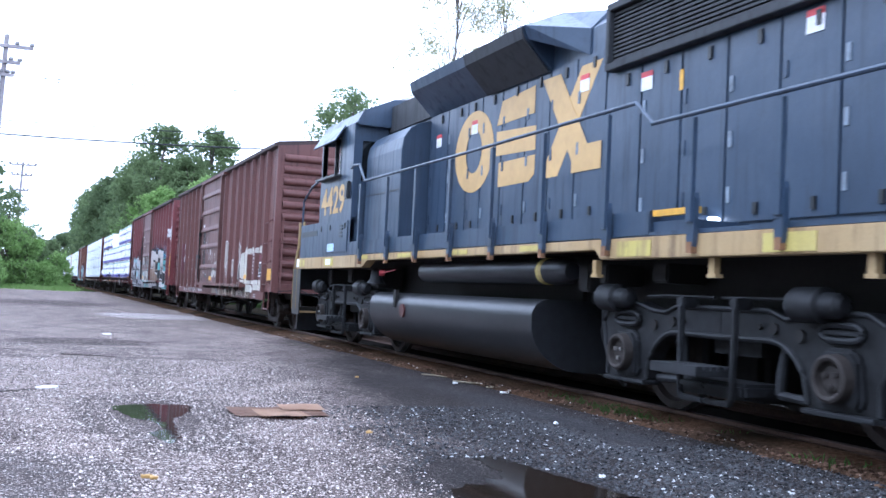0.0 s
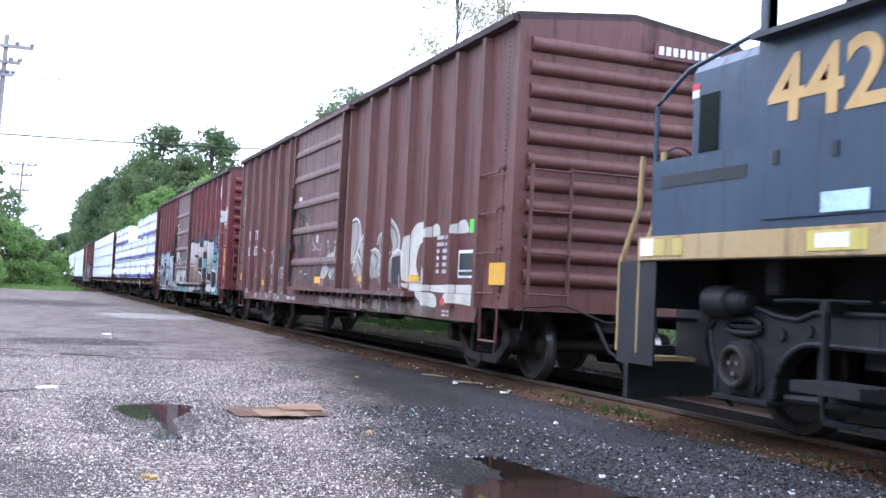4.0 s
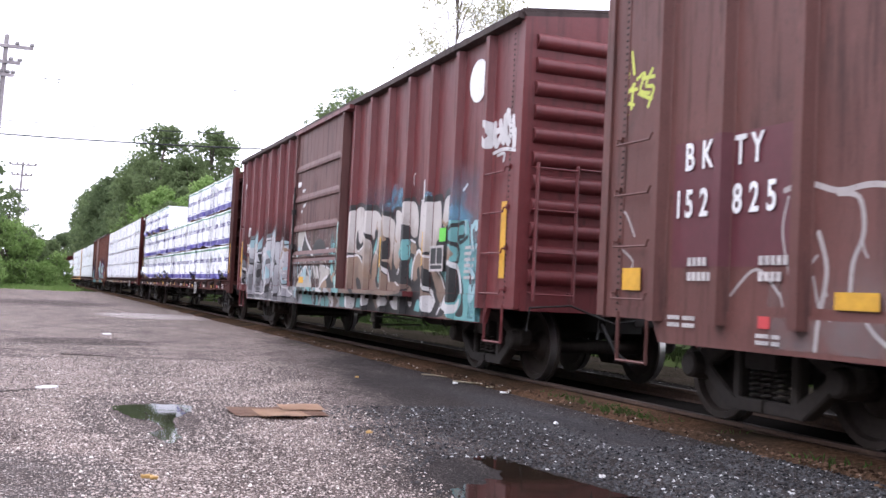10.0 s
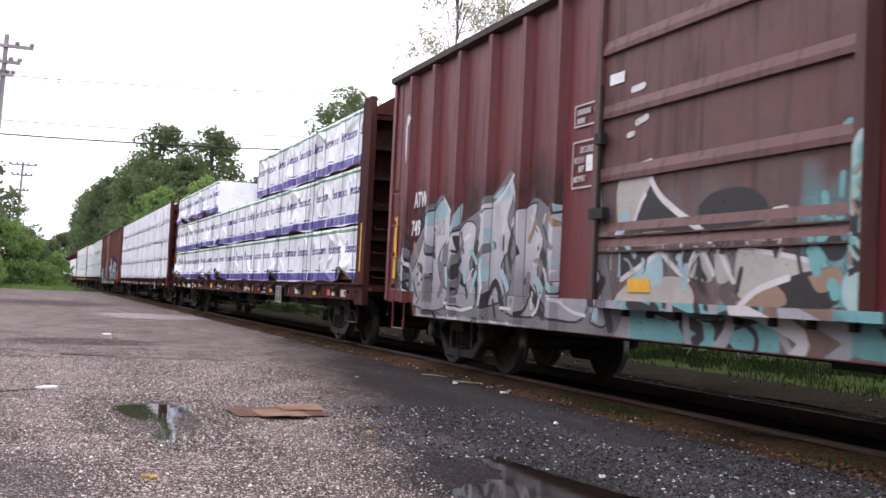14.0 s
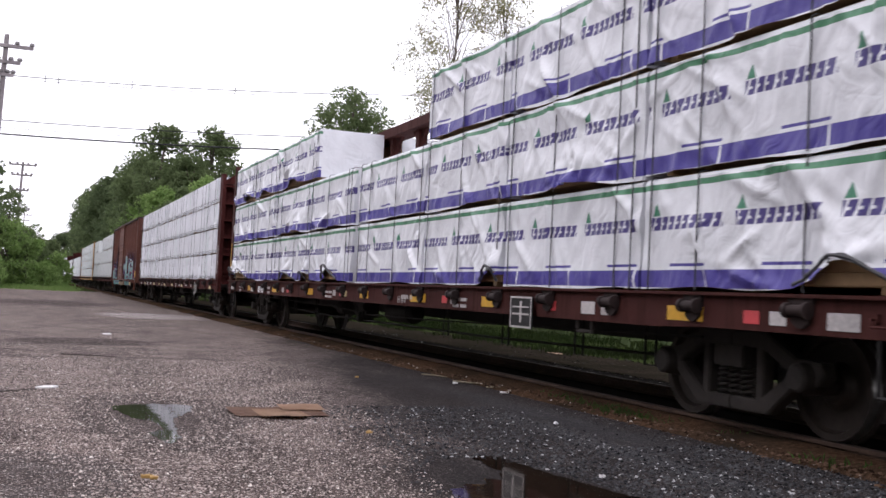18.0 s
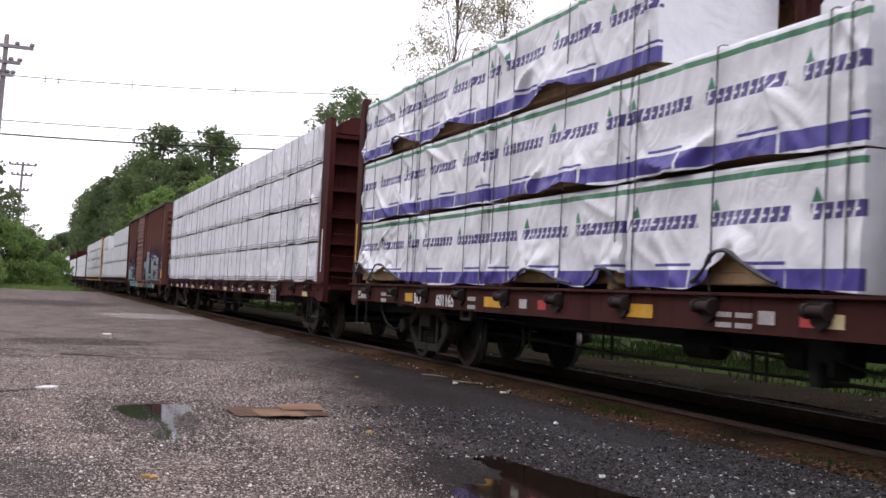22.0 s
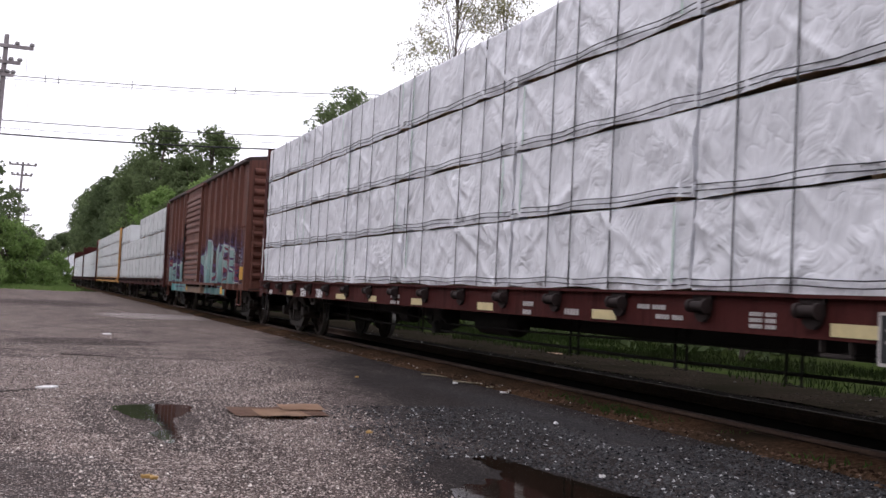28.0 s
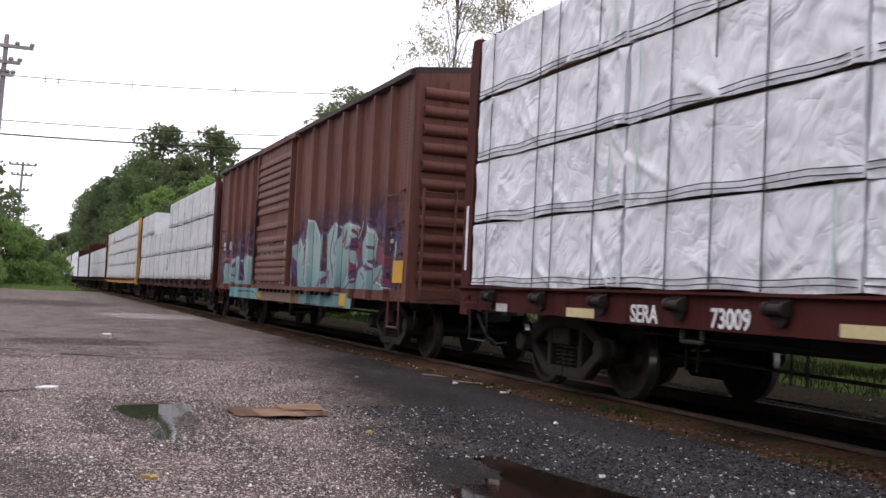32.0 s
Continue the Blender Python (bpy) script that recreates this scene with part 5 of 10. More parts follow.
for end_u, s in ((20.6, 1), (3.6, -1)):
    y0 = L(end_u)
    part("end_plate", boxes((-1.5, 1.5, min(y0, y0 + s * 0.06), max(y0, y0 + s * 0.06), 0.95, 1.57)), BLACK, loco)
    for i in range(3):
        z = 0.48 + i * 0.36
        for x in (-1.5, 0.9):
            part("stair_tread", boxes((x, x + 0.6, min(y0 + s * 0.02, y0 + s * 0.34), max(y0 + s * 0.02, y0 + s * 0.34), z, z + 0.035)), YELLOW_SILL if i == 0 else BLACK, loco)
    for x in (-1.52, -0.9, 0.88, 1.5):
        part("stair_side", boxes((x, x + 0.02, min(y0 - s * 0.25, y0 + s * 0.34), max(y0 - s * 0.25, y0 + s * 0.34), 0.45, 1.36)), BLACK, loco)
    part("plough", prism(bmesh.new(), [(-1.4, y0 + s * 0.4), (0, y0 + s * 0.75), (1.4, y0 + s * 0.4), (1.4, y0 + s * 0.33), (0, y0 + s * 0.68), (-1.4, y0 + s * 0.33)], "z", 0.12, 0.6), BLACK, loco)
    put("coupler", COUPLER, loco, "", pose(0, y0 + s * 0.62, 0, 0, 0, 0 if s < 0 else 180))
    hose(loco, y0, s)

# fuel tank, air reservoirs and gear under the frame
tank = [(-1.0, 0.98)]
for i in range(10):
    q_ = math.pi / 2 * i / 9
    tank.append((-1.24 - 0.20 * math.sin(q_), 0.78 + 0.20 * math.cos(q_)))
for i in range(1, 12):
    q_ = math.pi / 2 * i / 11
    tank.append((-0.80 - 0.64 * math.cos(q_), 0.72 - 0.54 * math.sin(q_)))
tank += [(-x, z) for x, z in tank[::-1]]
p, q = span(15.95, 10.15)
part("fuel_tank", prism(bmesh.new(), tank, "y", p, q), BLACK, loco, "rounded black fuel tank", smooth=True)
part("tank_saddle", boxes((-0.8, 0.8, p + 0.1, q - 0.1, 0.97, 1.2)), STEEL, loco)
for s in (-1, 1):
    rs = bmesh.new()
    tube(rs, [(s * 1.25, L(13.95), 1.29), (s * 1.25, L(13.9), 1.29), (s * 1.25, L(9.72), 1.29), (s * 1.25, L(9.62), 1.29)], [0.1, 0.145, 0.145, 0.09], 20)
    rv = part("air_reservoir", rs, BLACK, loco, "long black air reservoir", True)
    bd = bmesh.new()
    tube(bd, [(s * 1.25, L(10.2), 1.29), (s * 1.25, L(10.08), 1.29)], 0.148, 20)
    part("reservoir_band", bd, BRIGHT_YELLOW, rv, "yellow and white band")
fl = bmesh.new()
tube(fl, [(-1.46, L(14.35), 0.72), (-1.38, L(14.35), 0.72)], 0.1, 18)
part("fuel_filler", fl, plain("red_filler", (0.06, 0.016, 0.015), 0.5), loco, "dull red fuel filler")
part("sight_glass", boxes((-1.46, -1.40, L(14.75), L(14.66), 0.76, 1.02)), STEEL, loco)
kn = bmesh.new()
tube(kn, [(-1.5, L(15.35), 1.27), (-1.42, L(15.33), 1.27)], 0.042, 12)
tube(kn, [(-1.45, L(15.33), 1.27), (-1.40, L(14.9), 1.32)], 0.009, 6)
part("cutoff_knob", kn, plain("faded_red_knob", (0.34, 0.04, 0.045), 0.6), loco, "red fuel cut-off knob")
for u, w, z0 in ((9.45, 0.22, 1.08), (9.05, 0.14, 1.15), (16.5, 0.4, 1.05), (8.05, 0.25, 1.18), (19.2, 0.2, 1.1), (17.9, 0.3, 1.12)):
    part("equipment_box", boxes((-1.22, -0.8, L(u) - w / 2, L(u) + w / 2, z0, 1.36)), STEEL, loco, bevel=0.02)
for u in (8.75, 6.9, 5.2):
    part("jacking_lug", boxes((-1.49, -1.43, L(u) - 0.035, L(u) + 0.035, 1.24, 1.38), (-1.49, -1.42, L(u) - 0.06, L(u) + 0.06, 1.215, 1.245)), YELLOW_SILL, loco)

LOCO_R = 0.508
LOCO_WHEEL = wheelset_mesh("wheelset", LOCO_R)


bell = bmesh.new()
ring_profile(bell, [(0.0, 0.03), (0.02, 0.06), (0.08, 0.085), (0.18, 0.10), (0.24, 0.14), (0.25, 0.15)], 20)
bell.transform(Matrix.Translation((-1.3, L(16.12), 1.36)) @ Matrix.Rotation(math.pi / 2, 4, "Y"))
part("bell", bell, LOCO_TRUCK, loco, "grey bell under the frame", True)
# body fitted to camera view: broader, a little shorter and lower than drawn above
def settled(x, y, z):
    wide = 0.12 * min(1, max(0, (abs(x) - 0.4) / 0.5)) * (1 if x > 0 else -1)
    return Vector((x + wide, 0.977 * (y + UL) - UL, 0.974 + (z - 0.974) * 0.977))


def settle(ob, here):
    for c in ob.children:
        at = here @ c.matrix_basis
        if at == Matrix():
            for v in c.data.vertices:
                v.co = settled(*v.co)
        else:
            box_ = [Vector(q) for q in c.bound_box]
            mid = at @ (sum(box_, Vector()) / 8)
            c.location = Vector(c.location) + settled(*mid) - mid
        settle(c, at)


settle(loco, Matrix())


REAR_U = 6.98


def loco_truck(u):
    tr = new("truck")
    tr.parent = loco
    tr.location = (0, L(u), 0)
    for s in (-1, 1):
        m_ = Matrix.Translation((-0.12, 0, 0)) if s < 0 else MIRROR @ Matrix.Translation((-0.12, 0, 0))
        bm = bmesh.new()
        for e in (-1, 1):
            arch = [(e * (0.60 + 0.42 * math.sin(q)), 0.32 + 0.41 * math.cos(q)) for q in np.linspace(0, math.pi / 2, 9)]
            prism(bm, [(0, 0.99), (e * 0.60, 0.99), (e * 0.78, 0.93), (e * 1.02, 0.95), (e * 1.22, 1.0), (e * 1.60, 0.99), (e * 1.76, 0.92), (e * 1.83, 0.80), (e * 1.80, 0.62), (e * 1.74, 0.52), (e * 1.73, 0.31), (e * 1.66, 0.28), (e * 1.08, 0.28)] + arch[::-1] + [(0, 0.73)], "x", -1.20, -1.06)
        put("side_frame", mesh_of("side_frame", bm, LOCO_TRUCK, bevel=0.02), tr, "", m_)
        for e in (-1, 1):
            y = e * 1.3715
            edge_ = bmesh.new()
            tube(edge_, [(-1.205, 0, 0.745)] + [(-1.205, e * (0.60 + 0.44 * math.sin(q)), 0.32 + 0.43 * math.cos(q)) for q in np.linspace(0, math.pi / 2, 9)], 0.026, 8)
            tube(edge_, [(-1.205, 0, 0.975), (-1.205, e * 0.60, 0.975), (-1.205, e * 0.78, 0.915), (-1.205, e * 1.02, 0.935), (-1.205, e * 1.22, 0.985), (-1.205, e * 1.60, 0.975), (-1.205, e * 1.76, 0.90), (-1.205, e * 1.82, 0.80), (-1.205, e * 1.78, 0.60), (-1.205, e * 1.72, 0.50), (-1.205, e * 1.72, 0.31)], 0.022, 8)
            put("frame_flange", mesh_of("frame_flange", edge_, LOCO_TRUCK, True), tr, "", m_)
            j = bmesh.new()
            prism(j, [(y - 0.20, 0.32), (y + 0.20, 0.32), (y + 0.23, 0.40), (y + 0.20, 0.66), (y + 0.13, 0.74), (y - 0.13, 0.74), (y - 0.20, 0.66), (y - 0.23, 0.40)], "x", -1.26, -1.0)
            put("journal_box", mesh_of("journal_box", j, LOCO_TRUCK, bevel=0.03), tr, "", m_)
            c = bmesh.new()
            ring_profile(c, [(-1.30, 0.02), (-1.30, 0.085), (-1.285, 0.095), (-1.285, 0.115), (-1.335, 0.125), (-1.345, 0.145), (-1.335, 0.165), (-1.25, 0.175)], 28)
            c.transform(Matrix.Translation((0, y, 0.53)))
            put("journal_cap", mesh_of("journal_cap", c, TRUCK, True), tr, "round bearing cap", m_)
            bolt = bmesh.new()
            for q in range(3):
                cy, cz = y + 0.055 * math.cos(q * 2.09 + 0.5), 0.53 + 0.055 * math.sin(q * 2.09 + 0.5)
                tube(bolt, [(-1.325, cy, cz), (-1.29, cy, cz)], 0.02, 6)
            put("bolt_ring", mesh_of("bolt_ring", bolt, TREAD if e > 0 else TRUCK), tr, "worn bolt heads", m_)
            # oblong spring seat over the box
            seat = bmesh.new()
            tube(seat, [(-1.225, y + 0.20 * math.copysign(abs(math.cos(q)) ** 0.5, math.cos(q)), 0.845 + 0.055 * math.sin(q)) for q in np.linspace(0, 2 * math.pi, 25)], 0.026, 8)
            box(seat, -1.235, -1.19, y - 0.17, y + 0.17, 0.83, 0.86)
            put("spring_seat", mesh_of("spring_seat", seat, LOCO_TRUCK, True), tr, "", m_)
            yb = 1.55 if e > 0 else -1.15
            bc = bmesh.new()
            tube(bc, [(-1.27, yb - 0.30, 1.03), (-1.27, yb - 0.26, 1.03), (-1.27, yb - 0.12, 1.03), (-1.27, yb - 0.10, 1.03), (-1.27, yb + 0.16, 1.03), (-1.27, yb + 0.20, 1.03), (-1.27, yb + 0.24, 1.03)], [0.05, 0.09, 0.095, 0.13, 0.13, 0.11, 0.04], 18)
            put("brake_cylinder", mesh_of("brake_cylinder", bc, LOCO_TRUCK, True), tr, "", m_)
            tie = boxes((-1.27, -1.08, y - 0.36, y + 0.33, 0.26, 0.30))
            put("pedestal_tie_bar", mesh_of("pedestal_tie_bar", tie, LOCO_TRUCK, bevel=0.01), tr, "", m_)
            sh = boxes((-0.80, -0.68, y - e * 0.62 - 0.05, y - e * 0.62 + 0.05, 0.3, 0.75))
            put("brake_shoe", mesh_of("brake_shoe", sh, LOCO_TRUCK, bevel=0.01), tr, "", m_)
            link = bmesh.new()
            tube(link, [(-1.10, e * 0.62, 0.34), (-1.12, e * 0.98, 0.33)], 0.035, 8)
            tube(link, [(-1.08, e * 0.66, 0.72), (-1.10, e * 0.63, 0.50), (-1.10, e * 0.62, 0.34)], 0.04, 8)
            put("brake_link", mesh_of("brake_link", link, LOCO_TRUCK, True), tr, "", m_)
            pipe = bmesh.new()
            tube(pipe, [(-1.23, e * 0.05, 1.06), (-1.23, e * 0.8, 1.06), (-1.24, e * 1.0, 1.05)], 0.016, 6)
            tube(pipe, [(-1.20, e * 1.84, 0.9), (-1.16, e * 1.93, 0.7), (-1.0, e * 1.98, 0.3), (-0.85, e * 1.98, 0.16)], 0.022, 6)
            put("air_pipe", mesh_of("air_pipe", pipe, LOCO_TRUCK, True), tr, "", m_)
            for cy, cz, cr in ((0.66, 0.84, 0.045), (0.95, 0.80, 0.05), (0.50, 0.85, 0.022)):
                boss = bmesh.new()
                tube(boss, [(-1.225, e * cy, cz), (-1.19, e * cy, cz)], cr, 12)
                put("frame_boss", mesh_of("frame_boss", boss, STEEL), tr, "", m_)
            hg = bmesh.new()
            prism(hg, [(e * 0.33, 1.03), (e * 0.39, 1.03), (e * 0.37, 0.27), (e * 0.33, 0.21), (0, 0.21), (0, 0.25), (e * 0.30, 0.26), (e * 0.32, 0.30)], "x", -1.36, -1.31)
            box(hg, -1.36, -1.30, min(0, e * 0.33), max(0, e * 0.33), 0.33, 0.375)
            box(hg, -1.36, -1.20, e * 0.355 - 0.05, e * 0.355 + 0.05, 0.97, 1.06)
            put("swing_hanger", mesh_of("swing_hanger", hg, LOCO_TRUCK, bevel=0.012), tr, "", m_)
        pl = bmesh.new()
        for i in range(5):
            box(pl, -1.62 + i * 0.07, -1.565 + i * 0.07, -0.28, 0.36, 0.485, 0.52)
        box(pl, -1.62, -1.27, -0.28, -0.24, 0.44, 0.487)
        box(pl, -1.62, -1.27, 0.32, 0.36, 0.44, 0.487)
        box(pl, -1.625, -1.60, -0.28, 0.36, 0.44, 0.52)
        put("step_tread", mesh_of("step_tread", pl, LOCO_TRUCK, bevel=0.005), tr, "slatted steel step", m_)
        put("spring_plank", mesh_of("spring_plank", boxes((-1.30, -0.9, -0.44, 0.44, 0.27, 0.40)), LOCO_TRUCK, bevel=0.03), tr, "", m_)
    put("bolster", mesh_of("bolster", boxes((-1.15, 1.15, -0.3, 0.3, 0.6, 0.9)), LOCO_TRUCK), tr)
    for e in (-0.75, 0.75):
        put("traction_motor", mesh_of("traction_motor", boxes((-0.62, 0.62, e - 0.42, e + 0.42, 0.16, 0.92)), STEEL, bevel=0.08), tr)
    put("truck_transom", mesh_of("truck_transom", boxes((-1.04, 1.04, -1.85, -1.68, 0.5, 0.98), (-1.04, 1.04, 1.68, 1.85, 0.5, 0.98), (-1.04, 1.04, -1.7, 1.7, 0.86, 0.98)), STEEL), tr)
    for e in (-1.3715, 1.3715):
        w = put("wheelset", LOCO_WHEEL, tr, "steel wheelset with polished treads", Matrix.Translation((0, e, LOCO_R)))
        WHEELS.append((w, LOCO_R, (0, e, LOCO_R), 0.1))


loco_truck(REAR_U)
loco_truck(17.70)


# ---- ground
def ground_material():
    """Worn asphalt: bright and dark grit in a dark binder, damp patches, and a dark oily strip along the track with the
    train's dark reflection painted in.
    """
    k = Nodes("wet_gravelly_asphalt")
    co = k.coord()
    x, y, z = k.xyz(co)
    big = k.noise(k.mapped(co, (1, 0.45, 1)), 0.30, 5, 0.6)
    mid = k.noise(co, 1.1, 6, 0.62)
    small = k.noise(co, 6.0, 5, 0.65)

    def grains(scale):
        cells = k.n("TexVoronoi")
        k.put(cells.inputs["Vector"], co)
        cells.inputs["Scale"].default_value = scale
        return cells.outputs["Distance"], k.xyz(cells.outputs["Color"])[0]

    def spot(cx, cy, rx, ry, ragged=0.6):
        """A ragged patch of the lot: 1 inside, 0 outside."""
        dx = k.math("MULTIPLY", k.math("SUBTRACT", x, cx), 1 / rx)
        dy = k.math("MULTIPLY", k.math("SUBTRACT", y, cy), 1 / ry)
        d = k.math("SQRT", k.math("ADD", k.math("MULTIPLY", dx, dx), k.math("MULTIPLY", dy, dy)))
        d = k.math("ADD", d, k.math("MULTIPLY", k.math("SUBTRACT", k.math("ADD", k.math("MULTIPLY", mid, 0.6), k.math("MULTIPLY", small, 0.4)), 0.5), ragged * 2))
        return k.ramp(d, 1.08, 0.85)
    d1, h1 = grains(82.0)
    d2, h2 = grains(44.0)
    ring = spot(1.02, 8.8, 0.72, 2.0, 0.9)
    shore = spot(2.75, 5.4, 0.72, 1.5)
    stain = spot(0.85, 18.9, 1.35, 1.1, 0.35)
    film = spot(0.05, 6.05, 0.58, 1.15, 1.0)
    pale = spot(3.6, 33.5, 1.7, 2.6, 0.5)
    far = spot(0.8, 46.0, 2.6, 5.0, 0.8)
    damp = k.ramp(k.math("ADD", k.math("MULTIPLY", big, 0.5), k.math("MULTIPLY", mid, 0.5)), 0.54, 0.44)
    damp = k.math("MULTIPLY", damp, 0.5)
    for m in (ring, shore, stain, film, far):
        damp = k.math("MAXIMUM", damp, m)
    edge = k.math("ADD", k.math("SUBTRACT", x, k.math("MULTIPLY", y, 0.19)), k.math("MULTIPLY", k.math("SUBTRACT", k.noise(k.mapped(co, (1, 0.3, 1)), 0.9, 5), 0.5), 2.6))
    oily = k.ramp(edge, 0.45, 1.75)
    binder = k.mix(k.ramp(mid, 0.35, 0.65), (0.175, 0.132, 0.118), (0.325, 0.253, 0.228))
    binder = k.mix(k.math("MULTIPLY", k.ramp(small, 0.55, 0.70), 0.6), binder, (0.045, 0.036, 0.033))
    binder = k.mix(k.math("MULTIPLY", damp, 0.82), binder, (0.050, 0.038, 0.036))
    # Far pale patch: sky sheen on wet asphalt, put into the colour
    binder = k.mix(k.math("MULTIPLY", pale, 0.8), binder, (0.55, 0.50, 0.48))
    # Oily dark side; the train's dark reflection is painted in here too
    binder = k.mix(k.math("MULTIPLY", oily, 0.9), binder, (0.020, 0.0197, 0.0207))
    # a smooth damp band and a dusty streak between the stones and the dirt
    wander = k.math("ADD", x, k.math("MULTIPLY", k.math("SUBTRACT", mid, 0.5), 0.5))
    band_ = k.math("MULTIPLY", k.math("MULTIPLY", k.math("MULTIPLY", k.ramp(wander, 4.1, 4.5), k.ramp(wander, 5.1, 4.75)), k.ramp(y, 14.0, 9.0)), k.ramp(y, 5.9, 7.2))
    dusty = k.math("MULTIPLY", k.math("MULTIPLY", k.ramp(wander, 3.85, 4.1), k.ramp(wander, 4.4, 4.15)), k.math("MULTIPLY", k.ramp(y, 9.5, 7.5), k.ramp(y, 2.2, 4.4)))
    binder = k.mix(k.math("MULTIPLY", band_, 0.85), binder, (0.026, 0.026, 0.029))
    binder = k.mix(k.math("MULTIPLY", dusty, 0.75), binder, (0.105, 0.105, 0.11))
    gaps = k.math("MULTIPLY", k.math("MULTIPLY", k.ramp(d1, 0.40, 0.58), 0.85), k.ramp(band_, 0, 1, 1.0, 0.15))
    col = k.mix(gaps, binder, (0.022, 0.018, 0.017))
    amount = k.math("MULTIPLY", k.ramp(oily, 0, 1, 1.0, 0.16), k.ramp(damp, 0, 1, 1.0, 0.55))
    fine = k.math("MULTIPLY", k.ramp(h1, 0.55, 0.95), k.ramp(d1, 0.50, 0.36))
    coarse = k.math("MULTIPLY", k.ramp(h2, 0.80, 0.92), k.ramp(d2, 0.45, 0.30))
    col = k.mix(k.math("MULTIPLY", k.math("MULTIPLY", fine, 0.9), amount), col, (0.68, 0.585, 0.54))
    col = k.mix(k.math("MULTIPLY", k.math("MULTIPLY", coarse, 0.9), amount), col, (0.78, 0.71, 0.66))
    h = k.math("ADD", k.math("MULTIPLY", k.math("SUBTRACT", 1.0, d2), 0.8), k.math("ADD", k.math("MULTIPLY", k.math("SUBTRACT", 1.0, d1), 0.6), k.math("MULTIPLY", small, 1.2)))
    node = k.n("Bump")
    k.put(node.inputs["Height"], h)
    k.put(node.inputs["Strength"], k.ramp(k.math("MAXIMUM", k.math("MAXIMUM", film, ring), band_), 0, 1, 0.9, 0.3))
    node.inputs["Distance"].default_value = 0.02
    k.put(k.b.inputs["Normal"], node.outputs[0])
    wet = k.math("MULTIPLY", film, k.ramp(small, 0.40, 0.62))
    wet = k.math("MAXIMUM", wet, k.math("MULTIPLY", band_, 0.8))
    return k.end(col, k.ramp(wet, 0, 1, 0.8, 0.5), 0, 0.025)


def soil_material(name, a, b, c, scale=14):
    k = Nodes(name)
    co = k.coord()
    n1 = k.noise(co, scale, 6, 0.65)
    n2 = k.noise(co, 0.8, 4)
    col = k.mix(k.ramp(n1, 0.35, 0.65), a, b)
    col = k.mix(k.ramp(n2, 0.4, 0.65), col, c)
    k.bump(n1, 0.8, 0.03)
    return k.end(col, 0.95, 0, 0.0)


ASPHALT = ground_material()
DIRT = soil_material("rusty_brown_trackside_dirt", (0.042, 0.026, 0.017), (0.125, 0.072, 0.044), (0.034, 0.026, 0.019), 26)
# Track bed near black: shade under the train is put into its colour
BALLAST = soil_material("shade_darkened_ballast", (0.006, 0.0055, 0.005), (0.015, 0.0135, 0.0125), (0.009, 0.008, 0.0075), 22)
GRASSY = soil_material("grass_and_soil", (0.022, 0.036, 0.010), (0.042, 0.062, 0.016), (0.034, 0.040, 0.018), 5)
BANK = soil_material("grey_stony_soil", (0.009, 0.007, 0.0055), (0.042, 0.034, 0.026), (0.016, 0.015, 0.010), 16)

bm = bmesh.new()
for x0, x1, y0, y1, z in ((-400, 500, -150, 1500, -0.03),):
    box(bm, x0, x1, y0, y1, z - 0.3, z)
tagged(part("ground", bm, GRASSY, None, "grassy ground that runs to the trees"), category="ground", kind="structure")
bm = bmesh.new()
box(bm, -40, 5.3, -30, 88, -0.1, 0.0)
tagged(part("pavement", bm, ASPHALT, None, "wet worn asphalt lot with loose grit"), category="pavement", kind="structure")


def strip(name, x_of, ny, y0, y1, material, label, category):
    """A long strip of ground; x_of(y) gives rows of (x, z)."""
    bm = bmesh.new()
    prev = None
    for j in range(ny + 1):
        y = y0 + (y1 - y0) * (j / ny) ** 1.7
        row = [bm.verts.new((x, y, z)) for x, z in x_of(y)]
        if prev:
            for i in range(len(row) - 1):
                bm.faces.new((prev[i], prev[i + 1], row[i + 1], row[i]))
        prev = row
    return tagged(part(name, bm, material, None, label, True), category=category, kind="structure")


def dirt_rows(y):
    w = 5.22 + 0.16 * noise.noise((y * 0.5, 1.0, 0)) + 0.07 * noise.noise((y * 2.1, 4.0, 0))
    rows = [(w - 0.05, -0.01), (w, 0.006)]
    for i in range(1, 7):
        x = w + (5.745 - w) * i / 6
        rows.append((x, 0.012 + 0.062 * i / 6 + 0.018 * noise.noise((x * 7, y * 3, 2))))
    return rows


def bed_rows(y):
    out = []
    for i in range(25):
        x = 5.70 + (8.7 - 5.70) * i / 24
        low = -0.005 if x < 6.1 else -0.02
        out.append((x, max(-0.02, low + 0.022 * noise.noise((x * 6, y * 2.5, 5)))))
    return out


def bank_rows(y):
    return [(8.68 + 2.2 * i / 10, -0.028 + 0.03 * noise.noise((i * 1.7, y * 0.9, 8)) + 0.02) for i in range(11)]


strip("trackside_dirt", dirt_rows, 300, -25.0, 300, DIRT, "rusty brown dirt strip beside the rail", "dirt")
strip("track_bed", bed_rows, 260, -20, 700, BALLAST, "ballast under the rails, darkened for the train's shade", "ballast")
strip("far_side_soil", bank_rows, 160, -20, 300, BANK, "grey stony soil beyond the rails", "soil")

# rails
def rail_mesh():
    bm = bmesh.new()
    prism(bm, [(-0.07, -0.15), (0.07, -0.15), (0.07, -0.135), (0.012, -0.11), (0.012, -0.045), (0.036, -0.035), (0.036, -0.006), (0.028, 0), (-0.028, 0), (-0.036, -0.006), (-0.036, -0.035), (-0.012, -0.045), (-0.012, -0.11), (-0.07, -0.135)], "y", -30, 700)
    for f in bm.faces:
        if f.calc_center_median().z > -0.004:
            f.material_index = 1
    return mesh_of("rail", bm, [RAILSIDE, RAILTOP])


rail = rail_mesh()
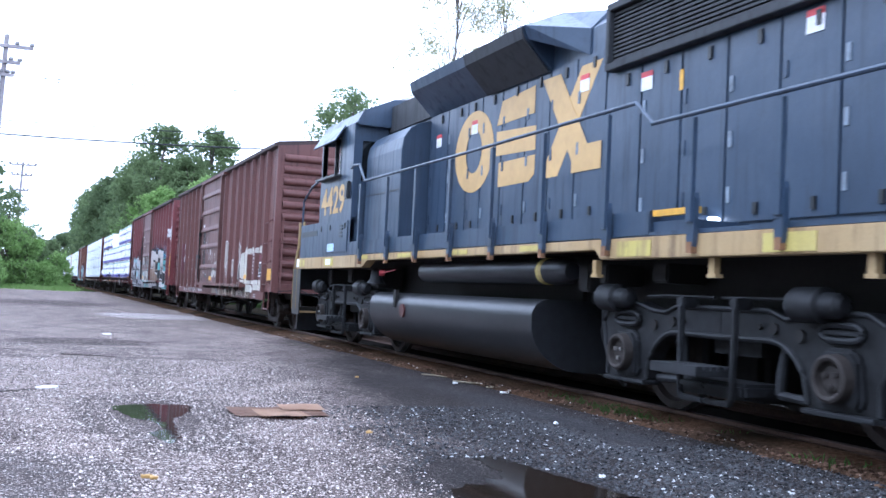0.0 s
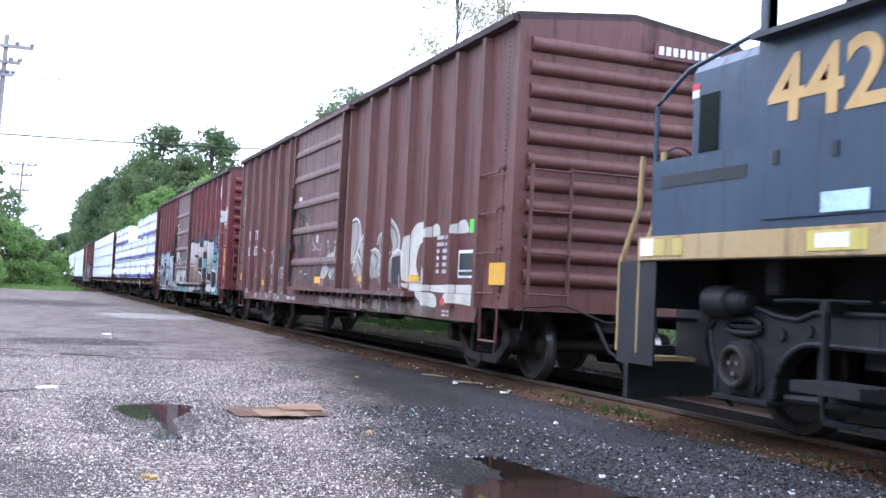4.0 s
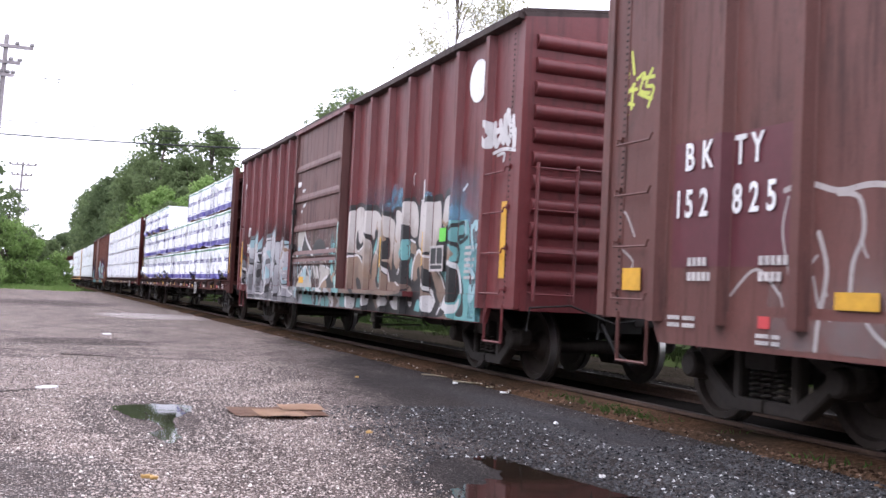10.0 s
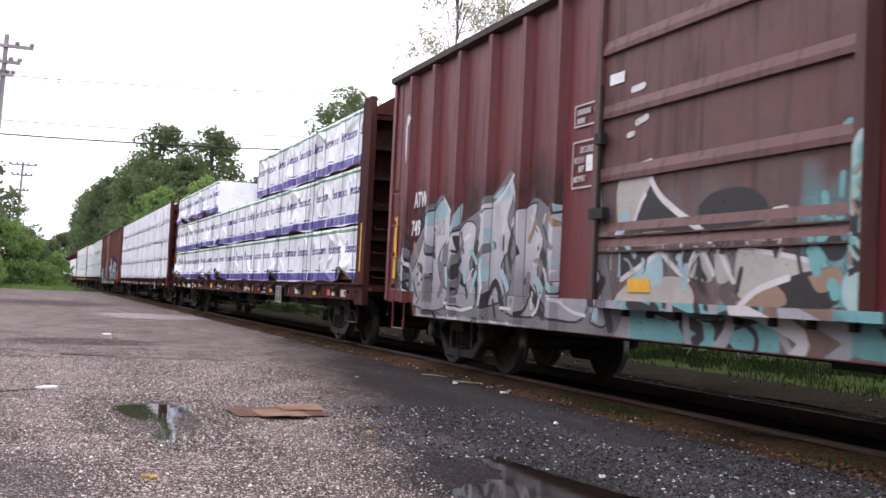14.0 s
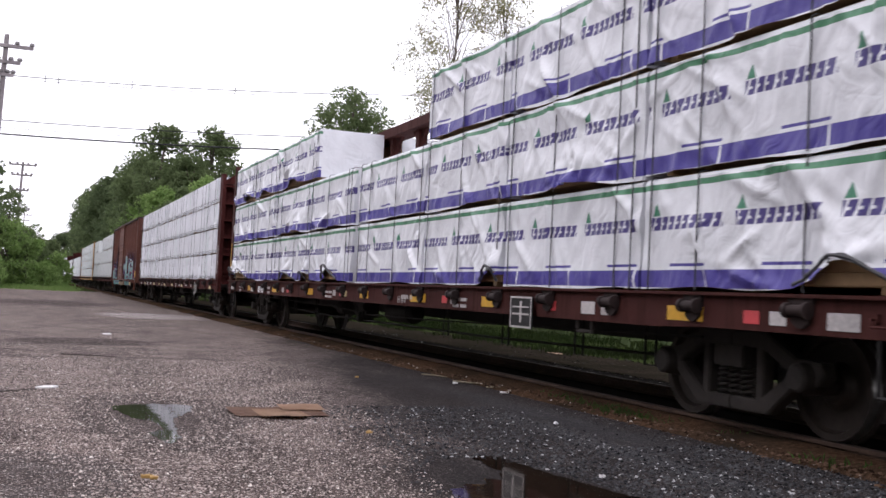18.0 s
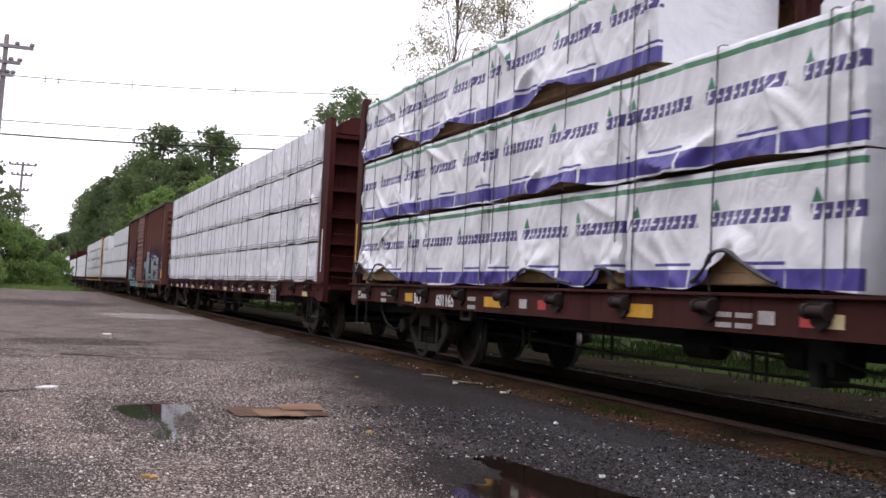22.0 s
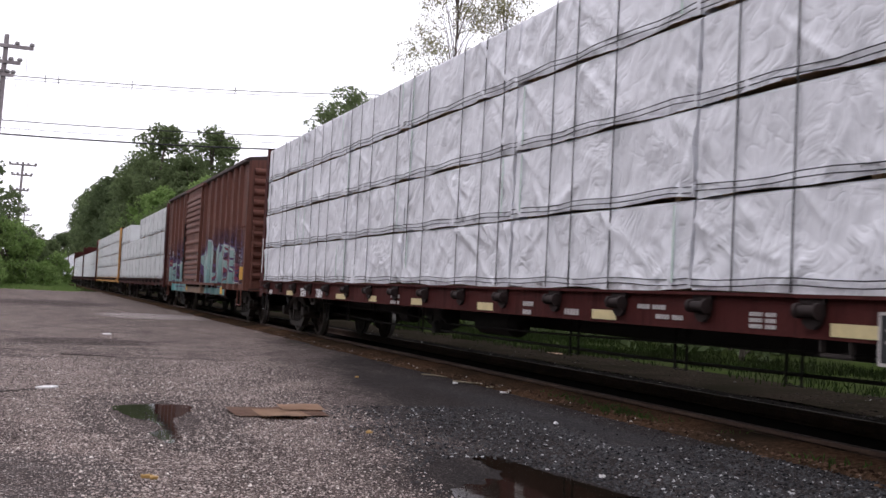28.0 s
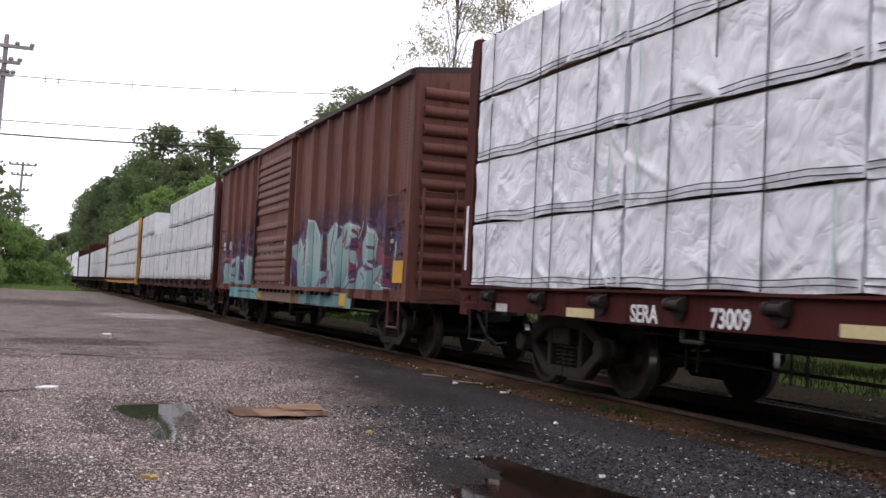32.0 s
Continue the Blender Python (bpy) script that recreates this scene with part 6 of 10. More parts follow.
for s in (-1, 1):
    r = new("rail", rail)
    r.location = (TRACK_X + s * 0.7525, 0, RAIL_Z)
    tagged(r, "rusty steel rail with a dull worn head", "rail", "rails", "structure")


# ---- trees and bushes
def leaf_material(name, a, b, c):
    k = Nodes(name)
    r = k.n("NewGeometry").outputs["Random Per Island"]
    col = k.mix(r, a, b)
    col = k.mix(k.ramp(k.noise(k.coord(), 0.25, 3), 0.4, 0.65), col, c)
    k.end(col, 0.7, 0, 0.1)
    thin = k.n("BsdfTranslucent")
    k.put(thin.inputs["Color"], col)
    both = k.n("MixShader")
    both.inputs[0].default_value = 0.45
    k.t.links.new(k.b.outputs[0], both.inputs[1])
    k.t.links.new(thin.outputs[0], both.inputs[2])
    k.t.links.new(both.outputs[0], k.t.nodes["Material Output"].inputs["Surface"])
    return k.m


LEAF = leaf_material("summer_leaves", (0.105, 0.142, 0.066), (0.150, 0.195, 0.090), (0.125, 0.165, 0.074))
LEAF_PALE = leaf_material("pale_olive_leaves", (0.17, 0.19, 0.085), (0.30, 0.29, 0.16), (0.24, 0.22, 0.12))
LEAF_LIGHT = leaf_material("light_green_leaves", (0.15, 0.24, 0.07), (0.24, 0.34, 0.12), (0.18, 0.28, 0.085))
LEAF_DARK = leaf_material("dark_green_leaves", (0.074, 0.104, 0.050), (0.110, 0.146, 0.068), (0.090, 0.123, 0.058))
BARK = plain("grey_brown_bark", (0.085, 0.07, 0.055), 0.9, 0, 6, 0.4)


def leaf_cloud(name, clumps, size, per, rng, material, parent, flat=0.75):
    """Many small leaf blades round clump centres, as one mesh."""
    n = sum(max(3, int(per * r * r)) for _, r in clumps)
    rs = np.random.RandomState(rng.randrange(10 ** 6))
    cen = np.concatenate([np.repeat(np.array([c]), max(3, int(per * r * r)), 0) for c, r in clumps])
    rad = np.concatenate([np.full(max(3, int(per * r * r)), r) for c, r in clumps])
    d = rs.normal(size=(n, 3))
    d /= np.linalg.norm(d, axis=1)[:, None]
    d[:, 2] *= flat
    p = cen + d * (rad * (0.55 + 0.5 * rs.rand(n) ** 0.6))[:, None]
    a = rs.normal(size=(n, 3))
    a /= np.linalg.norm(a, axis=1)[:, None]
    b = np.cross(a, rs.normal(size=(n, 3)))
    b /= np.linalg.norm(b, axis=1)[:, None]
    s = (size * (0.6 + 0.8 * rs.rand(n)))[:, None]
    v = np.stack([p - a * s, p + b * s * 0.55, p + a * s, p - b * s * 0.55], 1).reshape(-1, 3)
    me = bpy.data.meshes.new(name)
    me.from_pydata(v.tolist(), [], np.arange(4 * n).reshape(-1, 4).tolist())
    me.materials.append(material)
    return put(name, me, parent)


def tree(x, y, height, width, rng, material, label, crown_from=0.3, leaf=0.35, density=26, clumps=26, base=0.0, open_=False, trunk_r=None, name="tree", clump=0.28):
    t = thing(name, label, "tree" if name == "tree" else "bush", Matrix.Translation((x, y, base)))
    r0 = trunk_r or height * 0.018
    bm = bmesh.new()
    top = height * 0.8
    pts = [(0.25 * noise.noise((i * 0.7, x, y)) * i * 0.3, 0.25 * noise.noise((i * 0.7, y, x)) * i * 0.3, top * i / 6) for i in range(7)]
    tube(bm, pts, [r0 * (1 - 0.8 * i / 6) for i in range(7)], 8)
    part("trunk", bm, BARK, t, smooth=True)
    cl = []
    for i in range(clumps):
        q = rng.random()
        z = height * (crown_from + (0.97 - crown_from) * q)
        w = width / 2 * math.sin(math.pi * min(1, 0.18 + 0.80 * q)) ** 0.5
        ang = rng.uniform(0, 2 * math.pi)
        rr = w * rng.uniform(0.25, 0.9)
        r = (clump if not open_ else 0.20) * width / 2 * rng.uniform(0.6, 1.25)
        cl.append(((rr * math.cos(ang), rr * math.sin(ang), z - r * 0.3), r))
    for c, r in cl[::9 if not open_ else 2]:
        z0 = max(height * crown_from * 0.7, c[2] - height * 0.16)
        i = min(5, int(z0 / top * 6))
        p0 = Vector(pts[i]) * (1 - (z0 / top * 6 - i)) + Vector(pts[i + 1]) * (z0 / top * 6 - i)
        mid = (p0 + Vector(c)) / 2 + Vector((0, 0, 0.04 * height))
        br = bmesh.new()
        k_ = 0.16 if open_ else 0.35
        tube(br, [p0, mid, c], [r0 * k_, r0 * k_ * 0.6, r0 * 0.05], 5)
        part("limb", br, BARK, t, smooth=True)
    leaf_cloud("crown", cl, leaf, density, rng, material, t)
    return t


rng = random.Random(11)
BROADLEAF = "broad green summer tree behind the railway"
# the wood beyond the train
for x, y, h, w, m in ((13.9, 130, 20.4, 11.5, LEAF), (20.1, 130, 20.8, 11.5, LEAF), (16.8, 126, 16.5, 10, LEAF), (14.0, 146, 19.0, 12, LEAF_DARK), (20, 152, 18, 13, LEAF_DARK), (14.0, 160, 19, 12, LEAF_DARK), (17.5, 112, 12.5, 9, LEAF_LIGHT), (24.5, 118, 14, 10, LEAF), (13.4, 122, 12.0, 8, LEAF_LIGHT),
                      (14, 245, 20, 12, LEAF_DARK), (14, 285, 19, 12, LEAF_DARK), (15, 330, 19, 14, LEAF), (10, 385, 17, 16, LEAF_DARK), (-3, 400, 16, 16, LEAF_DARK),
                      (31, 125, 14, 11, LEAF), (44, 132, 14, 12, LEAF_DARK), (15, 100, 8, 8, LEAF_LIGHT), (20, 98, 9, 8, LEAF), (28, 104, 11, 9, LEAF_DARK), (13.0, 110, 9.5, 7, LEAF), (40, 105, 11, 10, LEAF), (12.6, 136, 12, 8, LEAF_LIGHT), (12.8, 156, 14, 8.5, LEAF)):
    tree(x, y, h, w, rng, m, BROADLEAF, 0.06, 0.21, 75, 170, clump=0.2)
# taller ones that lean over the line
for x, y, h, w, m in ((11.6, 172, 18.0, 10.5, LEAF_DARK), (11.8, 192, 18.5, 11, LEAF), (11.9, 212, 19.5, 11.5, LEAF_DARK), (12.0, 235, 20.5, 12, LEAF), (12.3, 262, 21, 12, LEAF_DARK)):
    tree(x, y, h, w, rng, m, BROADLEAF, 0.32, 0.25, 60, 130, clump=0.22)
    tree(x + 2.2, y + 3, h * 0.55, w * 0.7, rng, m, BROADLEAF, 0.05, 0.25, 60, 70, clump=0.24)
tree(23.2, 80, 17.9, 9.0, rng, LEAF, "round-crowned green tree above the train", 0.4, 0.13, 150, 110, clump=0.2)
tree(19.8, 80, 13.6, 3.6, rng, LEAF_LIGHT, "thin young tree above the train", 0.35, 0.13, 130, 22)
tree(17.9, 45, 20.5, 5.8, rng, LEAF_PALE, "tall open tree with sparse small leaves", 0.45, 0.05, 420, 170, open_=True, trunk_r=0.12)
tree(20.9, 46, 18.5, 4.6, rng, LEAF_PALE, "slim open tree with sparse small leaves", 0.5, 0.05, 420, 100, open_=True, trunk_r=0.09)
# unseen trees behind the camera, round the lot, added to block sky light
for i in range(12):
    tree(-19 + rng.uniform(-3, 3), -18 + i * 8.5, rng.uniform(11, 15), 10.5, rng, rng.choice((LEAF, LEAF_DARK)), "unseen tree added beside the lot to block sky light", 0.04, 0.6, 12, 50)
for i in range(4):
    tree(-12 + i * 9.5, -30 + rng.uniform(-3, 3), rng.uniform(11, 14), 10.5, rng, rng.choice((LEAF, LEAF_DARK)), "unseen tree added beside the lot to block sky light", 0.04, 0.6, 12, 50)
# low growth along the far side of the line, heightened to block sky light
for i in range(22):
    y = -2 + i * 5.0 + rng.uniform(-1, 1)
    tree(15.5 + rng.uniform(-1.2, 2.5), y, rng.uniform(2.6, 4.2), rng.uniform(5.0, 6.5), rng, rng.choice((LEAF, LEAF_DARK, LEAF)), "low green bush beyond the railway", 0.03, 0.16, 90, 26, name="bush")
# bushes at the end of the lot, before the far part of the train
for x, y, h, w, m in ((-0.4, 93, 4.4, 3.6, LEAF_LIGHT), (1.9, 95, 3.3, 2.9, LEAF_LIGHT), (2.6, 98, 2.6, 2.4, LEAF_LIGHT), (-2.2, 90, 6.0, 4.5, LEAF_LIGHT), (-4.2, 92, 7.5, 5.5, LEAF), (-1.2, 97, 5.6, 4.0, LEAF_LIGHT), (-3.4, 99, 8.6, 5.0, LEAF), (0.9, 91, 2.2, 3.0, LEAF_LIGHT),
                      (-2.0, 93, 8.4, 4.4, LEAF), (-0.5, 95.5, 6.2, 3.6, LEAF), (1.7, 98, 4.4, 3.2, LEAF), (-3.0, 86, 3.0, 3.0, LEAF_LIGHT), (-6.5, 95, 9.5, 6.0, LEAF), (-9.5, 93, 10, 7, LEAF), (-14, 95, 9, 8, LEAF), (-20, 96, 10, 9, LEAF), (-27, 96, 9, 9, LEAF), (0.6, 112, 4.6, 4.2, LEAF), (0.2, 130, 5.4, 5.0, LEAF), (-0.5, 160, 8, 6, LEAF)):
    tree(x, y, h, w, rng, m, "leafy green bush at the edge of the lot", 0.02, 0.13, 210, 50, name="bush")
tree(-4.6, 90, 13.0, 5.5, rng, LEAF_DARK, "dark conifer at the edge of the lot", 0.25, 0.22, 60, 40)


GRASS = leaf_material("grass_blades", (0.012, 0.024, 0.006), (0.030, 0.050, 0.012), (0.020, 0.028, 0.009))


def grass(name, spots, per, height, label, rs, material=None):
    """Tufts of upright blades at (x, y, radius) spots."""
    material = material or GRASS
    verts, faces = [], []
    for x, y, r in spots:
        for _ in range(per):
            px, py = x + rs.normal() * r, y + rs.normal() * r * 1.6
            h = height * (0.4 + 0.9 * rs.rand())
            a = rs.rand() * math.pi
            w = 0.006 + 0.006 * rs.rand() + h * 0.012
            dx, dy = math.cos(a) * w, math.sin(a) * w
            lx, ly = rs.normal() * h * 0.45, rs.normal() * h * 0.45
            n = len(verts)
            verts += [(px - dx, py - dy, -0.03), (px + dx, py + dy, -0.03), (px + dx * 0.6 + lx * 0.4, py + dy * 0.6 + ly * 0.4, h * 0.6), (px + lx, py + ly, h), (px - dx * 0.6 + lx * 0.4, py - dy * 0.6 + ly * 0.4, h * 0.6)]
            faces.append((n, n + 1, n + 2, n + 3, n + 4))
    me = bpy.data.meshes.new(name)
    me.from_pydata(verts, [], faces)
    me.materials.append(material)
    return tagged(put(name, me), label, "grass", kind="stuff")


rs = np.random.RandomState(3)
near_tufts = [(5.5 + rs.normal() * 0.07, y, 0.05) for y in np.concatenate([8.9 + 0.45 * rs.normal(size=16), rs.uniform(7.4, 11.5, 8), rs.uniform(5.2, 7.4, 4), 9.95 + 0.12 * rs.normal(size=5)])]
grass("trackside_grass", near_tufts, 22, 0.075, "short green grass along the rail", rs, leaf_material("short_green_grass", (0.03, 0.062, 0.014), (0.07, 0.125, 0.03), (0.05, 0.08, 0.025)))
clumps = [(rs.uniform(10.6, 16), rs.uniform(3, 70)) for _ in range(170)]
bank = [(max(10.3, cx + rs.normal() * 0.5), cy + rs.normal() * 0.9, 0.16) for cx, cy in clumps for _ in range(8)]
grass("bank_grass", bank, 20, 0.12, "rough grass beyond the railway", rs)
edge = [(rs.uniform(-14, 3.1), rs.uniform(84, 95), 0.3) for _ in range(700)]
grass("lot_edge_grass", edge, 16, 0.35, "long bright grass at the end of the lot", rs, LEAF_LIGHT)

# ---- poles and wires
TIMBER = plain("grey_weathered_timber", (0.24, 0.215, 0.22), 0.9, 0, 8, 0.3)
CERAMIC = plain("grey_insulator", (0.2, 0.19, 0.19), 0.4, 0, 8, 0.2)
WIRE = plain("dark_cable", (0.015, 0.015, 0.018), 0.6, 0, 8, 0.2)


def utility_pole(x, y, h, lean, arms):
    p = thing("utility_pole", "grey timber utility pole with crossarms", "utility pole", Matrix.Translation((x, y, 0)), "utility poles")
    bm = bmesh.new()
    tube(bm, [(0, 0, -0.2), (lean * h * 0.5, 0, h * 0.5), (lean * h, 0, h)], [0.17, 0.145, 0.11], 10)
    part("mast", bm, TIMBER, p, smooth=True)
    for z, w in arms:
        cx = lean * z
        part("crossarm", boxes((cx - w / 2, cx + w / 2, -0.21, -0.07, z - 0.08, z + 0.08)), TIMBER, p, bevel=0.01)
        for k in (-0.47, -0.2, 0.2, 0.47):
            i = bmesh.new()
            tube(i, [(cx + k * w, -0.14, z + 0.06), (cx + k * w, -0.14, z + 0.14), (cx + k * w, -0.14, z + 0.24)], [0.06, 0.13, 0.09], 8)
            part("insulator", i, CERAMIC, p, smooth=True)
    return p


ARMS = [(11.8, 2.5), (10.8, 1.9), (9.3, 1.5), (7.4, 2.0)]
utility_pole(-2.08, 52, 12.2, 0.03, [(11.65, 2.4), (10.9, 1.4), (10.3, 0.9)])
utility_pole(-1.75, 109, 12.1, 0.03, ARMS)
utility_pole(-2.0, 200, 12.2, 0.02, ARMS)
utility_pole(-45, 85, 17.5, 0, [(17.0, 2.4), (13.2, 2.0)])
utility_pole(52, 85, 21.6, 0, [(21.1, 2.4), (16.5, 2.0)])


def wire(points, r, label="thin dark overhead cable"):
    bm = bmesh.new()
    (x0, y0, z0), (x1, y1, z1), sag = points
    pts = []
    for i in range(33):
        t = i / 32
        pts.append((x0 + (x1 - x0) * t, y0 + (y1 - y0) * t, z0 + (z1 - z0) * t - sag * 4 * t * (1 - t)))
    tube(bm, pts, r, 6)
    return tagged(part("overhead_cable", bm, WIRE, None, label), category="cable", group="overhead cables")


wire(((-45, 85, 12.81), (52, 85, 15.82), 2.5), 0.065)
wire(((-45, 84.8, 13.55), (52, 84.8, 17.01), 2.41), 0.038)
wire(((-45, 85, 13.0), (52, 85, 16.45), 2.41), 0.02)
wire(((-45, 84.86, 16.98), (52, 84.86, 21.15), 2.97), 0.018)
high = wire(((-45.5, 84.86, 17.2), (51.5, 84.86, 21.35), 2.94), 0.034)
for x, z in ((0.1, 16.21), (1.05, 16.25), (6.5, 16.48), (14.6, 17.0)):
    part("spacer", tube(bmesh.new(), [(x, 84.86, z + 0.3), (x, 84.86, z - 0.38)], 0.03, 5), WIRE, high)
for k in (-1.1, -0.5, 0.5, 1.1):
    wire(((-1.99 + k, 51.86, 11.99), (-1.84 + k, 108.86, 12.04), 0.5), 0.008)
    wire(((-1.84 + k, 108.86, 12.04), (-1.76 + k, 199.86, 12.04), 0.7), 0.009)

# ---- puddles, litter and loose stones
def water_material(name="still_rain_water", color=(0.016, 0.014, 0.012), rough=0.03):
    k = Nodes(name)
    f = k.noise(k.coord(), 5.0, 3)
    k.bump(f, 0.04, 0.01)
    return k.end(color, rough, 0, 0.5)


WATER = water_material()
MUDDY = water_material("muddy_rain_water", (0.016, 0.011, 0.008), 0.05)


def flat_poly(name, pts, z, material, label, category):
    bm = bmesh.new()
    f = bm.faces.new([bm.verts.new((x, y, z)) for x, y in pts])
    f.normal_update()
    if f.normal.z < 0:
        f.normal_flip()
    me = bpy.data.meshes.new(name)
    bm.to_mesh(me)
    bm.free()
    me.materials.append(material)
    return tagged(put(name, me), label, category, kind="structure")


def shore_line(pts, amount, seed):
    """A closed smooth line with a ragged edge."""
    line = smooth_line(pts + pts[:1])[:-1]
    out = []
    for i, (x, y) in enumerate(line):
        x2, y2 = line[(i + 1) % len(line)]
        for f in (0, 0.5):
            p, q = x + (x2 - x) * f, y + (y2 - y) * f
            out.append((p + amount * noise.noise((p * 9, q * 9, seed)), q + amount * 2.5 * noise.noise((p * 9, q * 7, seed + 5))))
    return out


flat_poly("puddle", shore_line([(0.70, 9.40), (0.95, 9.52), (1.21, 9.50), (1.38, 9.40), (1.34, 9.06), (1.24, 8.79), (1.12, 8.43), (1.07, 7.9), (1.03, 7.43), (0.94, 7.25), (0.88, 7.5), (0.87, 7.75), (0.98, 7.95), (0.95, 8.33), (0.78, 8.78)], 0.035, 8.0), 0.004, WATER, "small still puddle on the asphalt", "puddle")
flat_poly("puddle", shore_line([(2.86, 6.50), (2.98, 6.62), (3.07, 6.40), (3.10, 6.01), (3.14, 5.68), (3.21, 5.35), (3.28, 5.0), (3.3, 4.5), (3.0, 4.1), (2.5, 4.2), (2.2, 4.7), (2.2, 5.2), (2.30, 5.46), (2.56, 5.66), (2.78, 5.84), (2.83, 6.15)], 0.05, 3.0), 0.004, MUDDY, "dark brown still puddle near the track", "puddle")

CARD = paint("damp_brown_cardboard", (0.36, 0.22, 0.14), (0.44, 0.29, 0.19), (0.16, 0.09, 0.055), 0.85, 0.2, 0.5)

CARD_WET = paint("soaked_brown_cardboard", (0.17, 0.085, 0.05), (0.24, 0.13, 0.08), (0.08, 0.04, 0.025), 0.7, 0.2, 0.5)


def cardboard():
    t = thing("cardboard_sheet", "flattened damp brown cardboard box on asphalt", "cardboard", Matrix.Translation((2.06, 8.9, 0.004)))
    def sheet(x0, x1, y0, y1, z, tilt, seed):
        bm = bmesh.new()
        n, m = 14, 6
        g = [[None] * (m + 1) for _ in range(n + 1)]
        for i in range(n + 1):
            for j in range(m + 1):
                x, y = x0 + (x1 - x0) * i / n, y0 + (y1 - y0) * j / m
                e = 0.02 * noise.noise((x * 9, y * 3, seed))
                g[i][j] = bm.verts.new((x + e, y + e, z + tilt * (j / m) + 0.010 + 0.012 * noise.noise((x * 5, y * 4, seed + 3))))
        for i in range(n):
            for j in range(m):
                bm.faces.new((g[i][j], g[i + 1][j], g[i + 1][j + 1], g[i][j + 1]))
        bmesh.ops.solidify(bm, geom=bm.faces[:], thickness=0.006)
        return bm
    part("panel", sheet(-0.42, 0.40, -0.25, 0.25, 0.0, 0.015, 1.0), CARD_WET, t, "dark soaked cardboard")
    part("flap", sheet(0.04, 0.42, 0.0, 0.27, 0.022, 0.02, 5.0), CARD, t)
    part("flap", sheet(-0.22, 0.18, -0.40, 0.10, 0.014, 0.0, 9.0), CARD, t)


cardboard()
LITTER = plain("white_paper_scrap", (0.75, 0.74, 0.74), 0.7, 0, 20, 0.1)
LEAFY = plain("yellow_dead_leaf", (0.36, 0.22, 0.07), 0.8, 0, 20, 0.3)
STICKC = plain("bleached_stick", (0.20, 0.17, 0.11), 0.8, 0, 20, 0.25)


def scrap(name, x, y, w, l, z, material, label, category, seed):
    bm = bmesh.new()
    r = random.Random(seed)
    pts = blob(r, 0, 0, w, l, 0.2, 7, 0.35)[::4]
    top = [bm.verts.new((p, q, 0.008 + 0.012 * r.random())) for p, q in pts]
    low = [bm.verts.new((p, q, 0.0)) for p, q in pts]
    bm.faces.new(top)
    bm.faces.new(low[::-1])
    for i in range(len(pts)):
        j = (i + 1) % len(pts)
        bm.faces.new((low[i], low[j], top[j], top[i]))
    ob = part(name, bm, material, None, label)
    ob.location = (x, y, z)
    return tagged(ob, category=category)


for i, (x, y, w, l) in enumerate(((0.22, 10.9, 0.17, 0.12), (1.47, 21.5, 0.16, 0.2), (5.15, 10.9, 0.10, 0.10), (5.0, 12.0, 0.07, 0.08), (4.4, 8.2, 0.05, 0.05), (3.4, 5.7, 0.05, 0.04), (5.45, 8.25, 0.06, 0.07), (10.2, 11.6, 0.22, 0.16), (10.3, 10.6, 0.13, 0.12), (9.5, 9.2, 0.1, 0.1), (9.2, 8.3, 0.09, 0.08), (9.8, 7.6, 0.09, 0.1))):
    scrap("paper_scrap", x, y, w, l, 0.002 if x < 5.3 else 0.012 if x < 7 else -0.028, LITTER, "small white paper scrap on the ground", "litter", 40 + i)
for i, (x, y) in enumerate(((0.66, 6.0), (0.70, 5.96), (2.5, 7.7), (3.9, 12.6))):
    scrap("dead_leaf", x, y, 0.05, 0.05, 0.002, LEAFY, "yellow dead leaf on wet asphalt", "leaf", 60 + i)
scrap("plank_piece", 10.4, 19.5, 0.6, 0.5, -0.028, CARD, "pale wooden scrap beyond the rails", "litter", 71)


DARK_TWIG = plain("dark_wet_twig", (0.035, 0.026, 0.022), 0.8, 0, 20, 0.25)


def stick(p0, p1, r, label):
    bm = bmesh.new()
    a, b = Vector(p0), Vector(p1)
    mid = (a + b) / 2 + Vector((0.03, 0.02, 0))
    tube(bm, [a, mid, b], [r, r, r * 0.6], 6)
    return tagged(part("stick", bm, DARK_TWIG if "dark" in label else STICKC, None, label), category="stick")


stick((5.05, 12.2, 0.012), (5.4, 11.7, 0.012), 0.012, "bleached stick beside the rail")
stick((5.2, 11.5, 0.012), (5.52, 11.05, 0.014), 0.014, "bleached stick beside the rail")
stick((5.0, 13.2, 0.012), (5.2, 12.8, 0.012), 0.01, "bleached stick beside the rail")
stick((0.45, 15.6, 0.008), (1.2, 15.25, 0.008), 0.008, "thin dark twig on asphalt")
stick((-0.35, 10.35, 0.006), (0.12, 10.75, 0.006), 0.006, "thin dark twig on asphalt")
stick((5.5, 10.35, 0.02), (5.75, 9.9, 0.02), 0.012, "bleached stick beside the rail")


